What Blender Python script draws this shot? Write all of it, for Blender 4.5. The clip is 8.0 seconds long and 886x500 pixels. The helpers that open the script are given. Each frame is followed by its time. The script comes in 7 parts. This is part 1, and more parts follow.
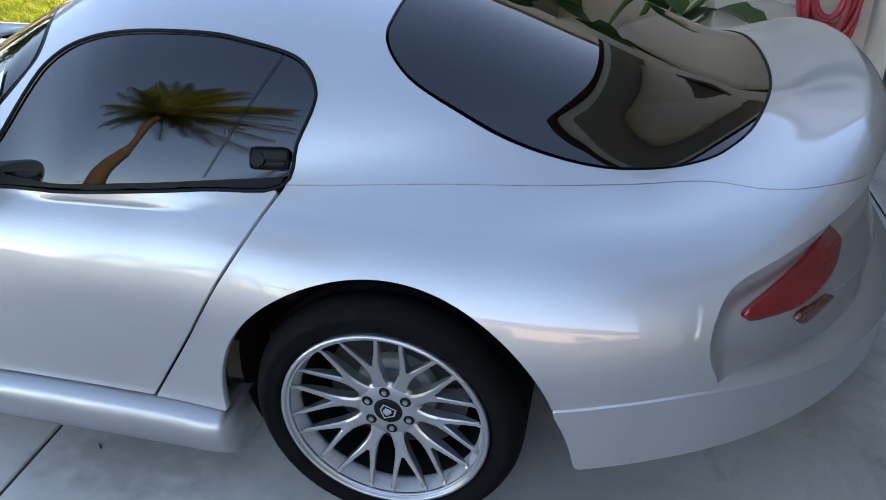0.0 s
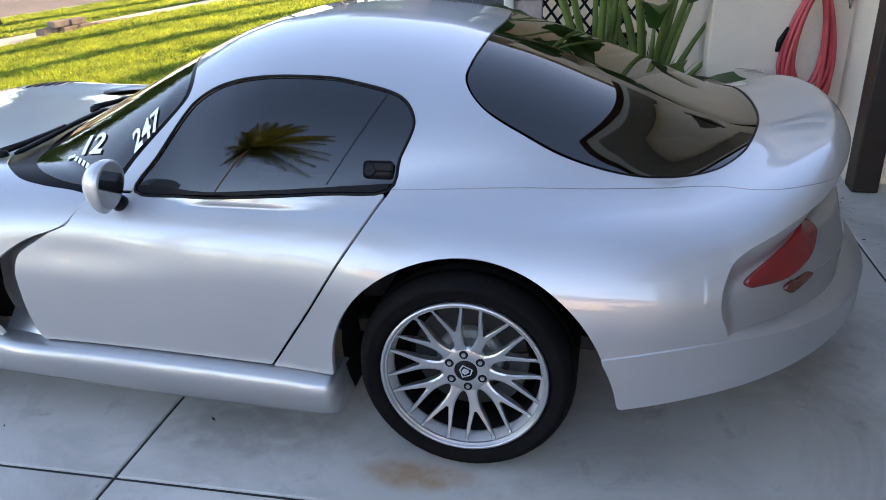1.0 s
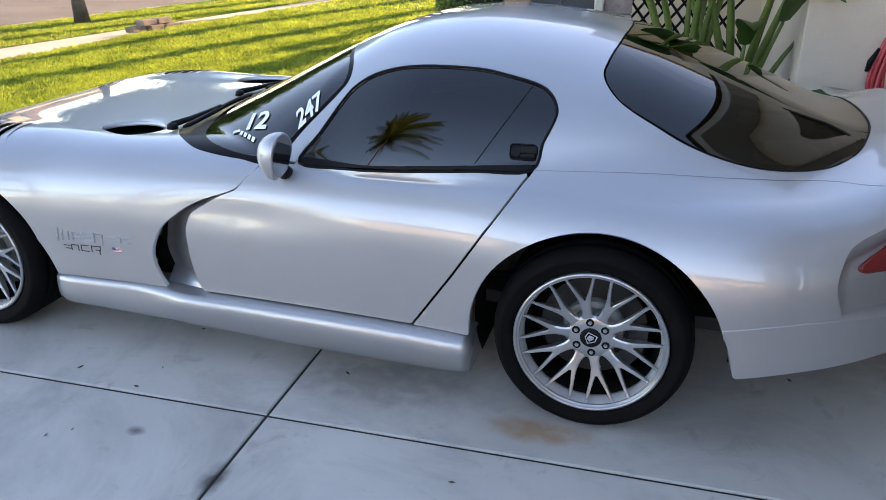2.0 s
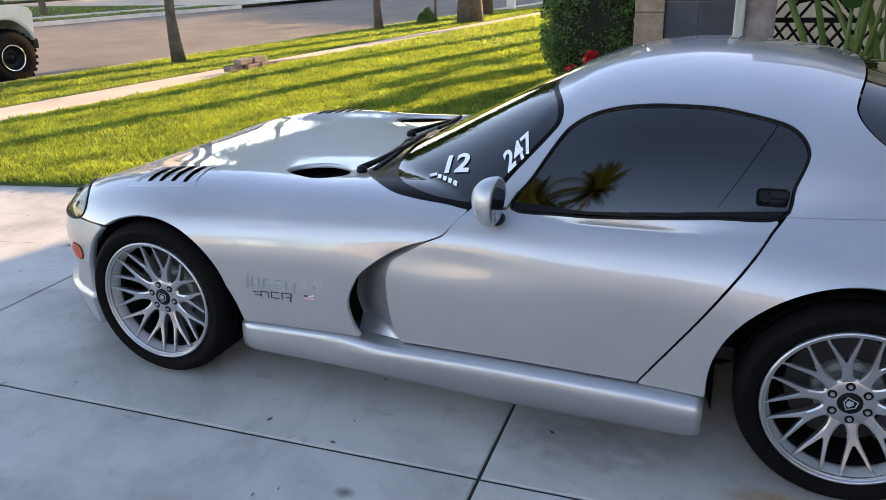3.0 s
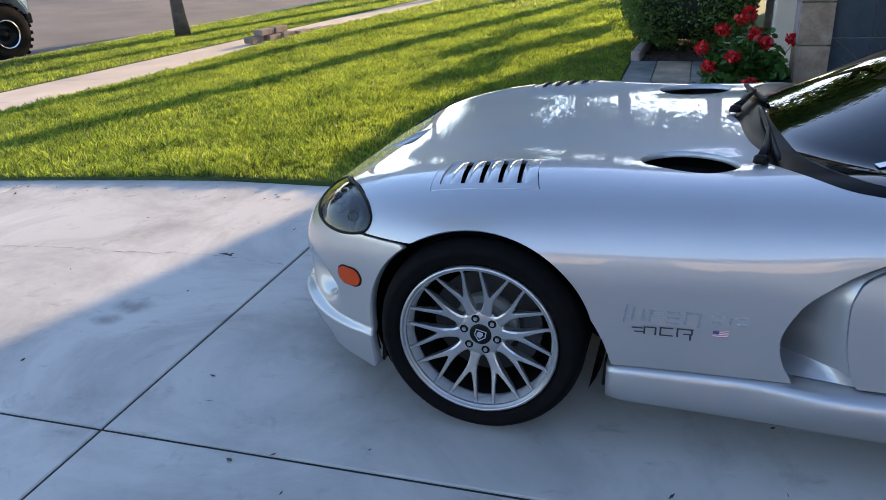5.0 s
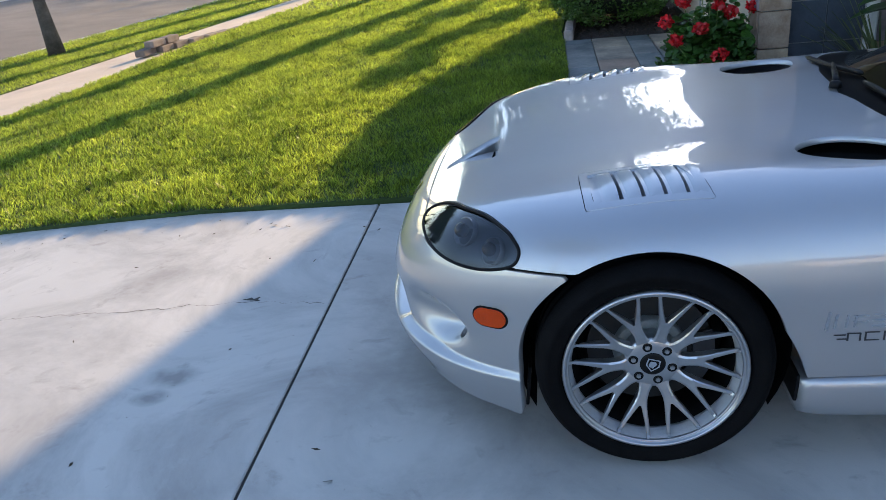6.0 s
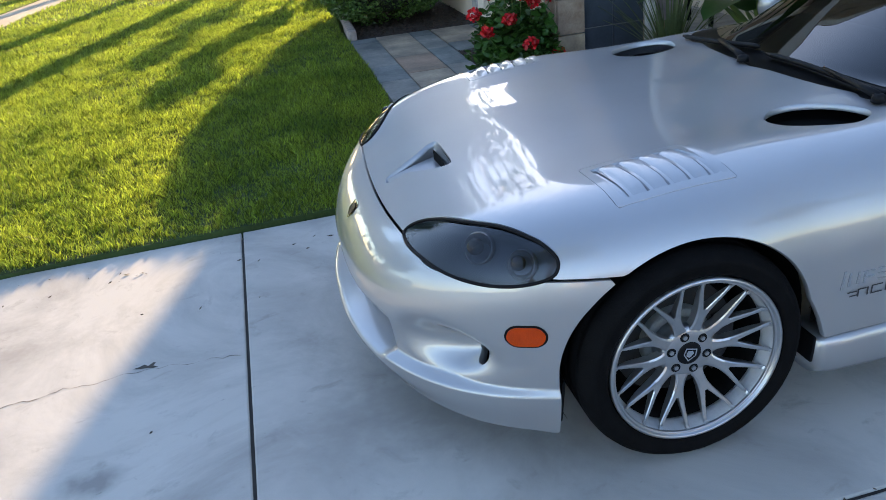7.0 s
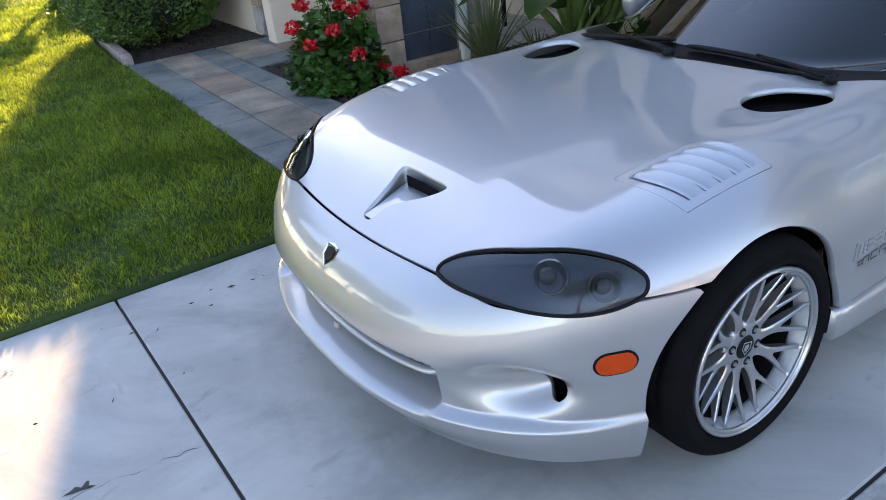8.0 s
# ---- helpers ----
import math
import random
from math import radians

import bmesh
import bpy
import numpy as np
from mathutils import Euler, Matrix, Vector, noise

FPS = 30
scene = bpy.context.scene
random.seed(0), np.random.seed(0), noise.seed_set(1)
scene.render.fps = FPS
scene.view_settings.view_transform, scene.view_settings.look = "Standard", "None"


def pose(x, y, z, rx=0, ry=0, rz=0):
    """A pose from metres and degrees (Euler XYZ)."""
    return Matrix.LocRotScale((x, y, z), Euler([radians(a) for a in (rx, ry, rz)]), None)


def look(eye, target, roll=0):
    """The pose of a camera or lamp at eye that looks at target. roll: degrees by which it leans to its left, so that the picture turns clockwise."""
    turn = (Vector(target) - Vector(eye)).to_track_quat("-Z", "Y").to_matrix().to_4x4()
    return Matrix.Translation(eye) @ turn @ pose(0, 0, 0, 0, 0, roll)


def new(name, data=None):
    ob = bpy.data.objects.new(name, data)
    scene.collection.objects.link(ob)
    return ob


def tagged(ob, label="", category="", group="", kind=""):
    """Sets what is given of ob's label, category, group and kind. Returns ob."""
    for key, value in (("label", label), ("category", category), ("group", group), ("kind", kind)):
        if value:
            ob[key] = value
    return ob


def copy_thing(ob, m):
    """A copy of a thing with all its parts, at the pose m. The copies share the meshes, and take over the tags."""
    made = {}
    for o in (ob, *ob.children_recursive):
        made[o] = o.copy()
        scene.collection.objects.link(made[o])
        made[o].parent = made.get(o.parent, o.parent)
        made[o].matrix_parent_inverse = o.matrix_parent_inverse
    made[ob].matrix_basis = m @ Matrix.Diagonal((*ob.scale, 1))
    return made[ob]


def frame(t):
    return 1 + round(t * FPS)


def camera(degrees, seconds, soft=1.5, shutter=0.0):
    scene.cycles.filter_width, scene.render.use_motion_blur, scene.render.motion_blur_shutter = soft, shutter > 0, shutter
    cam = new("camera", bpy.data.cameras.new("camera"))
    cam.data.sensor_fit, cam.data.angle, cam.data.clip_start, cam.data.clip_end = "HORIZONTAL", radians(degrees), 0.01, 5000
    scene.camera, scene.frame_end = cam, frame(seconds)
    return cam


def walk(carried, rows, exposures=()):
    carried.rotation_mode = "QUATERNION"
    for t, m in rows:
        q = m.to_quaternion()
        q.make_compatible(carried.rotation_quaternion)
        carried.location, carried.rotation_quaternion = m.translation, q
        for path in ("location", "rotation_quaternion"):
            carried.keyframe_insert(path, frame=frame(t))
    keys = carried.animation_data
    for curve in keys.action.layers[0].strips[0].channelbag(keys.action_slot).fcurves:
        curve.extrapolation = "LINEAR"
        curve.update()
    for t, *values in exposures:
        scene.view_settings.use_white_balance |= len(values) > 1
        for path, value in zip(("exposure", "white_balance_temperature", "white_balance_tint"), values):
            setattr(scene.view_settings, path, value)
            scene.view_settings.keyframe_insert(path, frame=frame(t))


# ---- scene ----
cam = camera(59.9, 8.0, 0.7)
PATH = [
    (0, (0.458, -2.178, 1.517), (0.048, -0.491, 0.524), -2.2),
    (0.5, (0.448, -2.531, 1.53), (0.041, -0.785, 0.644), -2.0),
    (1, (0.365, -2.749, 1.546), (-0.039, -0.967, 0.733), -1.8),
    (1.2, (0.318, -2.831, 1.543), (-0.093, -1.041, 0.752), -1.8),
    (2.3, (0.017, -3.138, 1.535), (-0.543, -1.38, 0.762), -0.0),
    (2.5, (-0.106, -3.145, 1.542), (-0.695, -1.392, 0.781), -0.6),
    (3, (-0.394, -3.085, 1.533), (-1.069, -1.337, 0.833), -1.5),
    (3.5, (-0.701, -3.029, 1.548), (-1.393, -1.276, 0.879), -1.8),
    (4, (-1.11, -3.032, 1.547), (-1.765, -1.271, 0.859), -2.4),
    (4.5, (-1.503, -2.904, 1.462), (-2.154, -1.162, 0.726), -2.1),
    (5, (-1.888, -2.843, 1.461), (-2.476, -1.096, 0.685), -2.6),
    (5.2, (-2.061, -2.841, 1.471), (-2.605, -1.081, 0.693), -3.0),
    (6.3, (-2.886, -2.624, 1.515), (-3.04, -0.817, 0.672), -6.8),
    (6.5, (-3.031, -2.592, 1.517), (-3.051, -0.784, 0.661), -6.7),
    (7, (-3.357, -2.412, 1.523), (-3.031, -0.645, 0.644), -6.4),
    (7.5, (-3.624, -2.159, 1.539), (-2.994, -0.489, 0.637), -6.3),
    (8, (-3.945, -1.898, 1.556), (-3.039, -0.372, 0.635), -6.1),
]
walk(cam, [(t, look(eye, target, roll)) for t, eye, target, roll in PATH], [(0.0, 1.88, 6800, 19), (0.5, 1.93, 7080, 22), (1.0, 1.92, 6930, 23), (2.5, 1.65, 7150, 23), (3.0, 1.47, 7100, 23), (3.5, 1.16, 5950, 20), (4.5, 1.15, 5950, 20), (5.0, 1.10, 6000, 19), (6.5, 1.16, 6080, 16), (7.0, 1.32, 6300, 16), (7.5, 1.40, 6300, 17), (8.0, 1.7, 6750, 22)])

# ---- light: low sun from behind the house, open sky ----
SUN_TO = Vector((0.284, 0.959, 0.0)).normalized()
SUN_UP = radians(15)
world = bpy.data.worlds.new("sky")
scene.world = world
world.use_nodes = True
wn, wl = world.node_tree.nodes, world.node_tree.links
sky = wn.new("ShaderNodeTexSky")
sky.sky_type, sky.sun_disc = "NISHITA", False
sky.sun_elevation, sky.sun_rotation = SUN_UP, math.atan2(SUN_TO.x, SUN_TO.y)
sky.air_density, sky.dust_density, sky.ozone_density = 1.0, 0.35, 1.0
wl.new(sky.outputs[0], wn["Background"].inputs[0])
wn["Background"].inputs[1].default_value = 0.22
sun = new("sun", bpy.data.lights.new("sun", "SUN"))
sun.data.energy, sun.data.angle, sun.data.color = 5.3, radians(0.55), (1.0, 0.72, 0.37)
ray = Vector((SUN_TO.x * math.cos(SUN_UP), SUN_TO.y * math.cos(SUN_UP), math.sin(SUN_UP)))
sun.matrix_world = look(ray * 60, (0, 0, 0))


# ---- building blocks ----
def mesh_ob(name, verts, faces, material, parent=None, smooth=False, label=""):
    me = bpy.data.meshes.new(name)
    me.from_pydata([tuple(map(float, v)) for v in verts], [], [tuple(map(int, f)) for f in faces])
    me.materials.append(material)
    if smooth:
        me.shade_smooth()
    ob = new(name, me)
    if parent:
        ob.parent = parent
    if label:
        tagged(ob, label)
    return ob


def part(name, bm, material, parent=None, label="", smooth=False):
    me = bpy.data.meshes.new(name)
    bm.to_mesh(me)
    bm.free()
    me.materials.append(material)
    if smooth:
        me.shade_smooth()
    ob = new(name, me)
    if parent:
        ob.parent = parent
    if label:
        tagged(ob, label)
    return ob


def box(bm, size, at=(0, 0, 0), turn=(0, 0, 0), bevel=0.0):
    """A box with rounded edges added to bm; size and place in metres, turn in degrees."""
    got = bmesh.ops.create_cube(bm, size=1.0, matrix=pose(*at, *turn) @ Matrix.Diagonal((*size, 1)))
    if bevel:
        edges = list({e for v in got["verts"] for e in v.link_edges})
        bmesh.ops.bevel(bm, geom=edges, offset=bevel, segments=2, affect="EDGES", profile=0.6)
    return bm


def slab(size, at=(0, 0, 0), turn=(0, 0, 0), bevel=0.0):
    return box(bmesh.new(), size, at, turn, bevel)


def lathe(profile, steps=64, axis="y"):
    """Verts and faces of a profile of (radius, along) turned round an axis."""
    n = len(profile)
    verts, faces = [], []
    for i in range(steps):
        a = 2 * math.pi * i / steps
        for r, h in profile:
            verts.append((r * math.cos(a), h, r * math.sin(a)) if axis == "y" else (r * math.cos(a), r * math.sin(a), h))
    for i in range(steps):
        j = (i + 1) % steps
        for k in range(n - 1):
            f = (i * n + k, i * n + k + 1, j * n + k + 1, j * n + k)
            faces.append(f if axis == "y" else f[::-1])
    return verts, faces


def tube(points, radii, sides=8):
    """Verts and faces of a tapered tube along points."""
    pts = [Vector(p) for p in points]
    verts, faces = [], []
    side = None
    for i, p in enumerate(pts):
        d = (pts[min(i + 1, len(pts) - 1)] - pts[max(i - 1, 0)]).normalized()
        if side is None:
            side = d.orthogonal().normalized()
        side = (side - d * side.dot(d)).normalized()
        up = d.cross(side)
        for k in range(sides):
            a = 2 * math.pi * k / sides
            verts.append(p + (side * math.cos(a) + up * math.sin(a)) * radii[i])
    for i in range(len(pts) - 1):
        for k in range(sides):
            m = (k + 1) % sides
            faces.append((i * sides + k, i * sides + m, (i + 1) * sides + m, (i + 1) * sides + k))
    faces += [tuple(range(sides))[::-1], tuple(range((len(pts) - 1) * sides, len(pts) * sides))]
    return verts, faces


def merged(pieces):
    verts, faces = [], []
    for v, f in pieces:
        n = len(verts)
        verts += list(v)
        faces += [tuple(i + n for i in g) for g in f]
    return verts, faces


def thing(name, at, label, category, group=""):
    ob = new(name)
    ob.location = at
    ob.empty_display_size = 0.1
    return tagged(ob, label, category, group)


# ---- materials ----
def material(name, colour, rough=0.6, metal=0.0, vary=0.15, scale=6.0, bump=0.0, bump_scale=60.0, coat=0.0, random_tint=0.0, second=None, spec=0.5, island=False):
    """A surface with two scales of variation: broad stains and fine grain, and a fine relief."""
    m = bpy.data.materials.new(name)
    m.use_nodes = True
    n, l = m.node_tree.nodes, m.node_tree.links
    b = n["Principled BSDF"]
    b.inputs["Roughness"].default_value, b.inputs["Metallic"].default_value = rough, metal
    b.inputs["Coat Weight"].default_value, b.inputs["Coat Roughness"].default_value = coat, 0.03
    b.inputs["Specular IOR Level"].default_value = spec
    co = n.new("ShaderNodeTexCoord")
    broad, fine = n.new("ShaderNodeTexNoise"), n.new("ShaderNodeTexNoise")
    broad.inputs["Scale"].default_value, broad.inputs["Detail"].default_value = scale, 6
    fine.inputs["Scale"].default_value, fine.inputs["Detail"].default_value = bump_scale, 3
    l.new(co.outputs["Object"], broad.inputs["Vector"])
    l.new(co.outputs["Object"], fine.inputs["Vector"])
    rampn = n.new("ShaderNodeMapRange")
    rampn.inputs["From Min"].default_value, rampn.inputs["From Max"].default_value = 0.3, 0.7
    l.new(broad.outputs["Fac"], rampn.inputs["Value"])
    mix = n.new("ShaderNodeMix")
    mix.data_type = "RGBA"
    dark = tuple(c * (1 - vary) for c in colour)
    light = second or tuple(min(1, c * (1 + vary)) for c in colour)
    mix.inputs["A"].default_value, mix.inputs["B"].default_value = (*dark, 1), (*light, 1)
    l.new(rampn.outputs[0], mix.inputs["Factor"])
    grain = n.new("ShaderNodeMix")
    grain.data_type, grain.blend_type = "RGBA", "MULTIPLY"
    grain.inputs["Factor"].default_value = min(1.0, vary * 1.5)
    l.new(mix.outputs["Result"], grain.inputs["A"])
    l.new(fine.outputs["Fac"], grain.inputs["B"])
    bright = n.new("ShaderNodeHueSaturation")
    bright.inputs["Value"].default_value = 1 + 0.75 * min(1.0, vary * 1.5) * 0.6
    l.new(grain.outputs["Result"], bright.inputs["Color"])
    out = bright.outputs["Color"]
    if random_tint:
        info = n.new("ShaderNodeNewGeometry" if island else "ShaderNodeObjectInfo")
        hs = n.new("ShaderNodeHueSaturation")
        mr = n.new("ShaderNodeMapRange")
        mr.inputs["To Min"].default_value, mr.inputs["To Max"].default_value = 1 - random_tint, 1 + random_tint
        l.new(info.outputs["Random Per Island" if island else "Random"], mr.inputs["Value"])
        l.new(mr.outputs[0], hs.inputs["Value"])
        l.new(out, hs.inputs["Color"])
        out = hs.outputs["Color"]
    l.new(out, b.inputs["Base Color"])
    if bump:
        bn = n.new("ShaderNodeBump")
        bn.inputs["Strength"].default_value, bn.inputs["Distance"].default_value = bump, 0.01
        l.new(fine.outputs["Fac"], bn.inputs["Height"])
        l.new(bn.outputs[0], b.inputs["Normal"])
    return m


def glass_material(name, tint, reflect=1.5, rough=0.0):
    m = bpy.data.materials.new(name)
    m.use_nodes = True
    n, l = m.node_tree.nodes, m.node_tree.links
    n.remove(n["Principled BSDF"])
    clear, gloss, mix, fr = n.new("ShaderNodeBsdfTransparent"), n.new("ShaderNodeBsdfGlossy"), n.new("ShaderNodeMixShader"), n.new("ShaderNodeFresnel")
    clear.inputs["Color"].default_value = (*tint, 1)
    gloss.inputs["Roughness"].default_value, gloss.inputs["Color"].default_value = rough, (1, 1, 1, 1)
    fr.inputs["IOR"].default_value = reflect
    l.new(fr.outputs[0], mix.inputs[0])
    l.new(clear.outputs[0], mix.inputs[1])
    l.new(gloss.outputs[0], mix.inputs[2])
    l.new(mix.outputs[0], n["Material Output"].inputs["Surface"])
    return m


def leaf_material(name, colour, glow=0.5, tint=0.35, second=None, rough=0.45, clear=1.0):
    """Leaves let part of the light through; clear: how much paler they are against the light."""
    m = material(name, colour, rough, 0, 0.25, 2.0, 0, 40, random_tint=tint, second=second, island=True)
    n, l = m.node_tree.nodes, m.node_tree.links
    b, o = n["Principled BSDF"], n["Material Output"]
    src = b.inputs["Base Color"].links[0].from_socket
    tr, mx = n.new("ShaderNodeBsdfTranslucent"), n.new("ShaderNodeMixShader")
    mx.inputs[0].default_value = glow
    pale = n.new("ShaderNodeMix")
    pale.data_type, pale.blend_type, pale.clamp_result = "RGBA", "MULTIPLY", True
    pale.inputs["Factor"].default_value, pale.inputs["B"].default_value = 1.0, (clear * 1.1, clear, clear * 0.8, 1)
    l.new(src, pale.inputs["A"])
    l.new(pale.outputs["Result"], tr.inputs["Color"])
    l.new(b.outputs[0], mx.inputs[1])
    l.new(tr.outputs[0], mx.inputs[2])
    l.new(mx.outputs[0], o.inputs["Surface"])
    return m


PAINT = material("silver_paint", (0.42, 0.425, 0.44), 0.46, 0.80, 0.03, 3.0, 0.0, 900.0, 1.0)
PAINT.node_tree.nodes["Principled BSDF"].inputs["Coat IOR"].default_value = 1.65
BLACK = material("black_trim", (0.007, 0.007, 0.008), 0.42, 0, 0.1, 30, 0.1, 300, spec=0.14)
# near-black for hollows and undersides: their shade is put into this colour
CAVITY = material("hollow_shade", (0.006, 0.006, 0.006), 0.9, 0, 0.1, 20, 0, 100, spec=0.1)
SEAL = material("rubber_seal", (0.006, 0.006, 0.007), 0.5, 0, 0.1, 30, 0, 200, spec=0.12)
COWL = material("gloss_black_plastic", (0.0045, 0.0045, 0.005), 0.30, 0, 0.1, 30, 0, 200, spec=0.06)
TYRE = material("tyre_rubber", (0.0045, 0.0045, 0.005), 0.72, 0, 0.25, 18, 0.2, 220, spec=0.07)
RIM = material("alloy_silver", (0.44, 0.445, 0.46), 0.32, 0.85, 0.05, 30, 0.0, 200, 0.4)
RIM_LIP = material("polished_alloy", (0.72, 0.72, 0.73), 0.18, 1.0, 0.04, 30, 0.0, 200)
STEEL = material("cast_steel", (0.30, 0.30, 0.31), 0.42, 0.9, 0.2, 30, 0.2, 200)
TINT = glass_material("tinted_glass", (0.03, 0.032, 0.035), 1.68)
SCREEN = glass_material("windscreen_glass", (0.05, 0.06, 0.062), 1.65)
LENS = glass_material("lamp_lens", (0.55, 0.57, 0.6), 1.5)
RED = material("red_lens", (0.175, 0.0016, 0.004), 0.10, 0, 0.3, 7, 0.05, 160, 0.8, spec=0.4)
AMBER = material("amber_lens", (0.46, 0.046, 0.001), 0.28, 0, 0.12, 30, 0.2, 220, 0.1, spec=0.25)
CHROME = material("chrome", (0.75, 0.75, 0.76), 0.08, 1.0, 0.03, 10, 0, 100)
WHITE = material("white_decal", (0.80, 0.80, 0.80), 0.35, 0, 0.03, 20, 0, 100)
INTERIOR = material("cabin_black", (0.02, 0.02, 0.021), 0.7, 0, 0.2, 15, 0.2, 250)
CONCRETE = material("broom_concrete", (0.49, 0.47, 0.435), 0.75, 0, 0.10, 1.1, 0.10, 320, random_tint=0.05)


def stained(m, scale, low, high, amount, colour):
    """Irregular stains over a surface."""
    n, l = m.node_tree.nodes, m.node_tree.links
    b = n["Principled BSDF"]
    src = b.inputs["Base Color"].links[0].from_socket
    co, nz, mr, mix = n.new("ShaderNodeTexCoord"), n.new("ShaderNodeTexNoise"), n.new("ShaderNodeMapRange"), n.new("ShaderNodeMix")
    mix.data_type = "RGBA"
    nz.inputs["Scale"].default_value, nz.inputs["Detail"].default_value, nz.inputs["Roughness"].default_value, nz.inputs["Distortion"].default_value = scale, 8, 0.68, 0.6
    mr.inputs["From Min"].default_value, mr.inputs["From Max"].default_value, mr.inputs["To Max"].default_value = low, high, amount
    l.new(co.outputs["Object"], nz.inputs["Vector"])
    l.new(nz.outputs["Fac"], mr.inputs["Value"])
    l.new(mr.outputs[0], mix.inputs["Factor"])
    l.new(src, mix.inputs["A"])
    mix.inputs["B"].default_value = (*colour, 1)
    l.new(mix.outputs["Result"], b.inputs["Base Color"])


stained(CONCRETE, 1.3, 0.44, 0.68, 0.9, (0.29, 0.275, 0.255))
stained(CONCRETE, 7.0, 0.58, 0.72, 0.6, (0.25, 0.23, 0.21))
stained(CONCRETE, 4.0, 0.58, 0.74, 0.6, (0.50, 0.48, 0.45))
stained(CONCRETE, 38.0, 0.66, 0.74, 0.6, (0.18, 0.165, 0.15))


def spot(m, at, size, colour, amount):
    """One faded patch of its own colour, such as a stain, on a surface, at x, y."""
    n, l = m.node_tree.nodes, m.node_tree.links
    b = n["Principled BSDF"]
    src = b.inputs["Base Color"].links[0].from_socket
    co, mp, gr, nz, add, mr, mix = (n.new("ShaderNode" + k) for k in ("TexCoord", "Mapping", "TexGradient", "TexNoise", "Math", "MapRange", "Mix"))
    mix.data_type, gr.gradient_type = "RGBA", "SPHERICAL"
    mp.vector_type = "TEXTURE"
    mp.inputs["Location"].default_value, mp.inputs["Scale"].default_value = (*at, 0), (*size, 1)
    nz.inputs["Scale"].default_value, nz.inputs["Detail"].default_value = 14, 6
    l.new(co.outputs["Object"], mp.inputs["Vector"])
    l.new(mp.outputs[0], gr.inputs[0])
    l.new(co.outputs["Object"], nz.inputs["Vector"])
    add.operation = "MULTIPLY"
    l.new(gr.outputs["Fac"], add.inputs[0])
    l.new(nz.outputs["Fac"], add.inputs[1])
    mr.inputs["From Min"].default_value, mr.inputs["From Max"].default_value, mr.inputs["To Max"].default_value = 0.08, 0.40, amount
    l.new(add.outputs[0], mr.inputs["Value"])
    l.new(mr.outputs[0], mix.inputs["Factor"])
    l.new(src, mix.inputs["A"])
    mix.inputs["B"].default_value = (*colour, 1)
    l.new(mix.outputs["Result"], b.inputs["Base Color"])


spot(CONCRETE, (-0.14, -0.99), (0.26, 0.10), (0.34, 0.20, 0.10), 0.8)
spot(CONCRETE, (-0.75, -0.85), (0.55, 0.30), (0.20, 0.19, 0.18), 0.6)
spot(CONCRETE, (-1.41, -1.36), (0.05, 0.035), (0.15, 0.14, 0.13), 1.0)
spot(CONCRETE, (-1.035, -1.50), (0.06, 0.12), (0.10, 0.09, 0.085), 1.0)
spot(CONCRETE, (-4.13, -0.43), (0.14, 0.10), (0.20, 0.19, 0.18), 0.8)
spot(CONCRETE, (-4.16, -0.56), (0.10, 0.07), (0.20, 0.19, 0.18), 0.8)
# broad darker patch of concrete under the car's nose
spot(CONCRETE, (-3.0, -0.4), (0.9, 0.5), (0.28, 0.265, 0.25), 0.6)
JOINT = material("joint_dirt", (0.022, 0.020, 0.018), 0.9, 0, 0.2, 8, 0.3, 120)
LAWN = material("lawn_soil", (0.035, 0.065, 0.012), 0.9, 0, 0.35, 2.5, 0.6, 60)
GRASS = leaf_material("grass_blade", (0.052, 0.094, 0.012), 0.50, 0.75, (0.108, 0.150, 0.020), 0.40, 4.6)
ASPHALT = material("asphalt", (0.155, 0.132, 0.115), 0.85, 0, 0.18, 0.8, 0.4, 120)
WALK = material("pavement_concrete", (0.54, 0.44, 0.34), 0.8, 0, 0.12, 1.5, 0.25, 150, random_tint=0.05)
STUCCO = material("beige_stucco", (0.68, 0.585, 0.48), 0.9, 0, 0.06, 2.5, 0.5, 140)
BARK = material("bark", (0.10, 0.075, 0.055), 0.9, 0, 0.35, 7, 0.9, 30)
MULCH = material("bark_mulch", (0.045, 0.03, 0.022), 0.95, 0, 0.5, 25, 0.9, 60)
BROWN = material("dark_brown_paint", (0.028, 0.018, 0.014), 0.5, 0, 0.2, 8, 0.2, 90)


# ---- ground ----
SKEW = 0.13  # the street runs slightly askew to the drive


def along(x, y):
    """The distance of a place across the street's direction, as an x at y = 6."""
    return x - SKEW * (y - 6.0)


def fall(x, y=6.0):
    """The ground's height: level by the house, falling gently to the street."""
    return -0.05 * np.clip(-4.2 - along(x, y), 0.0, 8.7)


def swell(x, y):
    """The lawn's own rise above the falling ground, held up by blocks along the pavement."""
    a, b = np.clip((y - 5.5) / 4.0, 0, 1), np.clip((-along(x, y) - 5.0) / 4.0, 0, 1)
    return 0.07 * a * a * (3 - 2 * a) * b * b * (3 - 2 * b)


def street(u, y):
    """A place beside the street: u across it, y along it."""
    return u + SKEW * (y - 6.0), y


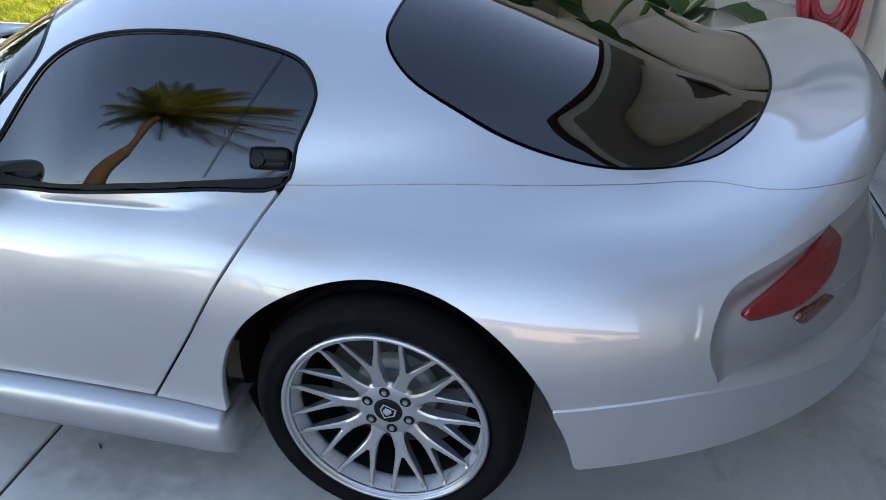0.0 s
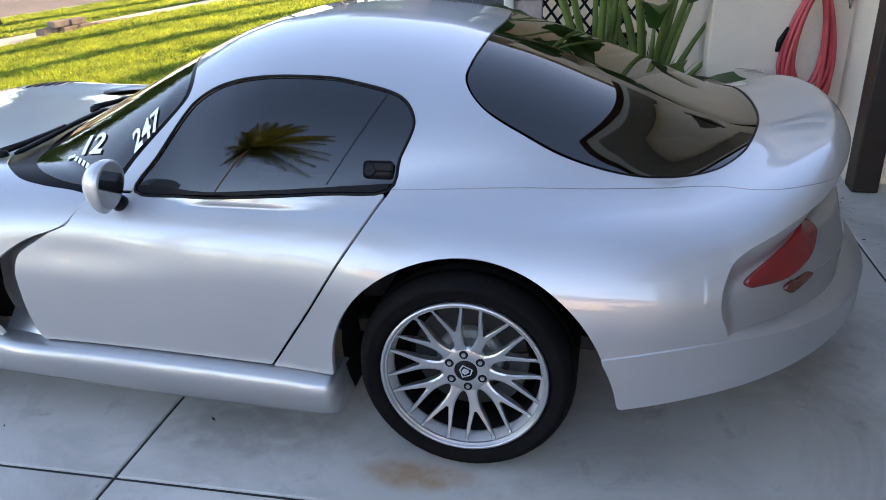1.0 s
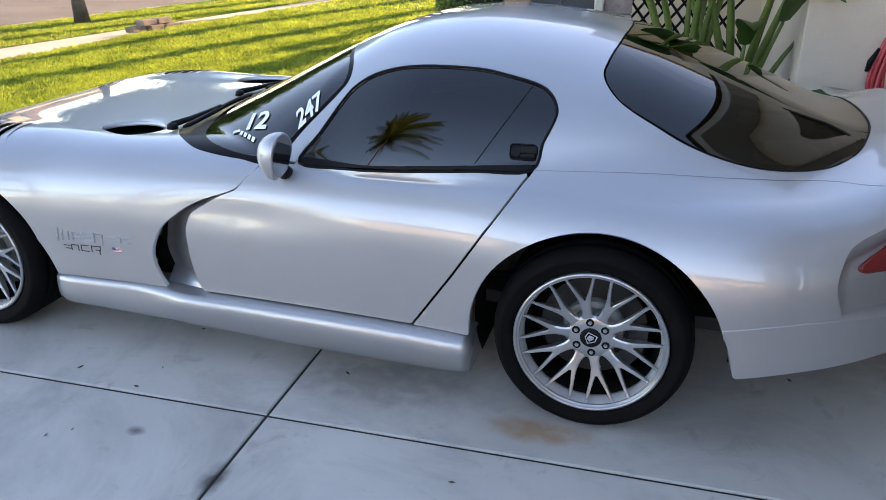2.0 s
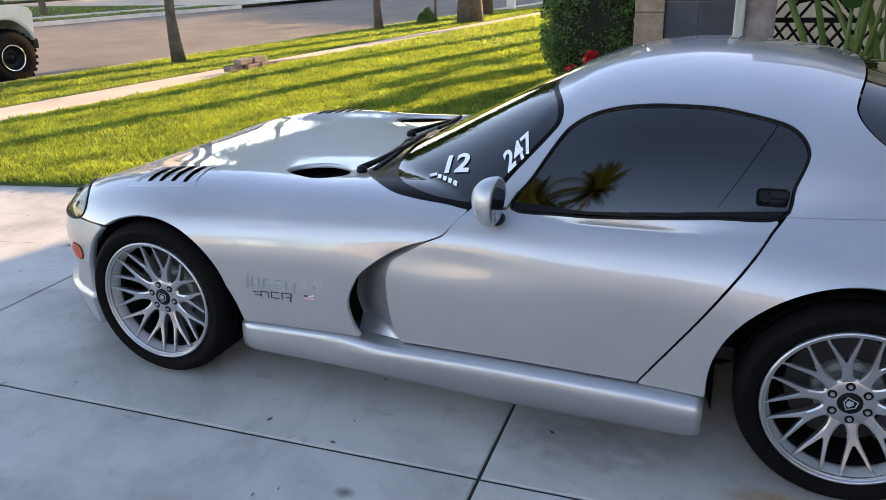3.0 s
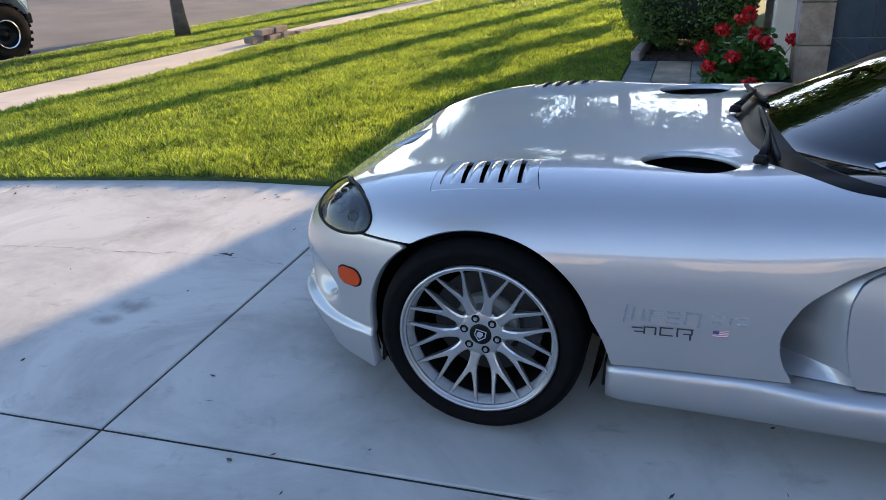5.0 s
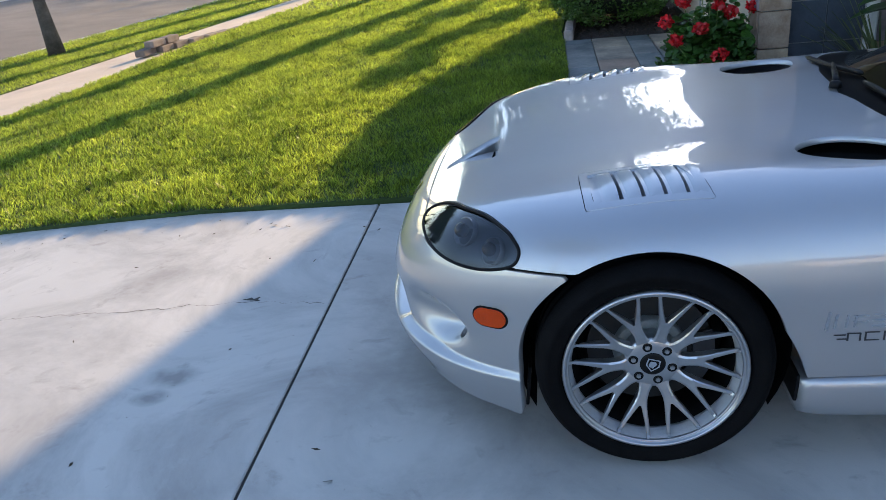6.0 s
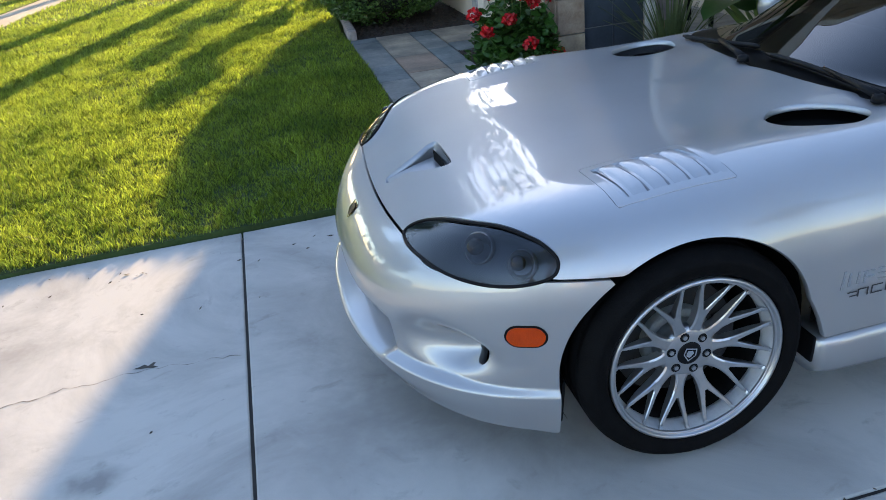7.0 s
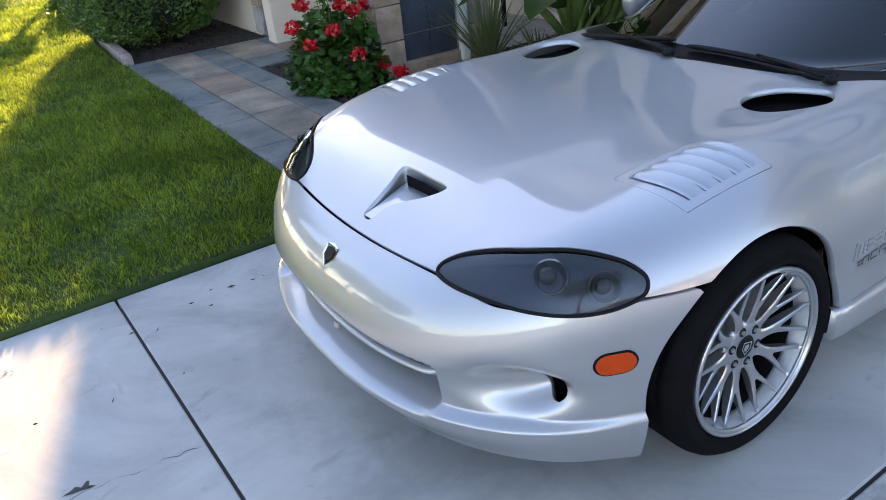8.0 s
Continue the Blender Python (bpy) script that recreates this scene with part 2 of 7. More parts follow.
GRID = 1.2  # degrees by which the drive's joints are turned from the car
gu = [-400, -120, -60, -40, -27.2, -18, -14.05, -14.0, -12.9, -9.9, -8.7, -7, -5, -4.2, 0, 20, 60, 400]
gy = [-400, -100, -30, -8, 0, 8, 30, 100, 400]
earth = material("dry_lawn_far", (0.10, 0.14, 0.04), 0.95, 0, 0.3, 0.3, 0.3, 20)
verts = [(*street(u, y), (float(fall(u)) - 0.06 if u > -14.02 else -0.75 if u > -27 else -0.55)) for u in gu for y in gy]
faces = [(i * len(gy) + j, (i + 1) * len(gy) + j, (i + 1) * len(gy) + j + 1, i * len(gy) + j + 1) for i in range(len(gu) - 1) for j in range(len(gy) - 1)]
tagged(mesh_ob("ground", verts, faces, earth), "grassy soil under the lawn running to the horizon", "ground", kind="structure")


def sheet(outline, height, step=1.0):
    """A sheet of ground over an outline in x, y, cut fine enough to follow a height."""
    bm = bmesh.new()
    bm.faces.new([bm.verts.new((x, y, 0)) for x, y in outline])
    xs, ys = [p[0] for p in outline], [p[1] for p in outline]
    for axis, lo, hi in ((0, min(xs), max(xs)), (1, min(ys), max(ys))):
        for k in range(1, int((hi - lo) / step) + 1):
            co, no = Vector((0, 0, 0)), Vector((0, 0, 0))
            co[axis], no[axis] = lo + k * step, 1.0
            bmesh.ops.bisect_plane(bm, geom=bm.verts[:] + bm.edges[:] + bm.faces[:], plane_co=co, plane_no=no)
    for v in bm.verts:
        v.co.z = height(v.co.x, v.co.y)
    return bm


# concrete drive: slabs with open joints on a dark bed
drive = part("driveway", sheet([(-13.9, -9.5), (2.4, -9.5), (2.4, 2.45), (0.96, 2.45), (0.96, 1.24), (-13.9, 1.10)], lambda x, y: float(fall(x, y)) - 0.0065), JOINT)
tagged(drive, "pale grey concrete driveway cut into large slabs", "driveway", kind="structure")
turn = pose(-1.038, -1.160, 0, 0, 0, GRID)


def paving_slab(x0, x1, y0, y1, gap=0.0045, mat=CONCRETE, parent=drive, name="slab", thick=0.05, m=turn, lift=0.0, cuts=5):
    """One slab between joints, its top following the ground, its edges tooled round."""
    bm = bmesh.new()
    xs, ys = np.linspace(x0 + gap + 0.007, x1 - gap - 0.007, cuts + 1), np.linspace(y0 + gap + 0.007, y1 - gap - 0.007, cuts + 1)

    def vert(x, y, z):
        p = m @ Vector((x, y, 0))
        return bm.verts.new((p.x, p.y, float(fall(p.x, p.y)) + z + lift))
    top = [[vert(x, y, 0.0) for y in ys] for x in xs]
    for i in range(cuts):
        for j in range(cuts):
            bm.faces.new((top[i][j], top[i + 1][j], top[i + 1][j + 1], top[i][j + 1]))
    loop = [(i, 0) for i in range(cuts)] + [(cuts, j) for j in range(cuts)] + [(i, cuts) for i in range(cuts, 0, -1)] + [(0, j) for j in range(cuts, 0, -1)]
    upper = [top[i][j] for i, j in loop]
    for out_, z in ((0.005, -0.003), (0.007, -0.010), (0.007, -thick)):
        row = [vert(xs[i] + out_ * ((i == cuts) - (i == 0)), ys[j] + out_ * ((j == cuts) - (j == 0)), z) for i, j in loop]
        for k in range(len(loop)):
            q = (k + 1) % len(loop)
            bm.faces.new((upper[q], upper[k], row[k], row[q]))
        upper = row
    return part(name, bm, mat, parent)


STEP_X, STEP_Y = 2.60, 2.50
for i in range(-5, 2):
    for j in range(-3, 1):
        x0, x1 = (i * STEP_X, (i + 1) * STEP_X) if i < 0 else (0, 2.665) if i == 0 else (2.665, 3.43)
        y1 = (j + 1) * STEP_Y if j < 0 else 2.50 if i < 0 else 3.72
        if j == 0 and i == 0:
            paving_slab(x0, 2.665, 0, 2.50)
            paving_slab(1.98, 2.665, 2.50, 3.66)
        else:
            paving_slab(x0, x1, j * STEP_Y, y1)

# hairline cracks and bits of dry leaf on the drive
CRACK = material("crack_dirt", (0.09, 0.08, 0.07), 0.9, 0, 0.2, 20, 0.2, 90)
CHIPPED = material("chipped_patch", (0.05, 0.045, 0.04), 0.9, 0, 0.2, 20, 0.2, 90)
rng = random.Random(5)
for a, b, wide in (((-3.69, 0.11), (-3.82, 0.125), 0.0016), ((-3.84, 0.13), (-4.02, 0.15), 0.0010), ((-4.02, 0.15), (-4.30, 0.13), 0.0012), ((-4.30, 0.13), (-4.70, 0.08), 0.0016), ((-4.70, 0.08), (-5.9, 0.02), 0.0014)):
    n = max(6, int((Vector(a) - Vector(b)).length / 0.022))
    v, y_ = [], 0.0
    for k in range(n + 1):
        t = k / n
        y_ = 0.7 * y_ + rng.uniform(-0.010, 0.010)
        x, y = a[0] + (b[0] - a[0]) * t, a[1] + (b[1] - a[1]) * t + y_ * (0 < k < n)
        w = wide * rng.uniform(0.2, 1.4) * (0.25 if k in (0, n) else 1)
        z = float(fall(x, y)) + 0.0012
        v += [(x, y - w, z), (x, y + w, z)]
    mesh_ob("crack", v, [(2 * k, 2 * k + 1, 2 * k + 3, 2 * k + 2) for k in range(n)], CRACK, drive)
chip = [(-4.085, 0.168), (-4.06, 0.176), (-4.045, 0.186), (-4.03, 0.171), (-4.012, 0.190), (-4.004, 0.186), (-4.010, 0.166), (-3.992, 0.152), (-4.008, 0.150), (-4.03, 0.158), (-4.055, 0.160)]
mesh_ob("chip", [(x, y, float(fall(x, y)) + 0.0016) for x, y in chip], [tuple(range(len(chip)))[::-1]], CHIPPED, drive)
LITTER = material("dry_leaf_bits", (0.06, 0.045, 0.03), 0.85, 0, 0.3, 30, 0.2, 90, random_tint=0.6, island=True)
pieces = []
spots = [(-1.612, -1.414), (-1.856, -1.081), (-1.557, -0.998), (-4.089, -0.56), (-3.017, -1.195), (-4.645, -0.323), (-3.858, 0.542), (-3.975, -0.25), (-4.697, -0.167), (-3.614, 0.535), (-4.782, 0.538), (1.55, 1.5), (1.66, 1.65)]
spots += [(rng.uniform(-6.5, 1.6), rng.uniform(-2.4, 1.2)) for _ in range(60)] + [(1.65 + rng.uniform(-0.05, 0.08), rng.uniform(0.6, 1.8)) for _ in range(22)] + [(rng.uniform(-6.5, -2.7), 1.15 + rng.uniform(-0.25, 0.0)) for _ in range(40)]
for x, y in spots:
    s, a = rng.uniform(0.003, 0.013), rng.uniform(0, 6.3)
    c, d = Vector((math.cos(a), math.sin(a), 0)) * s * rng.uniform(1, 2), Vector((-math.sin(a), math.cos(a), 0)) * s * rng.uniform(0.2, 0.7)
    o = Vector((x, y, float(fall(x, y)) + 0.003))
    pieces.append(([o - c, o - d, o + c + Vector((0, 0, 0.004)), o + d + Vector((0, 0, 0.003))], [(0, 1, 2, 3)]))
tagged(mesh_ob("leaf_litter", *merged(pieces), LITTER), "tiny bits of dry leaf scattered on the concrete", "litter", kind="stuff")

# pavement, verge, street
PAVE_IN, PAVE_OUT, KERB_U, FAR_U = -8.75, -10.42, -14.0, -27.2
skewed = Matrix(((1, SKEW, 0, -6 * SKEW), (0, 1, 0, 0), (0, 0, 1, 0), (0, 0, 0, 1)))
pavement = part("pavement", sheet([street(PAVE_OUT, 1.2), street(PAVE_IN, 1.2), street(PAVE_IN, 40), street(PAVE_OUT, 40)], lambda x, y: float(fall(x, y)) - 0.03, 4.0), JOINT)
tagged(pavement, "pale concrete pavement along the street", "pavement", kind="structure")
for k in range(24):
    paving_slab(PAVE_OUT, PAVE_IN, 1.3 + 1.5 * k, 2.8 + 1.5 * k, 0.005, WALK, pavement, "slab", 0.05, skewed, 0.0, 1)
KERB = material("kerb_concrete", (0.50, 0.47, 0.43), 0.8, 0, 0.12, 2, 0.25, 120)
road = mesh_ob("road", [(*street(u, y), z) for y in (-150, 150) for u, z in ((FAR_U, -0.36), (-20.6, -0.40), (KERB_U, -0.61))], [(0, 1, 4, 3), (1, 2, 5, 4)], ASPHALT, smooth=True)
tagged(road, "worn grey asphalt residential street", "road", kind="structure")
for name, u, y0, y1, z in (("kerb_near", KERB_U, 1.5, 120, -0.435), ("kerb_near", KERB_U, -120, -9.6, -0.435), ("kerb_far", FAR_U - 0.1, -120, 31, -0.20), ("kerb_far", FAR_U - 0.1, 39, 120, -0.20)):
    bm = slab((0.2, y1 - y0, 0.40), (u, (y0 + y1) / 2, z - 0.20), bevel=0.02)
    bmesh.ops.transform(bm, matrix=skewed, verts=bm.verts)
    tagged(part(name, bm, KERB), "rounded concrete kerb beside the street", "kerb", kind="structure")
tagged(mesh_ob("apron", [(*street(u, y), z) for u, y, z in ((KERB_U - 0.05, -9.6, -0.608), (-13.6, -9.6, -0.43), (-13.6, 1.5, -0.43), (KERB_U - 0.05, 1.5, -0.608))], [(0, 1, 2, 3)], KERB), "concrete apron from drive down to street", "kerb", kind="structure")


def soil(name, outline, label, lift, rise=lambda x, y: 0.0, step=1.0):
    """The ground of a lawn, with its cut edge."""
    bm = sheet(outline, lambda x, y: float(fall(x, y) + rise(x, y)) + lift - 0.012, step)
    rims = [e for e in bm.edges if len(e.link_faces) == 1]
    got = bmesh.ops.extrude_edge_only(bm, edges=rims)
    for v in got["geom"]:
        if isinstance(v, bmesh.types.BMVert):
            v.co.z = float(fall(v.co.x, v.co.y)) - 0.055
    bmesh.ops.recalc_face_normals(bm, faces=bm.faces)
    tagged(part(name, bm, LAWN), label, "lawn", kind="structure")


def blades(outline, density, blade, lift, seed, rise=lambda x, y: 0.0 * x):
    """Blades of grass over an outline, as one mesh of stuff."""
    rng = np.random.default_rng(seed)
    pts = np.array(outline)
    lo, hi = pts.min(0), pts.max(0)
    n = int((hi - lo).prod() * density)
    xy = rng.uniform(lo, hi, (n, 2))
    inside = np.zeros(n, bool)
    for (x0, y0), (x1, y1) in zip(pts, np.roll(pts, -1, 0)):
        crosses = (y0 > xy[:, 1]) != (y1 > xy[:, 1])
        inside ^= crosses & (xy[:, 0] < (x1 - x0) * (xy[:, 1] - y0) / (y1 - y0 + 1e-9) + x0)
    xy = xy[inside]
    n = len(xy)
    z = fall(xy[:, 0], xy[:, 1]) + rise(xy[:, 0], xy[:, 1]) + lift - 0.014
    a = rng.uniform(0, 2 * np.pi, n)
    clump = 0.95 + 0.25 * np.sin(xy[:, 0] * 3.1 + 2 * np.sin(xy[:, 1] * 1.7)) * np.sin(xy[:, 1] * 2.7) + 0.5 * np.sin(xy[:, 0] * 23 + 3 * np.sin(xy[:, 1] * 9)) * np.sin(xy[:, 1] * 27 + 2 * np.sin(xy[:, 0] * 11))
    h = blade[0] * rng.uniform(0.5, 1.25, n) * np.clip(clump, 0.4, 1.6)
    w = blade[1] * rng.uniform(0.6, 1.3, n)
    lean = rng.uniform(0.1, 1.0, n) * h
    b = rng.uniform(0, 2 * np.pi, n)
    base = np.c_[xy, z]
    across = np.c_[np.cos(a) * w / 2, np.sin(a) * w / 2, np.zeros(n)]
    mid = base + np.c_[np.cos(b) * lean * 0.35, np.sin(b) * lean * 0.35, h * 0.6]
    tip = base + np.c_[np.cos(b) * lean, np.sin(b) * lean, h]
    v = np.stack([base - across, base + across, mid + across * 0.8, tip, mid - across * 0.8], 1).reshape(-1, 3)
    me = bpy.data.meshes.new("grass")
    me.vertices.add(len(v))
    me.vertices.foreach_set("co", v.astype(np.float32).ravel())
    me.loops.add(5 * n)
    me.polygons.add(n)
    me.loops.foreach_set("vertex_index", np.arange(5 * n, dtype=np.int32))
    me.polygons.foreach_set("loop_start", np.arange(0, 5 * n, 5, dtype=np.int32))
    me.update()
    me.materials.append(GRASS)
    tagged(new("grass", me), "short mown green grass blades", "grass", kind="stuff")


soil("lawn", [street(PAVE_IN, 1.12), (-2.62, 1.33), (-2.57, 5.9), (-2.6, 6.5), (-2.3, 12.0), (-1.6, 30.0), street(PAVE_IN, 30.0)], "green mown front lawn beside the drive", 0.036, swell)
blades([(-6.0, 1.22), (-2.62, 1.33), (-2.57, 4.6), (-6.0, 4.6)], 11000, (0.042, 0.0042), 0.036, 1, swell)
blades([street(PAVE_IN, 1.12), (-6.0, 1.22), (-6.0, 4.6), street(PAVE_IN, 4.6)], 6200, (0.042, 0.0050), 0.036, 2, swell)
blades([street(PAVE_IN, 4.6), (-2.57, 4.6), (-2.6, 6.5), (-2.52, 8.0), street(PAVE_IN, 8.0)], 6000, (0.042, 0.0052), 0.036, 3, swell)
blades([street(PAVE_IN, 8.0), (-2.52, 8.0), (-2.3, 12.0), street(PAVE_IN, 12.0)], 2600, (0.046, 0.0080), 0.036, 4, swell)
blades([street(PAVE_IN, 12.0), (-2.3, 12.0), (-1.6, 30.0), street(PAVE_IN, 30.0)], 700, (0.048, 0.013), 0.036, 5, swell)
soil("verge", [street(KERB_U + 0.1, 1.5), street(PAVE_OUT - 0.02, 1.3), street(PAVE_OUT - 0.02, 30), street(KERB_U + 0.1, 30)], "green grass verge between pavement and street", 0.014)
blades([street(KERB_U + 0.1, 3.0), street(PAVE_OUT - 0.02, 3.0), street(PAVE_OUT - 0.02, 16), street(KERB_U + 0.1, 16)], 1700, (0.044, 0.009), 0.014, 6)
blades([street(KERB_U + 0.1, 16), street(PAVE_OUT - 0.02, 16), street(PAVE_OUT - 0.02, 30), street(KERB_U + 0.1, 30)], 600, (0.05, 0.014), 0.014, 7)


# ---- the car's body as one smooth solid: x runs backwards along the car, rear axle at 0, y across, z up ----
def knots(xs, ys):
    """A smooth curve through a few knots (monotone cubic), flat outside them."""
    xs, ys = np.array(xs, float), np.array(ys, float)
    h, d = np.diff(xs), np.diff(ys) / np.diff(xs)
    m = np.zeros(len(xs))
    m[0], m[-1] = d[0], d[-1]
    for i in range(1, len(xs) - 1):
        if d[i - 1] * d[i] > 0:
            w1, w2 = 2 * h[i] + h[i - 1], h[i] + 2 * h[i - 1]
            m[i] = (w1 + w2) / (w1 / d[i - 1] + w2 / d[i])

    def at(x):
        x = np.clip(x, xs[0], xs[-1])
        i = np.clip(np.searchsorted(xs, x) - 1, 0, len(h) - 1)
        t = (x - xs[i]) / h[i]
        return ((2 * t**3 - 3 * t**2 + 1) * ys[i] + (t**3 - 2 * t**2 + t) * h[i] * m[i]
                + (3 * t**2 - 2 * t**3) * ys[i + 1] + (t**3 - t**2) * h[i] * m[i + 1])
    return at


def smin(a, b, k):
    h = np.maximum(k - np.abs(a - b), 0) / k
    return np.minimum(a, b) - h * h * k / 4


def smax(a, b, k):
    return -smin(-a, -b, k)


def ramp(x, a, b):
    t = np.clip((x - a) / (b - a), 0, 1)
    return t * t * (3 - 2 * t)


HALF_WIDTH = knots([-2.85, -2.44, -2.05, -1.75, -1.35, -0.6, -0.1, 0.3, 0.6], [0.895, 0.935, 0.895, 0.885, 0.88, 0.905, 0.955, 0.96, 0.95])
DECK = knots([-3.30, -3.26, -3.20, -3.11, -2.90, -2.6, -2.3, -2.0, -1.7, -1.2, -0.6, -0.1, 0.3, 0.7, 1.0, 1.2],
             [0.42, 0.495, 0.555, 0.608, 0.705, 0.760, 0.785, 0.793, 0.806, 0.822, 0.83, 0.835, 0.82, 0.80, 0.80, 0.80])
ROOF = knots([-3.6, -1.75, -1.45, -1.04, -0.87, -0.7, -0.5, -0.2, 0.1, 0.4, 0.7, 0.9, 1.1], [-0.2, 0.77, 0.915, 1.115, 1.185, 1.228, 1.245, 1.225, 1.16, 1.055, 0.935, 0.865, 0.80])
CABIN = knots([-1.9, -1.1, -0.6, -0.23, 0.1, 0.4, 0.7, 1.0], [0.80, 0.805, 0.81, 0.785, 0.735, 0.655, 0.56, 0.45])
SHOULDER = knots([-3.3, -2.9, -2.4, -1.9, -1.2, -0.5, 0.2, 0.65, 0.85, 0.98], [0.16, 0.20, 0.24, 0.26, 0.26, 0.26, 0.32, 0.27, 0.17, 0.06])
BLEND = knots([-1.9, -1.2, -0.4, -0.1, 0.3, 0.65, 0.9], [0.02, 0.02, 0.03, 0.07, 0.12, 0.12, 0.12])


def body(p):
    """How deep a place lies inside the car's body, in metres; 0 on its skin."""
    x, y, z = p[..., 0], np.abs(p[..., 1]), p[..., 2]
    wide = HALF_WIDTH(x) - 0.30 * np.maximum(z - 0.52, 0) ** 2 - 0.25 * np.maximum(0.30 - z, 0) ** 1.5
    lip = ramp(-z, -0.295, -0.265) * ramp(-x, 2.5, 2.8)
    wide = wide + 0.009 * lip
    nose = 0.73 - 0.05 * np.maximum(0.42 - z, 0) / 0.3 + 0.046 * lip * (1 - 0.95 * ramp(-z, -0.245, -0.14))
    tail = 0.872 - 0.10 * np.maximum(z - 0.60, 0) / 0.3
    wide = np.maximum(wide, 0.3)
    q = (np.maximum(-2.55 - x, 0) / nose) ** 2.4 + (np.maximum(x - 0.32, 0) / tail) ** 2.4 + (y / wide) ** 2.4
    side = (1 - q ** (1 / 2.4)) * wide
    top = DECK(x + 0.10 * y**2) - z - 0.02 * y**2
    # fender crowns over the wheels
    top = top + 0.015 * np.exp(-(((x + 2.35) / 0.45) ** 2) - ((y - 0.66) / 0.16) ** 2)
    # ducktail spoiler, fog lamp hollows, hood scoops, hollow under the door's crease
    top = top + 0.160 * ramp(x + 0.10 * y**2, 0.58, 1.12) * np.clip(1 - (y / 0.92) ** 3, 0, 1)
    side = side - 0.078 * np.exp(-(((y - 0.668) / 0.090) ** 2 + ((z - 0.376) / 0.060) ** 2) ** 1.35) * ramp(-x, 2.80, 2.92) * (0.65 + 0.35 * ramp(y, 0.60, 0.72))
    # grille mouth: a deep slot over the broad chin shelf
    side = side - 0.115 * (1 - ramp(y, 0.455, 0.515)) * ramp(z, 0.250, 0.306) * (1 - ramp(z, 0.398, 0.416)) * ramp(-x, 2.6, 2.8)
    side = side - 0.012 * np.exp(-(((x + 1.25) / 0.28) ** 2) - (((z - 0.60) / 0.055) ** 2))
    top = top - 0.012 * np.exp(-(((x + 1.83) / 0.20) ** 2) - (((y - 0.53) / 0.13) ** 2))
    low = smin(side, top, SHOULDER(x))
    low = smin(low, z - 0.10, 0.06)
    lean = CABIN(x) - 0.35 * np.maximum(z - 0.79, 0) - 0.92 * np.maximum(z - 0.79, 0) ** 2 - 1.2 * np.maximum(0.77 - z, 0)
    bow = 0.33 * (y / 0.63) ** 3.0 * ramp(-x, 0.5, 1.0)
    glass = ROOF(x - bow) - z - 0.09 * y**2 * ramp(x, -1.3, -0.5)
    cab = smin(lean - y, glass, 0.10 + 0.16 * ramp(x, -1.25, -0.7))
    cab = smin(cab, 1.05 - 0.30 * y**2 - x, 0.10)
    d = smax(low, cab, BLEND(x))
    return d


def skin_from(origin, way, far=2.4):
    """Where rays that leave the inside of the body meet its skin."""
    origin, way = np.broadcast_arrays(np.asarray(origin, float), np.asarray(way, float))
    lo, hi = np.zeros(origin.shape[:-1]), np.full(origin.shape[:-1], far)
    for _ in range(26):
        mid = (lo + hi) / 2
        inside = body(origin + mid[..., None] * way) > 0
        lo, hi = np.where(inside, mid, lo), np.where(inside, hi, mid)
    return origin + lo[..., None] * way


def normal_at(p, e=0.004):
    g = np.stack([body(p + e * np.eye(3)[k]) - body(p - e * np.eye(3)[k]) for k in range(3)], -1)
    return -g / np.maximum(np.linalg.norm(g, axis=-1, keepdims=True), 1e-9)


def on_top(x, y):
    """The skin seen from above at x, y."""
    return skin_from([x, y, 0.45], [0, 0, 1.0])


def on_side(x, z):
    """The skin of the driver's side at x, z."""
    return skin_from([x, -0.2, z], [0, -1.0, 0])


# one half of the skin as a grid: fans of rays round the nose and the tail, sections between them
tilt = np.radians(np.concatenate([np.linspace(-90, -8.6, 90), np.linspace(-8.3, 9, 112), np.linspace(9.7, 90, 112)]))
fan = np.radians(np.linspace(1.0, 90, 150))
tail_fan = np.radians(np.concatenate([np.linspace(89.3, 58, 36), np.linspace(57.5, 26, 150), np.linspace(25.4, 2.0, 36)]))
spine = np.arange(-2.338, 0.2, 0.0125)
eyes = np.concatenate([np.tile([-2.35, 0, 0.33], (len(fan), 1)), np.c_[spine, spine * 0, np.interp(spine, [-2.35, -1.6, -0.4, 0.2], [0.33, 0.40, 0.40, 0.32])], np.tile([0.2, 0, 0.32], (len(tail_fan), 1))])
ahead = np.concatenate([-np.cos(fan), spine * 0, np.cos(tail_fan)])
out = np.concatenate([np.sin(fan), spine * 0 + 1, np.sin(tail_fan)])
way = np.stack([np.repeat(ahead[:, None], len(tilt), 1), -out[:, None] * np.cos(tilt), out[:, None] * np.sin(tilt)], -1)
way[:, -1, 1] = way[:, 0, 1] = 0.0
SKIN = skin_from(eyes[:, None, :], way)
SKIN[:, -1, 1] = SKIN[:, 0, 1] = 0.0
NORM = normal_at(SKIN)
NORM[:, -1, 1] = NORM[:, 0, 1] = 0.0
ns, nt = SKIN.shape[:2]
SKIN, NORM = SKIN.reshape(-1, 3), NORM.reshape(-1, 3)
a = (np.arange(ns - 1)[:, None] * nt + np.arange(nt - 1)).ravel()
QUADS = np.stack([a, a + nt, a + nt + 1, a + 1], 1)
SX, SY, SZ = SKIN[:, 0], np.abs(SKIN[:, 1]), SKIN[:, 2]


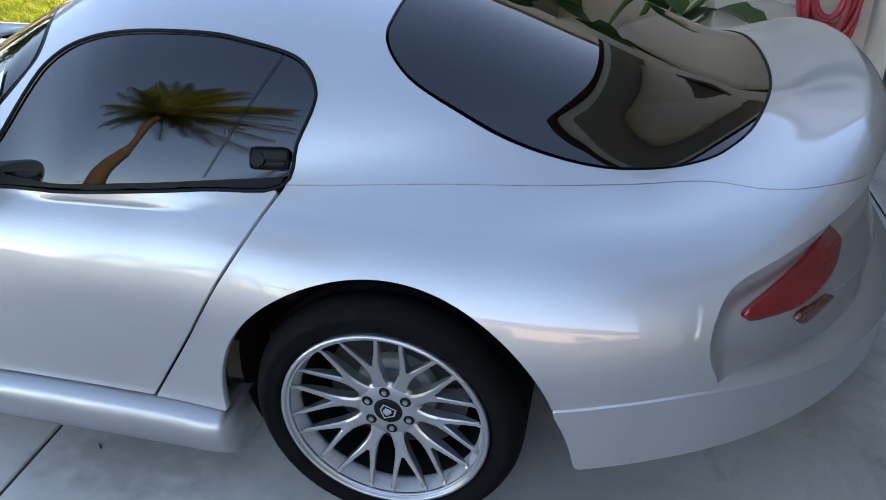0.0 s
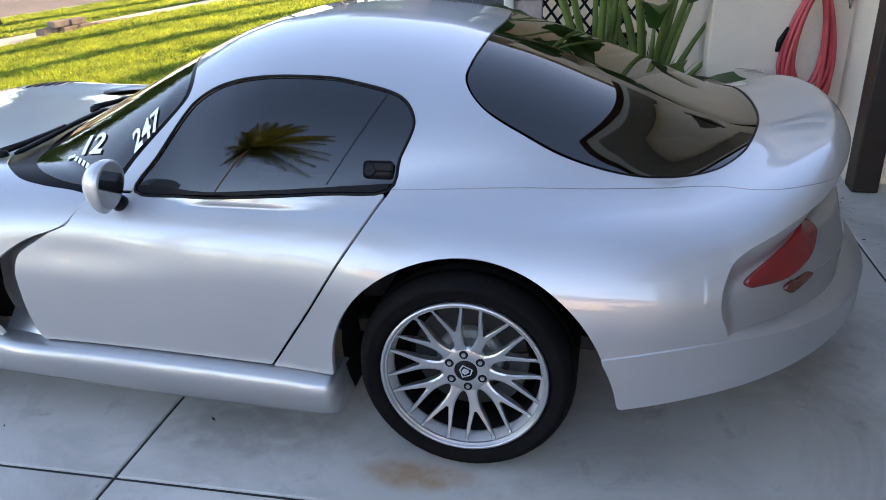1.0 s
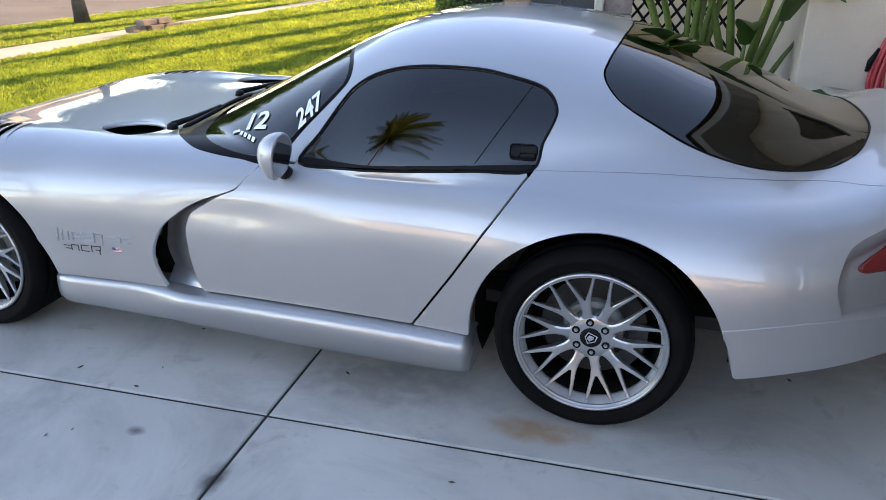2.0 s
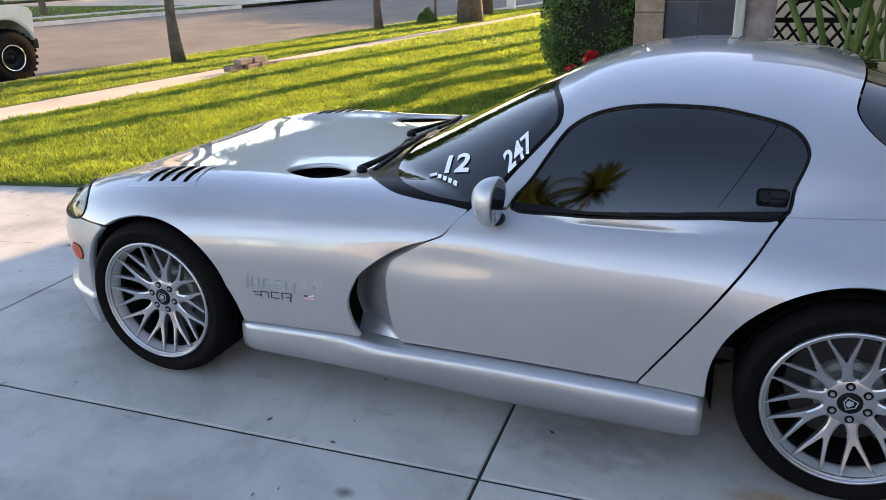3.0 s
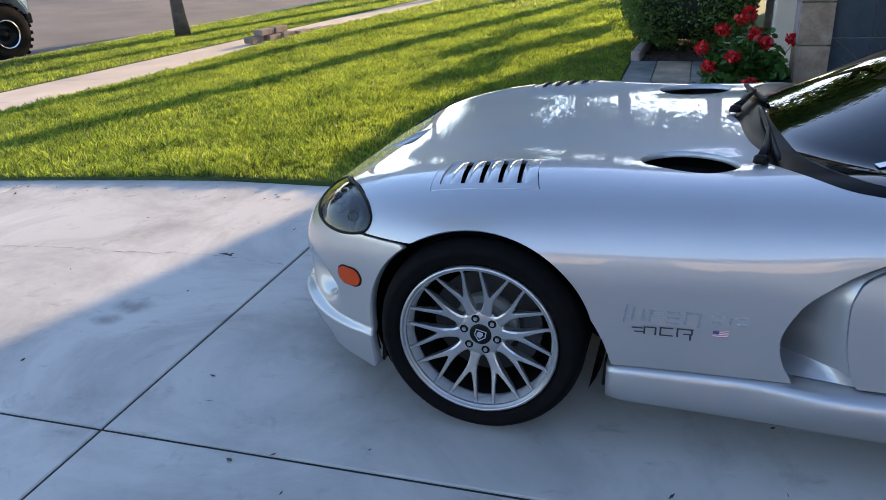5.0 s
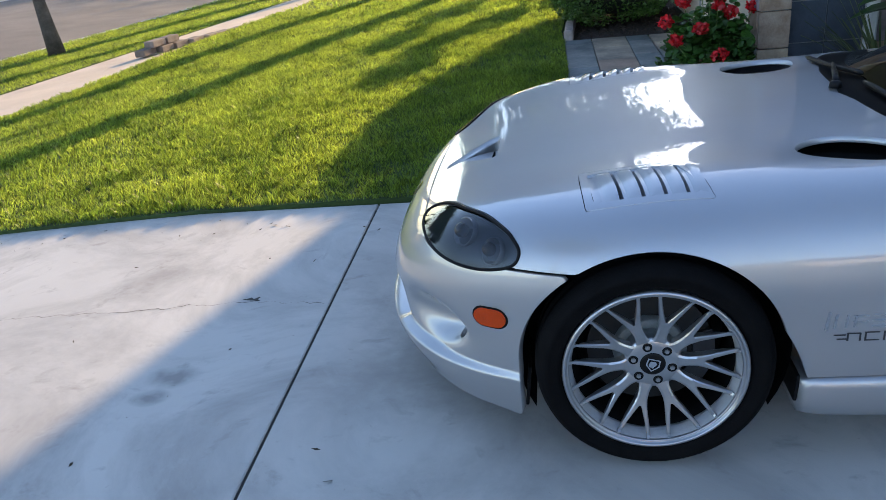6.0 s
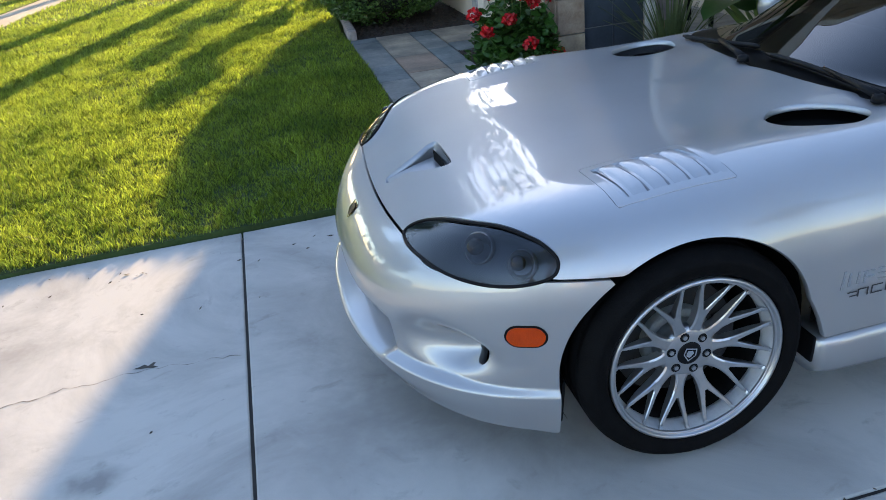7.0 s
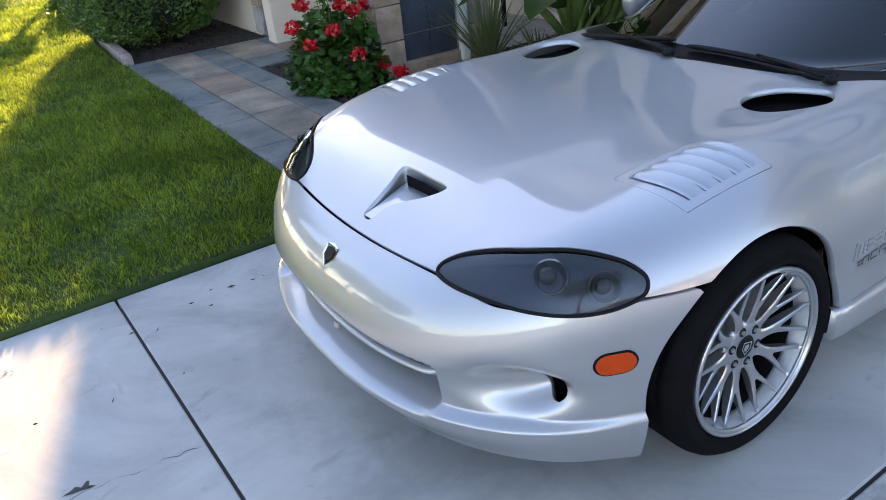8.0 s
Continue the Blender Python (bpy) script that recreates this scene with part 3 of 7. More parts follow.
def smooth_loop(ctrl, per=7):
    """A closed smooth curve through a few corners."""
    c = np.array(ctrl, float)
    a, b, d, e = np.roll(c, 1, 0), c, np.roll(c, -1, 0), np.roll(c, -2, 0)
    t = (np.arange(per) / per)[None, :, None]
    a, b, d, e = (v[:, None, :] for v in (a, b, d, e))
    return (0.5 * (2 * b + (d - a) * t + (2 * a - 5 * b + 4 * d - e) * t**2 + (3 * b - a - 3 * d + e) * t**3)).reshape(-1, 2)


def within(u, v, loop):
    """Signed distance to a closed outline, positive inside."""
    best, inside = np.full(len(u), 1e9), np.zeros(len(u), bool)
    for (x0, y0), (x1, y1) in zip(loop, np.roll(loop, -1, 0)):
        ex, ey = x1 - x0, y1 - y0
        t = np.clip(((u - x0) * ex + (v - y0) * ey) / (ex * ex + ey * ey + 1e-12), 0, 1)
        best = np.minimum(best, (u - x0 - t * ex) ** 2 + (v - y0 - t * ey) ** 2)
        inside ^= ((y0 > v) != (y1 > v)) & (u < ex * (v - y0) / (ey + 1e-12) + x0)
    return np.where(inside, 1, -1) * np.sqrt(best)


def clip(field):
    """The part of the half skin where field > 0: verts, normals and faces."""
    keep = field > 0
    n = keep[QUADS].sum(1)
    whole = QUADS[n == 4]
    verts, norms, faces, cuts = [], [], [], {}
    used = {}

    def vert(i):
        if i not in used:
            used[i] = len(verts)
            verts.append(SKIN[i])
            norms.append(NORM[i])
        return used[i]

    def cut(i, j):
        key = (min(i, j), max(i, j))
        if key not in cuts:
            i, j = key
            t = field[i] / (field[i] - field[j])
            cuts[key] = len(verts)
            verts.append(SKIN[i] * (1 - t) + SKIN[j] * t)
            m = NORM[i] * (1 - t) + NORM[j] * t
            norms.append(m / np.linalg.norm(m))
        return cuts[key]

    for q in whole:
        faces.append(tuple(vert(int(i)) for i in q))
    for q in QUADS[(n > 0) & (n < 4)]:
        poly = []
        for i, j in zip(q, np.roll(q, -1)):
            i, j = int(i), int(j)
            if keep[i]:
                poly.append(vert(i))
            if keep[i] != keep[j]:
                poly.append(cut(i, j))
        if len(poly) > 2:
            faces.append(tuple(poly))
    return np.array(verts), np.array(norms), faces


def biggest(faces):
    """The faces that hang together in the largest piece."""
    root = {}

    def find(i):
        while root.setdefault(i, i) != i:
            root[i] = root[root[i]]
            i = root[i]
        return i
    for f in faces:
        a = find(f[0])
        for k in f[1:]:
            root[find(k)] = a
    size = {}
    for f in faces:
        r = find(f[0])
        size[r] = size.get(r, 0) + 1
    top = max(size, key=size.get)
    return [f for f in faces if find(f[0]) == top]


def panel(name, field, mat, parent, side="both", rim=0.014, lift=0.0, push=None, label="", whole=True):
    """A panel of the body: the skin where field > 0, with its edges turned inwards. side: left, right, or both halves joined; field: one for both halves or (left, right)."""
    fields = field if isinstance(field, tuple) else (field, field)
    allv, allf, loops, seam = [], [], [], {}
    for which, sgn, fld in (("left", 1, fields[0]), ("right", -1, fields[1])):
        if side not in ("both", which):
            continue
        v, nrm, faces = clip(fld)
        faces = biggest(faces) if whole else faces
        if push is not None:
            v = v + push(v, nrm)
        v = v + nrm * lift
        once = {}
        for f in faces:
            for i, j in zip(f, f[1:] + f[:1]):
                once[(i, j)] = 1
        edge = [(i, j) for (i, j) in once if (j, i) not in once and not (side == "both" and abs(v[i][1]) < 1e-6 and abs(v[j][1]) < 1e-6)]
        place = {}

        def index(i, inner=False):
            key = (i, inner)
            if key not in place:
                p = v[i] - nrm[i] * rim if inner else v[i]
                mid = (round(p[0], 5), round(p[2], 5)) if abs(p[1]) < 1e-6 else None
                if mid in seam and mid is not None:
                    place[key] = seam[mid]
                else:
                    place[key] = len(allv)
                    allv.append((float(p[0]), float(p[1] * sgn), float(p[2])))
                    if mid is not None:
                        seam[mid] = place[key]
            return place[key]
        for f in faces:
            f = f if sgn > 0 else f[::-1]
            allf.append(tuple(index(i) for i in f))
            loops += [(nrm[i][0], sgn * nrm[i][1], nrm[i][2]) for i in f]
        if rim:
            for i, j in edge:
                f = (index(j), index(i), index(i, True), index(j, True))
                allf.append(f if sgn > 0 else f[::-1])
                loops += [(0, 0, 0)] * 4
    me = bpy.data.meshes.new(name)
    me.from_pydata(allv, [], allf)
    me.materials.append(mat)
    me.shade_smooth()
    if push is None:
        me.normals_split_custom_set(loops)
    ob = new(name, me)
    ob.parent = parent
    if label:
        tagged(ob, label)
    return ob


GAP = 0.0040
car = thing("sports_car", (0, 0, 0), "silver two-door sports coupe with black glass, parked on the concrete drive", "car")

# outlines, read along the car (x) against height (z) or width (y)
def arch(x, z, centre, ahead, behind, high, base):
    """How far a place lies outside a wheel opening: an arch with its own reach ahead and behind, its sides running on down."""
    dx = x - centre
    reach = np.where(dx < 0, ahead, behind)
    return (np.sqrt((dx / reach) ** 2 + (np.maximum(z - base, 0) / high) ** 2) - 1) * high


FLARE = np.maximum(0.42 - SZ, 0)
ARCH = np.minimum(arch(SX, SZ, -2.444, 0.363, 0.345 + 0.35 * FLARE, 0.341, 0.325), arch(SX, SZ, 0.0, 0.395, 0.400 + 0.22 * FLARE, 0.366, 0.32))
LOW = SZ - np.where(SX < -2.3, 0.148 + 0.036 * np.clip(0.75 - SY, 0, 0.75) - 0.014 * ramp(SX, -2.90, -2.78), np.where(SX < 0.2, 0.283, 0.275 + 0.2 * (SX - 0.4)))
WINDOW_LOOP = smooth_loop([(-1.045, 0.778), (-0.99, 0.872), (-0.925, 0.980), (-0.885, 1.025), (-0.82, 1.062), (-0.725, 1.088), (-0.61, 1.099), (-0.46, 1.097), (-0.365, 1.084),
                                  (-0.26, 1.062), (-0.21, 1.038), (-0.182, 1.000), (-0.183, 0.965), (-0.209, 0.902), (-0.238, 0.820), (-0.42, 0.808), (-0.60, 0.795), (-0.86, 0.778)], 4)
WINDOW = within(SX, SZ, WINDOW_LOOP)
WIN_EDGE = WINDOW / np.sqrt(np.clip(1 - NORM[:, 2] ** 2, 0.08, 1))
DOOR_FRONT = knots([0.25, 0.285, 0.33, 0.427, 0.507, 0.578, 0.63, 0.66, 0.685, 0.72, 0.775], [-1.40, -1.418, -1.440, -1.46, -1.464, -1.445, -1.372, -1.32, -1.262, -1.235, -1.175])
FENDER_BACK = knots([0.25, 0.285, 0.33, 0.40, 0.50, 0.585, 0.64, 0.672, 0.69, 0.72, 0.775, 0.80, 0.84], [-1.56, -1.575, -1.600, -1.616, -1.58, -1.49, -1.392, -1.30, -1.262, -1.235, -1.175, -1.14, -1.14])
DOOR_BACK = within(SX, SZ, np.array([(-2.0, 0.2), (-0.655, 0.2), (-0.596, 0.287), (-0.458, 0.488), (-0.363, 0.635), (-0.299, 0.728), (-0.258, 0.787), (-0.232, 0.820), (-0.199, 0.905), (-0.172, 0.965), (-0.171, 1.004),
                                     (-0.20, 1.046), (-0.255, 1.072), (-0.365, 1.096), (-0.46, 1.109), (-0.61, 1.111), (-0.73, 1.100), (-0.83, 1.074), (-0.897, 1.034), (-0.938, 0.986), (-1.002, 0.876), (-1.06, 0.776), (-1.2, 0.776), (-2.0, 0.776)]))
DOOR = np.minimum(DOOR_BACK, SX - DOOR_FRONT(SZ))
DOOR = np.where(SZ > 0.83, np.minimum(DOOR, WIN_EDGE), DOOR)
SCREEN_OUT = within(SX, SY, smooth_loop([(-1.730, -0.3), (-1.730, 0.10), (-1.712, 0.32), (-1.680, 0.44), (-1.690, 0.49), (-1.660, 0.56), (-1.600, 0.64), (-1.50, 0.718), (-1.40, 0.748), (-1.28, 0.764), (-1.16, 0.776), (-1.062, 0.695),
                                      (-0.952, 0.600), (-0.930, 0.56), (-0.940, 0.50), (-0.985, 0.37), (-1.0, 0.25), (-1.005, -0.3)], 5))
SCREEN_IN = within(SX, SY, smooth_loop([(-1.640, -0.3), (-1.640, 0.05), (-1.620, 0.27), (-1.575, 0.47), (-1.49, 0.635), (-1.365, 0.714), (-1.23, 0.745), (-1.145, 0.737), (-1.082, 0.685), (-0.972, 0.590), (-0.952, 0.555),
                                     (-0.960, 0.50), (-1.003, 0.37), (-1.017, 0.25), (-1.022, -0.3)], 5))
HATCH = within(SX, SY, smooth_loop([(-0.005, -0.9), (-0.005, -0.4), (-0.005, 0.0), (-0.02, 0.3), (-0.048, 0.46), (-0.055, 0.53), (-0.02, 0.584), (0.05, 0.620), (0.19, 0.645), (0.33, 0.647), (0.47, 0.629), (0.62, 0.573), (0.71, 0.511), (0.78, 0.40), (0.832, 0.17), (0.84, -0.2), (0.84, -0.9)]))
LAMP_LOOP = smooth_loop([(-1.512, 0.617), (-1.498, 0.636), (-1.43, 0.662), (-1.32, 0.687), (-1.18, 0.702), (-1.075, 0.690), (-1.018, 0.666), (-0.998, 0.642), (-1.006, 0.616), (-1.055, 0.597), (-1.133, 0.590), (-1.235, 0.595), (-1.36, 0.605), (-1.46, 0.609)])
LAMP = np.where(SX < -2.7, within(0.6 * SX + 0.8 * SY, SZ, LAMP_LOOP), -1)
SCREEN_OUT, SCREEN_IN, HATCH = (np.where(SZ > 0.5, f, -1) for f in (SCREEN_OUT, SCREEN_IN, HATCH))
cutw = ramp(SY, 0.50, 0.75)
HOOD_CUT = np.where(SX > -2.5, 1.0, 0.0) + (1 - cutw) * (SX + 3.124 - 0.12 * SY**2) + cutw * (SZ - 0.607)
NOT_GLASS = np.minimum(np.minimum(-SCREEN_OUT, -HATCH), -WINDOW)
VENT = within(SX, SY, smooth_loop([(-2.622, 0.575), (-2.60, 0.562), (-2.36, 0.578), (-2.335, 0.592), (-2.288, 0.770), (-2.305, 0.790), (-2.59, 0.795), (-2.612, 0.782)], 5))
SCOOP = within(SX, SY, smooth_loop([(-2.02, 0.50), (-1.96, 0.438), (-1.87, 0.428), (-1.775, 0.48), (-1.742, 0.585), (-1.82, 0.650), (-1.92, 0.630), (-2.01, 0.575)]))
VENT, SCOOP = np.where(SZ > 0.5, VENT, -1), np.where(SZ > 0.5, SCOOP, -1)
FRONT = FENDER_BACK(SZ) - SX
hood_field = np.minimum.reduce([HOOD_CUT - GAP, FRONT, ARCH, LOW, -SCREEN_OUT, -LAMP - GAP, -VENT - 0.001, -SCOOP])
NACA_LOOP = smooth_loop([(-3.078, -0.045), (-3.075, 0.000), (-3.02, 0.012), (-2.955, 0.030), (-2.915, 0.052), (-2.885, 0.045), (-2.882, -0.068), (-2.885, -0.165), (-2.905, -0.185), (-2.955, -0.150), (-3.02, -0.065)], 5)
naca_l, naca_r = (np.where(SZ > 0.45, within(SX, e * SY, NACA_LOOP), -1) for e in (-1, 1))
panel("hood", (np.minimum(hood_field, -naca_l), np.minimum(hood_field, -naca_r)), PAINT, car, rim=0.02, label="silver clamshell hood with its front fenders")
MOUTH = within(SY, SZ, np.array([(-0.3, 0.412), (0.2, 0.414), (0.40, 0.418), (0.485, 0.408), (0.515, 0.375), (0.515, 0.345), (0.49, 0.315), (0.40, 0.298), (0.2, 0.290), (-0.3, 0.288)]))
MOUTH = np.where(SX < -2.9, MOUTH, -1)
FOG = np.where(SX < -2.9, within(SY, SZ, smooth_loop([(0.684, 0.424), (0.710, 0.416), (0.742, 0.390), (0.757, 0.360), (0.750, 0.338), (0.724, 0.340), (0.700, 0.366)])), -1)
SIGNAL = 0.029 - np.sqrt(np.maximum(np.abs(SX + 2.879) - 0.018, 0) ** 2 + (SZ - 0.455) ** 2)
fascia_field = np.minimum.reduce([-HOOD_CUT - GAP, np.where(SX < -2.3, 1, -1), ARCH, LOW, -LAMP - GAP, -FOG])
panel("front_fascia", fascia_field, PAINT, car, rim=0.03, label="silver front bumper skin with a wide grille mouth")
BELT = knots([-1.05, -0.86, -0.60, -0.42, -0.238, -0.1], [0.796, 0.797, 0.813, 0.826, 0.838, 0.85])
for s in ("left", "right"):
    lamp = panel("headlamp", LAMP - GAP, LENS, car, s, 0.03, 0.0, label="clear teardrop headlamp lens over a dark housing")
    panel("housing", LAMP + 0.004, material("lamp_housing", (0.16, 0.165, 0.175), 0.35, 0.6, 0.1, 10, 0, 100) if s == "left" else bpy.data.materials["lamp_housing"], lamp, s, 0, -0.035)
    edge = [skin_from([0.6 * u - 1.6, 0.8 * u + 1.2, z], [-0.8, 0.6, 0.0]) * np.array([1, 1 if s == "right" else -1, 1]) for u, z in np.r_[LAMP_LOOP, LAMP_LOOP[:1]]]
    mesh_ob("lamp_seal", *tube(edge, [0.0048] * len(edge), 6), SEAL, car, True, label="black rubber seal round the headlamp")
    panel("side_marker", SIGNAL - 0.002, AMBER, car, s, 0.01, 0.006, label="amber side marker lens")
    panel("marker_seal", SIGNAL + 0.0035, SEAL, car, s, 0.006, 0.002, label="dark rubber edge round the side marker")
    panel("side_window", np.minimum(WIN_EDGE - 0.006, SZ - BELT(SX)), TINT, car, s, 0.004, -0.004, label="black tinted side glass")
    panel("belt_seal", np.minimum(WIN_EDGE - 0.006, BELT(SX) - SZ), SEAL, car, s, 0.006, 0.001, label="black belt-line weather strip")
    rim_line = [on_side(x, z) * np.array([1, 1 if s == "right" else -1, 1]) for x, z in np.r_[WINDOW_LOOP, WINDOW_LOOP[:1]]]
    mesh_ob("window_seal", *tube(rim_line, [0.0045] * len(rim_line), 6), SEAL, car, True, label="black rubber window seal")
    panel("door", np.minimum.reduce([DOOR - GAP, -WINDOW, LOW - GAP]), PAINT, car, s, 0.02, label="silver long door skin")

    def dent(p, n):
        t = np.clip((p[:, 0] - FENDER_BACK(p[:, 2])) / np.maximum(DOOR_FRONT(p[:, 2]) - FENDER_BACK(p[:, 2]), 1e-3), 0, 1)
        wide_here = np.clip((DOOR_FRONT(p[:, 2]) - FENDER_BACK(p[:, 2])) / 0.15, 0, 1)
        return np.c_[0 * t, 0.112 * (1 - t) ** 0.9 * wide_here * np.clip((p[:, 2] - 0.270) / 0.05, 0, 1) + 0.018, 0 * t]
    panel("side_duct", np.minimum.reduce([SX - FENDER_BACK(SZ) + 0.025, DOOR_FRONT(SZ) - SX + 0.004, LOW, 0.70 - SZ]), PAINT, car, s, 0, 0.0, dent, label="hollow silver air outlet behind the front wheel")
panel("windscreen", SCREEN_IN, SCREEN, car, rim=0.004, lift=-0.002, label="curved dark windscreen with white number stickers")
panel("cowl", np.minimum(SCREEN_OUT, -SCREEN_IN), COWL, car, rim=0.012, lift=-0.004, label="black plastic cowl and screen surround")
panel("rear_glass", HATCH - 0.007, TINT, car, rim=0.004, lift=-0.002, label="large black tinted rear hatch glass")
panel("hatch_seal", np.minimum(HATCH, 0.007 - HATCH), SEAL, car, rim=0.01, label="black rubber seal round the hatch glass")
BUMPER = knots([0.3, 0.386, 0.55, 0.72, 1.3], [0.425, 0.438, 0.468, 0.488, 0.495])
TAIL_LOOP = smooth_loop([(0.735, 0.470), (0.692, 0.528), (0.674, 0.585), (0.681, 0.650), (0.712, 0.702), (0.813, 0.752), (0.924, 0.809), (0.969, 0.839), (1.03, 0.885), (1.10, 0.93), (1.3, 0.95), (1.5, 0.65), (1.3, 0.45), (0.95, 0.43)], 10)
LIP = np.where((SX > 0.95) & (SZ > 0.835), 0.2 * (NORM[:, 2] - 0.35), -1)
UNDER_TAIL = np.where(SX > 0.5, np.maximum(-within(SX, SZ, TAIL_LOOP), LIP), 1)
quarter_field = np.minimum.reduce([-FRONT - GAP, ARCH, LOW, -SCREEN_OUT, -HATCH, np.maximum(-DOOR, SX - 0.1) - GAP, UNDER_TAIL, np.where(SX > 0.15, SZ - BUMPER(SX) - 0.002, 1)])
quarter_field = np.minimum(quarter_field, np.where((SX < -1.0) & (SZ < 0.80) & (SX < DOOR_FRONT(SZ)), -1, 1))
panel("body_shell", quarter_field, PAINT, car, rim=0.02, label="silver roof and rear quarter panels")
SEAM = knots([-0.24, 0.115, 0.40, 0.58, 0.717, 0.815, 0.90, 0.97], [0.824, 0.832, 0.822, 0.815, 0.818, 0.829, 0.842, 0.852])
for s in (-1, 1):
    line = []
    for x in np.linspace(-0.228, 0.962, 60):
        p = on_side(x, float(SEAM(x)))
        line.append((p[0], s * -p[1], p[2]))
    mesh_ob("quarter_seam", *tube(line, [0.0013] * 60, 5), STEEL, car, True, "fine seam line along the rear quarter")
TAIL = np.minimum.reduce([-UNDER_TAIL, SZ - BUMPER(SX) + 0.01, np.where(SX > 0.5, 1, -1)])


def sunk(p, n):
    """The tail panel lies deeper the further it runs from the quarter panel's edge."""
    d = within(p[:, 0], p[:, 2], TAIL_LOOP)
    return -n * (0.012 + 0.05 * ramp(d, -0.01, 0.05) + 0.09 * ramp(p[:, 2], 0.72, 0.80) * ramp(p[:, 0], 0.90, 0.98))[:, None]


panel("tail_panel", TAIL + 0.012, PAINT, car, rim=0.0, push=sunk, label="silver recessed tail panel")
panel("rear_bumper", np.minimum.reduce([BUMPER(SX) - SZ, LOW, ARCH, np.where(SX > 0.2, 1, -1)]), PAINT, car, rim=0.085, lift=0.006, label="silver rear bumper skin")
TAIL_LAMP = np.where(SX > 0.6, within(SX, SZ, smooth_loop([(0.755, 0.632), (0.776, 0.660), (0.860, 0.715), (0.940, 0.758), (0.968, 0.772), (0.978, 0.730), (0.962, 0.663), (0.893, 0.622), (0.790, 0.615)])), -1)
AMBER_LAMP = np.where(SX > 0.6, within(SX, SZ, smooth_loop([(0.888, 0.581), (0.909, 0.598), (0.964, 0.614), (0.975, 0.600), (0.953, 0.582), (0.910, 0.563)])), -1)
DULL_AMBER = material("dull_amber_lens", (0.085, 0.012, 0.007), 0.15, 0, 0.1, 20, 0.2, 200, 1.0)
for s in ("left", "right"):
    panel("tail_lamp", TAIL_LAMP, RED, car, s, 0.02, 0.014, sunk, label="glossy red teardrop tail lamp")
    panel("rear_marker", AMBER_LAMP, DULL_AMBER, car, s, 0.015, 0.014, sunk, label="dull amber marker lens")
# near-black copy of the skin set inside, standing in for shade in the gaps
panel("inner_body", np.minimum.reduce([np.hypot(SX + 2.444, np.maximum(SZ - 0.325, 0)) - 0.39, np.hypot(SX, np.maximum(SZ - 0.32, 0)) - 0.42, LOW - 0.02, NOT_GLASS, -LAMP, -SCREEN_OUT, -MOUTH - 0.02, -naca_l - 0.02, np.where((SX > 0.5) & (SZ < 0.80), -1, 1), -np.minimum.reduce([SX - FENDER_BACK(SZ) + 0.08, DOOR_FRONT(SZ) - SX + 0.03, 0.72 - SZ])]), CAVITY, car, rim=0.0, lift=-0.06, whole=False)


# ---- wheels: outer face towards -y, hub at the origin ----
BARREL = material("rim_barrel_cast", (0.50, 0.505, 0.52), 0.45, 0.25, 0.10, 14, 0.1, 90)
HAT = material("disc_hat_cast", (0.26, 0.275, 0.27), 0.5, 0.3, 0.15, 20, 0.2, 120)
# disc far darker than bare steel: shade behind the spokes put into its colour
DISC = material("brake_disc_shaded", (0.02, 0.02, 0.02), 0.55, 0.2, 0.12, 20, 0.1, 200)


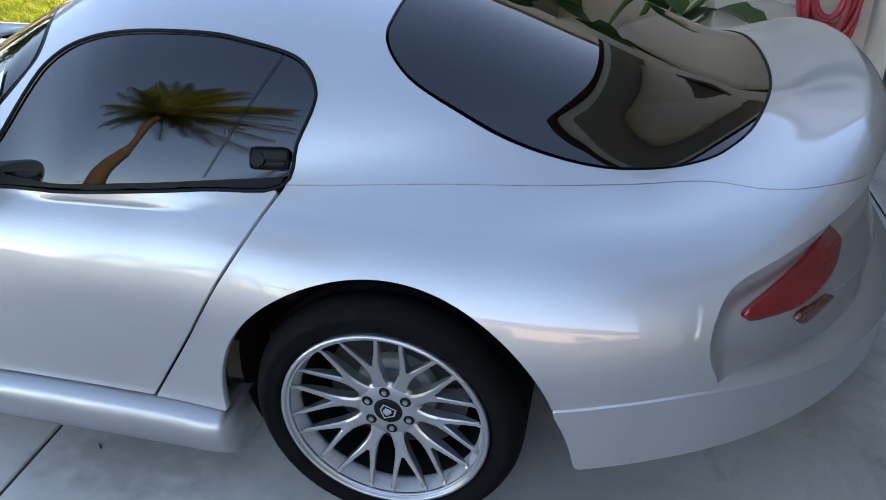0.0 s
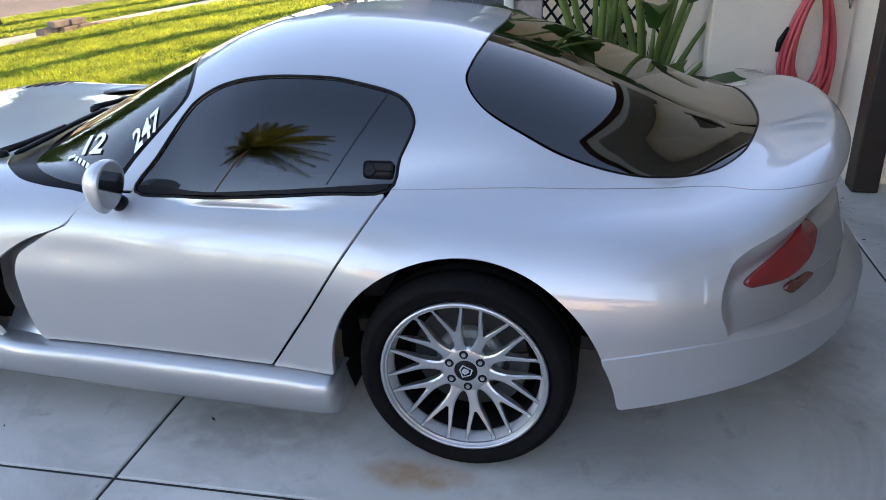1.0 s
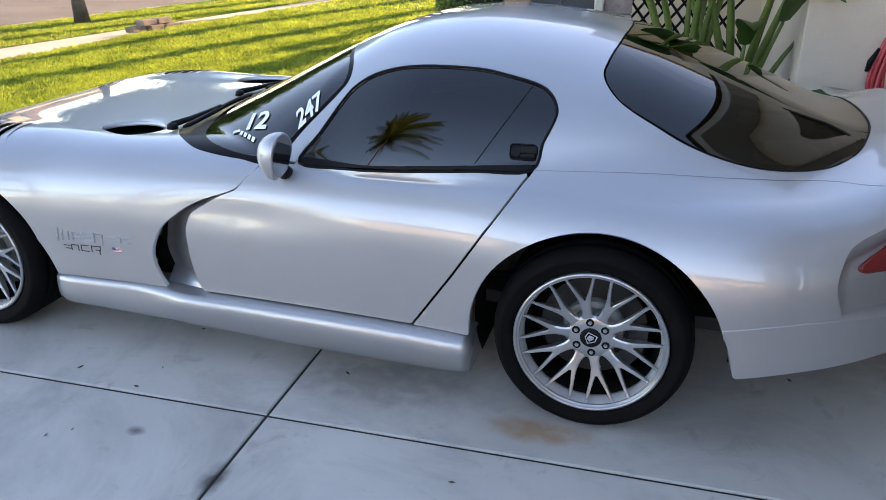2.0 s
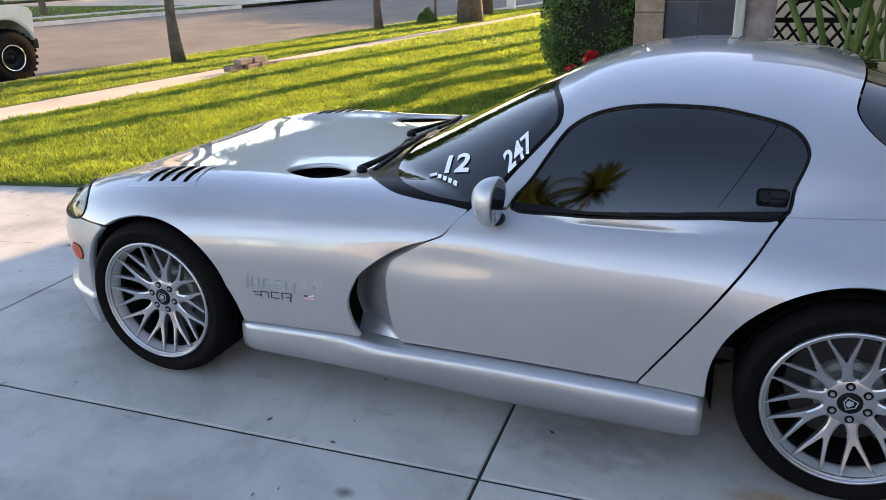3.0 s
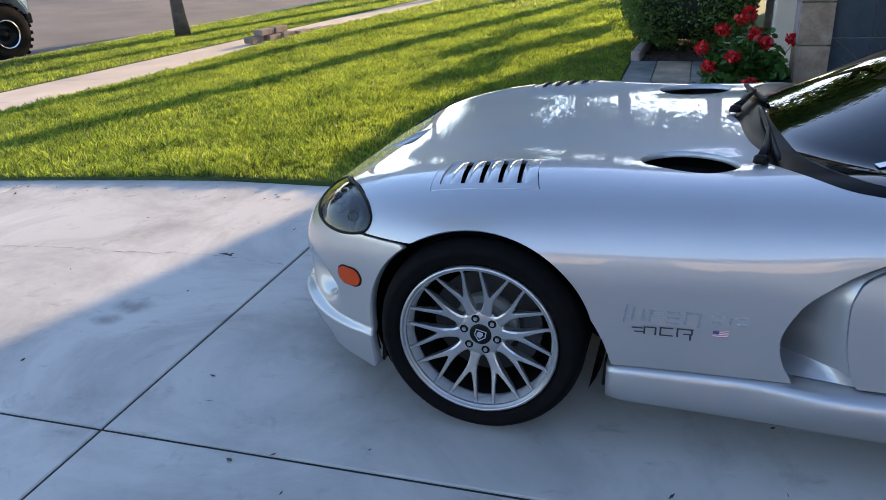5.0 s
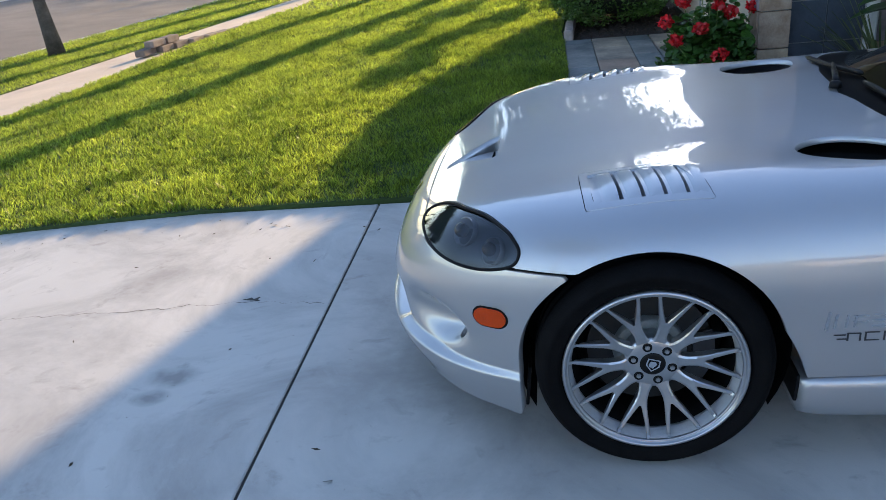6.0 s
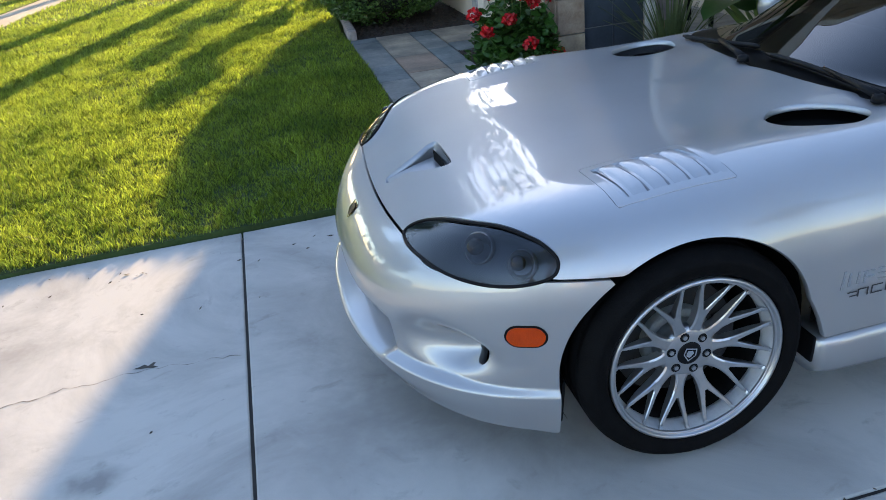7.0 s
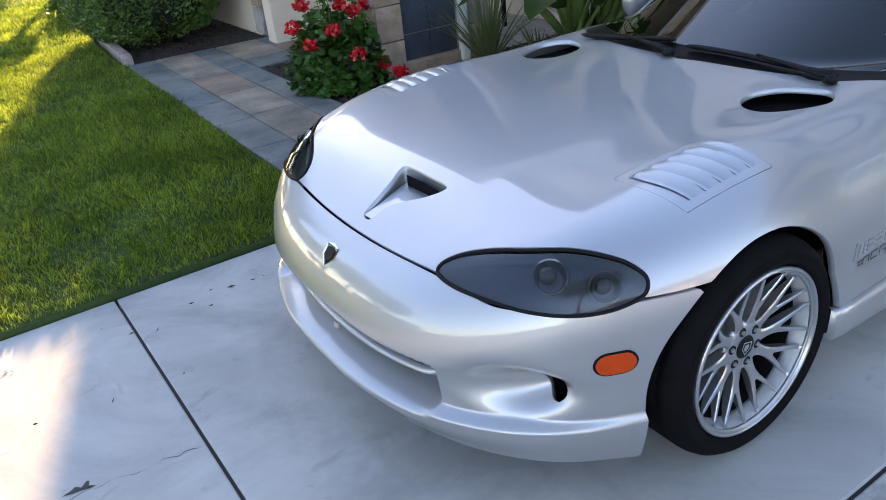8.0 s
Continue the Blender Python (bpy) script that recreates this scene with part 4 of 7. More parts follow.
def wheel(at, turn, grip, phase=0.0):
    """A wheel; phase: how far it has rolled, in degrees."""
    w = mesh_ob("wheel", *lathe([(0.238, 0.045), (0.2435, -0.040), (0.2450, -0.050), (0.2440, -0.0555), (0.2400, -0.0585), (0.2360, -0.0585), (0.2335, -0.0555), (0.2325, -0.0500), (0.2305, -0.0490), (0.2285, -0.0500), (0.2265, -0.0480), (0.2255, -0.0420), (0.238, -0.0400)], 96), RIM, car, True, "polished alloy wheel rim")
    w.matrix_basis = pose(*at, 0, 0, turn) @ pose(0, 0, 0, 0, phase, 0)
    mesh_ob("barrel", *lathe([(0.2256, -0.0425), (0.2240, -0.0360), (0.2190, -0.018), (0.2170, -0.008), (0.2168, 0.002), (0.2200, 0.004)], 96), BARREL, w, True, "pale cast inner barrel of the rim")
    # inner half of the barrel is near-black: shade inside the rim as colour
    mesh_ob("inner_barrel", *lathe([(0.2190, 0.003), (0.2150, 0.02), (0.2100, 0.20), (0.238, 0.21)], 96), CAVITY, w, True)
    half = grip
    prof = [(0.236, half + 0.01), (0.262, half + 0.018), (0.296, half + 0.012), (0.315, half - 0.006), (0.322, half - 0.03)]
    for g in range(4):
        c = half - 0.03 - (g + 0.5) * (half + half - 0.06) / 4 + 0.0
        prof += [(0.324, c + 0.010), (0.318, c + 0.006), (0.318, c - 0.006), (0.324, c - 0.010)]
    shift = half - 0.047
    prof = [(r, shift + h) for r, h in prof] + [(0.322, shift - half + 0.03), (0.314, shift - half + 0.008), (0.297, shift - half - 0.010), (0.285, shift - half - 0.014), (0.283, shift - half - 0.0125), (0.265, shift - half - 0.013), (0.252, shift - half - 0.006), (0.243, shift - half + 0.012), (0.236, shift - half + 0.02)]
    prof = [(0.236 + 0.93 * (r - 0.236), h) for r, h in prof]
    tyre = mesh_ob("tyre", *lathe(prof, 120), TYRE, w, True, "black low-profile tyre")
    cuts = []
    for k in range(40):
        a0 = 2 * math.pi * k / 40
        q = []
        for t, r, h in ((0.0, 0.3160, 0.070), (0.45, 0.3157, 0.033), (0.8, 0.3090, 0.010), (1.0, 0.2985, -0.0055)):
            for e in (-0.006, 0.006):
                a1 = a0 + 0.055 * t + e
                q.append((r * math.cos(a1), shift - half + h - 0.0006, r * math.sin(a1)))
        cuts.append((q, [(2 * i, 2 * i + 1, 2 * i + 3, 2 * i + 2) for i in range(3)]))
    mesh_ob("tread_groove", *merged(cuts), CAVITY, tyre)
    for i in range(10):
        bm = bmesh.new()

        def bar(points):
            ring_prev = None
            for r, off, wid, y, th in points:
                ring = [bm.verts.new((off + sx * wid * k, y + dy, r)) for sx, dy, k in ((-1, 0.003, 1.0), (-1, th, 0.85), (1, th, 0.85), (1, 0.003, 1.0), (0.62, 0.0, 1.0), (-0.62, 0.0, 1.0))]
                if ring_prev:
                    for k in range(6):
                        bm.faces.new((ring_prev[k], ring_prev[(k + 1) % 6], ring[(k + 1) % 6], ring[k]))
                ring_prev = ring
        bar([(0.050, 0, 0.0240, -0.007, 0.030), (0.066, 0, 0.0225, -0.0075, 0.030), (0.074, 0, 0.0182, -0.0090, 0.030), (0.082, 0, 0.0155, -0.0105, 0.030), (0.094, 0, 0.0143, -0.0125, 0.030), (0.106, 0, 0.0145, -0.0142, 0.030), (0.118, 0, 0.0152, -0.0161, 0.030), (0.130, 0, 0.0166, -0.0187, 0.030), (0.136, 0, 0.0150, -0.0198, 0.030)])
        for sgn in (-1, 1):
            bar([(0.116, sgn * 0.0064, 0.0090, -0.0157, 0.030), (0.130, sgn * 0.0090, 0.0090, -0.0189, 0.028), (0.142, sgn * 0.0130, 0.0082, -0.0216, 0.027), (0.158, sgn * 0.0195, 0.0072, -0.0256, 0.025), (0.180, sgn * 0.0283, 0.0062, -0.0312, 0.020), (0.204, sgn * 0.0372, 0.0055, -0.0375, 0.012), (0.2175, sgn * 0.0416, 0.0050, -0.0390, -0.004), (0.2225, sgn * 0.0430, 0.0062, -0.0355, -0.008)])
        bmesh.ops.rotate(bm, verts=bm.verts, cent=(0, 0, 0), matrix=Matrix.Rotation(math.radians(36 * i), 3, "Y"))
        bmesh.ops.recalc_face_normals(bm, faces=bm.faces)
        part("spoke", bm, RIM, w)
    mesh_ob("hub", *lathe([(0.0, -0.008), (0.036, -0.010), (0.050, -0.0095), (0.066, -0.0085), (0.076, -0.004), (0.080, 0.004), (0.076, 0.05), (0.0, 0.05)], 48), RIM, w, True)
    mesh_ob("centre_cap", *lathe([(0.0, -0.014), (0.028, -0.0135), (0.033, -0.012), (0.035, -0.009), (0.036, 0.0)], 40), BLACK, w, True, "black centre cap")
    cap = bmesh.new()
    loop = [(-0.017, 0.017), (0.017, 0.017), (0.019, -0.004), (0.0, -0.023), (-0.019, -0.004)]
    o = [cap.verts.new((x, -0.0155, z)) for x, z in loop]
    i_ = [cap.verts.new((x * 0.80, -0.0155, z * 0.80)) for x, z in loop]
    for k in range(5):
        cap.faces.new((o[k], i_[k], i_[(k + 1) % 5], o[(k + 1) % 5]))
    c2 = [cap.verts.new((x, -0.0155, z)) for x, z in ((-0.009, -0.008), (0.002, -0.012), (0.010, 0.002), (0.006, 0.010), (-0.008, 0.009), (-0.011, 0.0))]
    cap.faces.new(c2[::-1])
    part("cap_emblem", cap, CHROME, w)
    for k in range(6):
        ang = math.radians(60 * k)
        nut = bmesh.new()
        bmesh.ops.create_cone(nut, cap_ends=True, segments=6, radius1=0.0080, radius2=0.0066, depth=0.010, matrix=pose(0.053 * math.cos(ang), -0.0085, 0.053 * math.sin(ang), 90, 0, 0))
        # black disc on the hub, in place of the shade in a lug hole
        seat_ = mesh_ob("lug_recess", *lathe([(0.0, -0.0098), (0.0115, -0.0098), (0.0130, -0.0104), (0.0135, -0.0080)], 18), BLACK, w, True)
        seat_.location = (0.053 * math.cos(ang), 0, 0.053 * math.sin(ang))
        part("lug_nut", nut, RIM, w)
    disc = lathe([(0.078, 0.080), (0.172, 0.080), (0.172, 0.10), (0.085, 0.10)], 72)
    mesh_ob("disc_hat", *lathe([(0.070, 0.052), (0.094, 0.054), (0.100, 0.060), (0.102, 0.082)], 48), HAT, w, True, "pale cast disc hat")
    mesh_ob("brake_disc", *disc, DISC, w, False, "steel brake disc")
    cal = bmesh.new()
    arc = [math.radians(a) for a in range(-34, 35, 4)]
    rings = [[cal.verts.new((r * math.cos(a), y, r * math.sin(a))) for r, y in ((0.118, 0.066), (0.176, 0.066), (0.176, 0.115), (0.118, 0.115))] for a in arc]
    for p, q in zip(rings, rings[1:]):
        for k in range(4):
            cal.faces.new((p[k], p[(k + 1) % 4], q[(k + 1) % 4], q[k]))
    cal.faces.new(rings[0][::-1])
    cal.faces.new(rings[-1])
    bmesh.ops.recalc_face_normals(cal, faces=cal.faces)
    part("brake_caliper", cal, material("caliper_grey", (0.05, 0.05, 0.055), 0.4, 0.3, 0.2, 20, 0.2, 150) if "caliper_grey" not in bpy.data.materials else bpy.data.materials["caliper_grey"], w, "dark brake caliper")
    # added near-black disc closes the wheel, for the dark behind its spokes
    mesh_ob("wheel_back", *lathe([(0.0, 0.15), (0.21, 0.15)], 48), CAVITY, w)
    return w


wheel((-2.444, -0.862, 0.3178), 0, 0.135, 14)
wheel((0.0, -0.880, 0.3178), 0, 0.165, 24)
wheel((-2.444, 0.862, 0.3178), 180, 0.135, 12)
wheel((0.0, 0.880, 0.3178), 180, 0.165, 20)
# wheel housings, near-black and run low to stand in for shade behind the tyres
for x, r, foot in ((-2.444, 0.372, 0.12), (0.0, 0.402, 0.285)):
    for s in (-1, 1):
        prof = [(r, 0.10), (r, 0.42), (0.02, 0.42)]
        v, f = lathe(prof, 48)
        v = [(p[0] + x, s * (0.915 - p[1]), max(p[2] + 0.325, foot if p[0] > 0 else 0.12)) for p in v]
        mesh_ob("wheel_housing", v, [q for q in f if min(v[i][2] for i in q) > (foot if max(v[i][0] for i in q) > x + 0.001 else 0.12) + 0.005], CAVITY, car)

# black rubber guards beside the wheels
for s in (-1, 1):
    for x, y, z, size, tilt_ in ((-2.070, 0.83, 0.238, (0.010, 0.10, 0.08), 4), (-2.785, 0.795, 0.215, (0.010, 0.060, 0.13), 6)):
        part("splash_guard", slab(size, (x, s * y, z), (0, tilt_, 0), 0.004), BLACK, car)

# side skirts: a plain block behind the front wheel, then a rounded ledge that stands out under the door
low = knots([-2.065, -1.9, -1.62, -1.45, -1.0, -0.6, -0.40], [0.150, 0.142, 0.128, 0.122, 0.104, 0.108, 0.120])
PLAIN = ((-0.10, 1.0), (-0.012, 1.0), (0.004, 0.985), (0.012, 0.94), (0.015, 0.80), (0.016, 0.60), (0.015, 0.42), (0.010, 0.25), (0.000, 0.12), (-0.020, 0.03), (-0.050, 0.0), (-0.30, 0.0))
LEDGE = ((-0.10, 1.0), (-0.012, 1.0), (0.018, 0.985), (0.036, 0.945), (0.046, 0.87), (0.050, 0.76), (0.047, 0.62), (0.038, 0.44), (0.022, 0.24), (0.002, 0.09), (-0.028, 0.01), (-0.30, 0.0))
for s in (-1, 1):
    xs = np.linspace(-2.065, -0.395, 72)
    skin = [abs(float(on_side(x, 0.290)[1])) for x in xs]
    verts, faces = [], []
    for k, x in enumerate(xs):
        e = min(k, len(xs) - 1 - k)
        tuck = (0.014, 0.006, 0.002, 0.0)[min(e, 3)]
        w = float(ramp(x, -1.72, -1.44))
        f0 = float(low(x))
        for (d0, t0), (d1, t1) in zip(PLAIN, LEDGE):
            dy, t = d0 * (1 - w) + d1 * w, t0 * (1 - w) + t1 * w
            t = 0.5 + (t - 0.5) * (1 - 3.0 * tuck)
            verts.append((x, s * (skin[k] + dy - tuck), f0 + (0.281 - f0) * t))
    m = len(PLAIN)
    for i in range(len(xs) - 1):
        for j in range(m - 1):
            f = (i * m + j, i * m + j + 1, (i + 1) * m + j + 1, (i + 1) * m + j)
            faces.append(f if s > 0 else f[::-1])
    faces += [tuple(range(m))[:: -s], tuple(range((len(xs) - 1) * m, len(xs) * m))[::s]]
    mesh_ob("side_skirt", verts, faces, PAINT, car, True, "silver bulging side skirt")

# ---- hood vents, duct, scoops ----
def louvre_set(s):
    vent = panel("hood_vent", np.minimum(VENT - 0.0015, 0.024 - VENT), PAINT, car, "left" if s < 0 else "right", 0.012, 0.0, label="silver louvred hood vent")
    for k in range(5):
        x = -2.572 + 0.0565 * k
        bands = ([(-0.018 if k else -0.032, -0.017 if k else -0.006), (-0.010, -0.009), (0.002, -0.001), (0.013, 0.0025), (0.023, 0.0042), (0.032, 0.0048)], [(0.032, 0.0048), (0.0325, 0.0026)], [(0.0325, 0.0026), (0.004, -0.004), (-0.012, -0.0045)])
        verts, faces = [], []
        ys = np.linspace(0.590, 0.772, 15)
        for band in bands:
            m, base = len(band), len(verts)
            for y in ys:
                arch = ramp(min(y - 0.590, 0.772 - y), -0.004, 0.028)
                for dx, dz in band:
                    q = on_top(x + dx + 0.10 * (y - 0.59), y)
                    verts.append((q[0], s * q[1], q[2] + (dz * arch if dz > 0 else dz) - 0.001))
            for i in range(len(ys) - 1):
                for j in range(m - 1):
                    f = (base + i * m + j, base + i * m + j + 1, base + (i + 1) * m + j + 1, base + (i + 1) * m + j)
                    faces.append(f if s > 0 else f[::-1])
        mesh_ob("slat", verts, faces, PAINT, vent, True)
    return vent


for s in (-1, 1):
    louvre_set(s)
duct_floor = []
rows = 10
for i in range(rows):
    t = i / (rows - 1)
    x = -3.075 + 0.185 * t
    half = 0.022 + 0.098 * t**1.6
    mid = -0.025 - 0.043 * t
    for k in range(7):
        y = mid + half * (k / 3 - 1)
        z = float(on_top(x, y)[2])
        duct_floor.append((x, y, z - 0.002 - 0.05 * t**1.2))
mesh_ob("air_duct", duct_floor, [(i * 7 + k, (i + 1) * 7 + k, (i + 1) * 7 + k + 1, i * 7 + k + 1) for i in range(rows - 1) for k in range(6)], PAINT, car, True, "silver sunken hood air duct")
walls = []
for k, (x, y) in enumerate(NACA_LOOP):
    z = float(on_top(x, y)[2])
    walls += [(x, y, z - 0.012), (x + 0.0, y, z - 0.058)]
n = len(NACA_LOOP)
# upright dark sheet at the duct's end, in place of a shaded mouth
mesh_ob("duct_opening", [(-2.899 - 0.006 * abs(y + 0.07) / 0.1, y, float(on_top(-2.899, y)[2]) + dz) for y in np.linspace(-0.160, 0.022, 9) for dz in (-0.012, -0.06)], [(2 * k, 2 * k + 2, 2 * k + 3, 2 * k + 1) for k in range(8)], CAVITY, car, False, "dark sheet standing in for the shaded hood duct mouth")
mesh_ob("duct_wall", walls, [(2 * k, 2 * k + 1, 2 * ((k + 1) % n) + 1, 2 * ((k + 1) % n)) for k in range(n)], PAINT, car, True)
for s in (-1, 1):
    loop = smooth_loop([(-2.04, 0.49), (-1.96, 0.42), (-1.87, 0.41), (-1.76, 0.47), (-1.722, 0.59), (-1.82, 0.668), (-1.92, 0.645), (-2.03, 0.585)])
    z = 0.735
    # flat dark sheet below the scoop's hole, in place of its shade
    mesh_ob("scoop_inside", [(x, s * y, z) for x, y in loop], [tuple(range(len(loop)))[::s]], CAVITY, car)

# ---- grille mouth, fog lamp hollows, badge ----
def nose_x(y, z):
    return float(skin_from([-2.4, y, z], [-1.0, 0, 0])[0])


ys = np.linspace(-0.462, 0.462, 61)
bar_v = []
for y in ys:
    x = nose_x(y, 0.335) - 0.030 * float(1 - ramp(abs(y), 0.42, 0.462))
    for a in range(10):
        bar_v.append((x + 0.026 * math.cos(a * math.pi / 5), y, 0.330 + 0.012 * math.sin(a * math.pi / 5)))
mesh_ob("grille_bar", bar_v, [(i * 10 + a, (i + 1) * 10 + a, (i + 1) * 10 + (a + 1) % 10, i * 10 + (a + 1) % 10) for i in range(60) for a in range(10)], PAINT, car, True, "silver bar across the grille mouth")
# dark sheet just ahead of the skin, drawn as a shaded slot
mesh_ob("grille_opening", [(nose_x(y, z) - 0.005, y, z) for y in np.linspace(-0.448, 0.448, 61) for z in (0.338, 0.356, 0.374, 0.392)], [(4 * i + a, 4 * i + a + 4, 4 * i + a + 5, 4 * i + a + 1) for i in range(60) for a in range(3)], CAVITY, car, True, "dark sheet standing in for the shaded slot above the grille bar")
tow = slab((0.05, 0.026, 0.020), (nose_x(0.0, 0.262) + 0.085, 0.0, 0.297), (0, 14, 0), 0.006)
part("tow_hook_cover", tow, PAINT, car)
tie = bmesh.new()
box(tie, (0.03, 0.02, 0.05), (nose_x(0.06, 0.35) - 0.016, 0.06, 0.356), (0, 0, 0), 0.006)
part("bar_bracket", tie, PAINT, car)
for s in (-1, 1):
    # dark plate added behind the side air outlet to shade its inside
    mesh_ob("duct_inside", [(x, s * 0.74, z) for x, z in ((-1.72, 0.27), (-1.40, 0.27), (-1.28, 0.66), (-1.60, 0.66))], [(0, 1, 2, 3)], CAVITY, car)
    # dark disc behind the fog lamp hole, for the shade within
    mesh_ob("fog_opening", [(-2.918, s * (0.724 + 0.046 * math.cos(a)), 0.380 + 0.056 * math.sin(a)) for a in np.linspace(0, 2 * math.pi, 24, False)], [tuple(range(24))[::s]], CAVITY, car)


def stick_on(name, outline, base_x, base_y, mat, parent, lift=0.003, across=(0, 1), label=""):
    """A thin plate lying on the nose skin; outline in metres round a place on the nose, seen from ahead."""
    verts = []
    for u, w in outline:
        z = 0.541 + w
        verts.append((nose_x(base_y + u, z) - lift, base_y + u, z))
    return mesh_ob(name, verts, [tuple(range(len(outline)))[::-1]], mat, parent, False, label)


shield = [(-0.034, 0.020), (0.0, 0.025), (0.034, 0.020), (0.033, -0.006), (0.0, -0.030), (-0.033, -0.006)]
stick_on("nose_badge", shield, 0, 0.0, CHROME, car, 0.003, label="small chrome shield badge")
stick_on("badge_face", [(u * 0.66, w * 0.70) for u, w in shield], 0, 0.0, BLACK, car, 0.0045)

# ---- headlamp insides ----
for s in (-1, 1):
    for x, y, z, r in ((-2.955, 0.69, 0.652, 0.040), (-2.872, 0.785, 0.632, 0.036)):
        bowl = lathe([(0.0, 0.028), (r * 0.5, 0.022), (r * 0.85, 0.008), (r, -0.004), (r * 1.08, -0.004), (r * 1.1, 0.012)], 28)
        ob = mesh_ob("reflector", *bowl, STEEL, car, True, "chrome headlamp reflector")
        ob.matrix_basis = pose(x + 0.008, s * y, z, -28, 0, -50 if s < 0 else 230)
        ball = bmesh.new()
        bmesh.ops.create_uvsphere(ball, u_segments=16, v_segments=10, radius=r * 0.55)
        lens = part("bulb_lens", ball, LENS, car, smooth=True)
        lens.matrix_basis = pose(x, s * y, z + 0.006)

# ---- mirrors ----
for s in (-1, 1):
    bm = bmesh.new()
    bmesh.ops.create_uvsphere(bm, u_segments=36, v_segments=24, radius=1.0)
    for v in bm.verts:
        x, y, z = v.co
        v.co = ((x * 0.075 if x < 0 else min(x * 0.03, 0.013)) * (1 + 0.22 * z), y * 0.060 * (1 + 0.22 * z - 0.10 * z * z), z * 0.082)
        v.co.z += 0.10 * v.co.x
    mirror = part("door_mirror", bm, PAINT, car, "silver body-coloured door mirror", True)
    mirror.matrix_basis = pose(-1.080, s * 0.850, 0.820, s * 24, 0, s * 8) @ Matrix.Diagonal((1, 1, 1, 1))
    bm = bmesh.new()
    ring = [bm.verts.new((0.0145 + 0.1 * 0.0, 0.050 * math.cos(a), 0.068 * math.sin(a))) for a in np.linspace(0, 2 * math.pi, 28, False)]
    bm.faces.new(ring)
    bmesh.ops.solidify(bm, geom=bm.faces[:], thickness=0.004)
    part("mirror_glass", bm, CHROME, mirror, "mirror glass")
    v, f = tube([(-0.01, -s * 0.030, -0.03), (-0.01, -s * 0.060, -0.040), (-0.01, -s * 0.085, -0.052)], [0.022, 0.024, 0.030], 12)
    mesh_ob("mirror_stem", v, f, BLACK, mirror, True, "black mirror stem")

# ---- door locks, quarter window line, wipers ----
for s in (-1, 1):
    c = on_side(-0.268, 0.873)
    nrm = normal_at(c[None])[0]
    up = Vector((0, s * nrm[1] * -1 * -1, nrm[2])).normalized()
    face = (Vector((nrm[0], nrm[1] * (1 if s < 0 else -1), nrm[2]))).to_track_quat("Z", "Y").to_matrix().to_4x4()
    at = Matrix.Translation((c[0], c[1] if s < 0 else -c[1], c[2])) @ face
    bm = slab((0.085, 0.05, 0.012), (0, 0, 0.002), bevel=0.012)
    base = part("door_release", bm, BLACK, car, "black push-button door release", True)
    base.matrix_basis = at
    btn = bmesh.new()
    bmesh.ops.create_cone(btn, cap_ends=True, segments=24, radius1=0.017, radius2=0.015, depth=0.012, matrix=pose(-0.022, -0.004, 0.010))
    part("lock", btn, BLACK, base, "round steel lock")
    lip = slab((0.055, 0.026, 0.016), (0.018, 0.006, 0.008), (8, 0, 0), 0.006)
    part("release_lever", lip, BLACK, base)


def wiper(pivot, path, reach):
    """A wiper: pivot block, flat arm running along the screen's foot, rubber blade."""
    p = Vector((*pivot, float(on_top(*pivot)[2]) + 0.006))
    w = mesh_ob("wiper", *merged([tube([p, p + Vector((0, 0, 0.018)), p + Vector((0, 0, 0.024))], [0.022, 0.019, 0.010], 14)]), BLACK, car, True, "black windscreen wiper")
    arm = [p + Vector((0, 0, 0.016))] + [Vector((x, y, float(on_top(x, y)[2]) + 0.022)) for x, y in path]
    mesh_ob("arm", *tube(arm, [0.013, 0.011] + [0.009] * (len(arm) - 3) + [0.006], 8), BLACK, w, True)
    blade = []
    for k in range(17):
        t = k / 16
        x, y = path[-1][0] + reach[0] * (t - 0.5), path[-1][1] + reach[1] * (t - 0.5)
        blade.append((x, y, float(on_top(x, y)[2]) + 0.012))
    mesh_ob("blade", *tube(blade, [0.005] + [0.010] * 15 + [0.005], 8), BLACK, w, True)


wiper((-1.690, -0.555), [(-1.672, -0.46), (-1.660, -0.36), (-1.652, -0.26)], (0.02, -0.58))
wiper((-1.742, 0.05), [(-1.715, 0.14), (-1.690, 0.24), (-1.662, 0.34)], (0.05, -0.46))

# fixed quarter glass: its upright division
for s in (-1, 1):
    line = [on_side(x, z) + np.array([0, -0.0005, 0]) for x, z in zip(np.linspace(-0.418, -0.270, 14), np.linspace(0.832, 1.058, 14))]
    mesh_ob("quarter_glass_bar", *tube([(p[0], p[1] * -s, p[2]) for p in line], [0.0009] * 14, 5), SEAL, car, True)

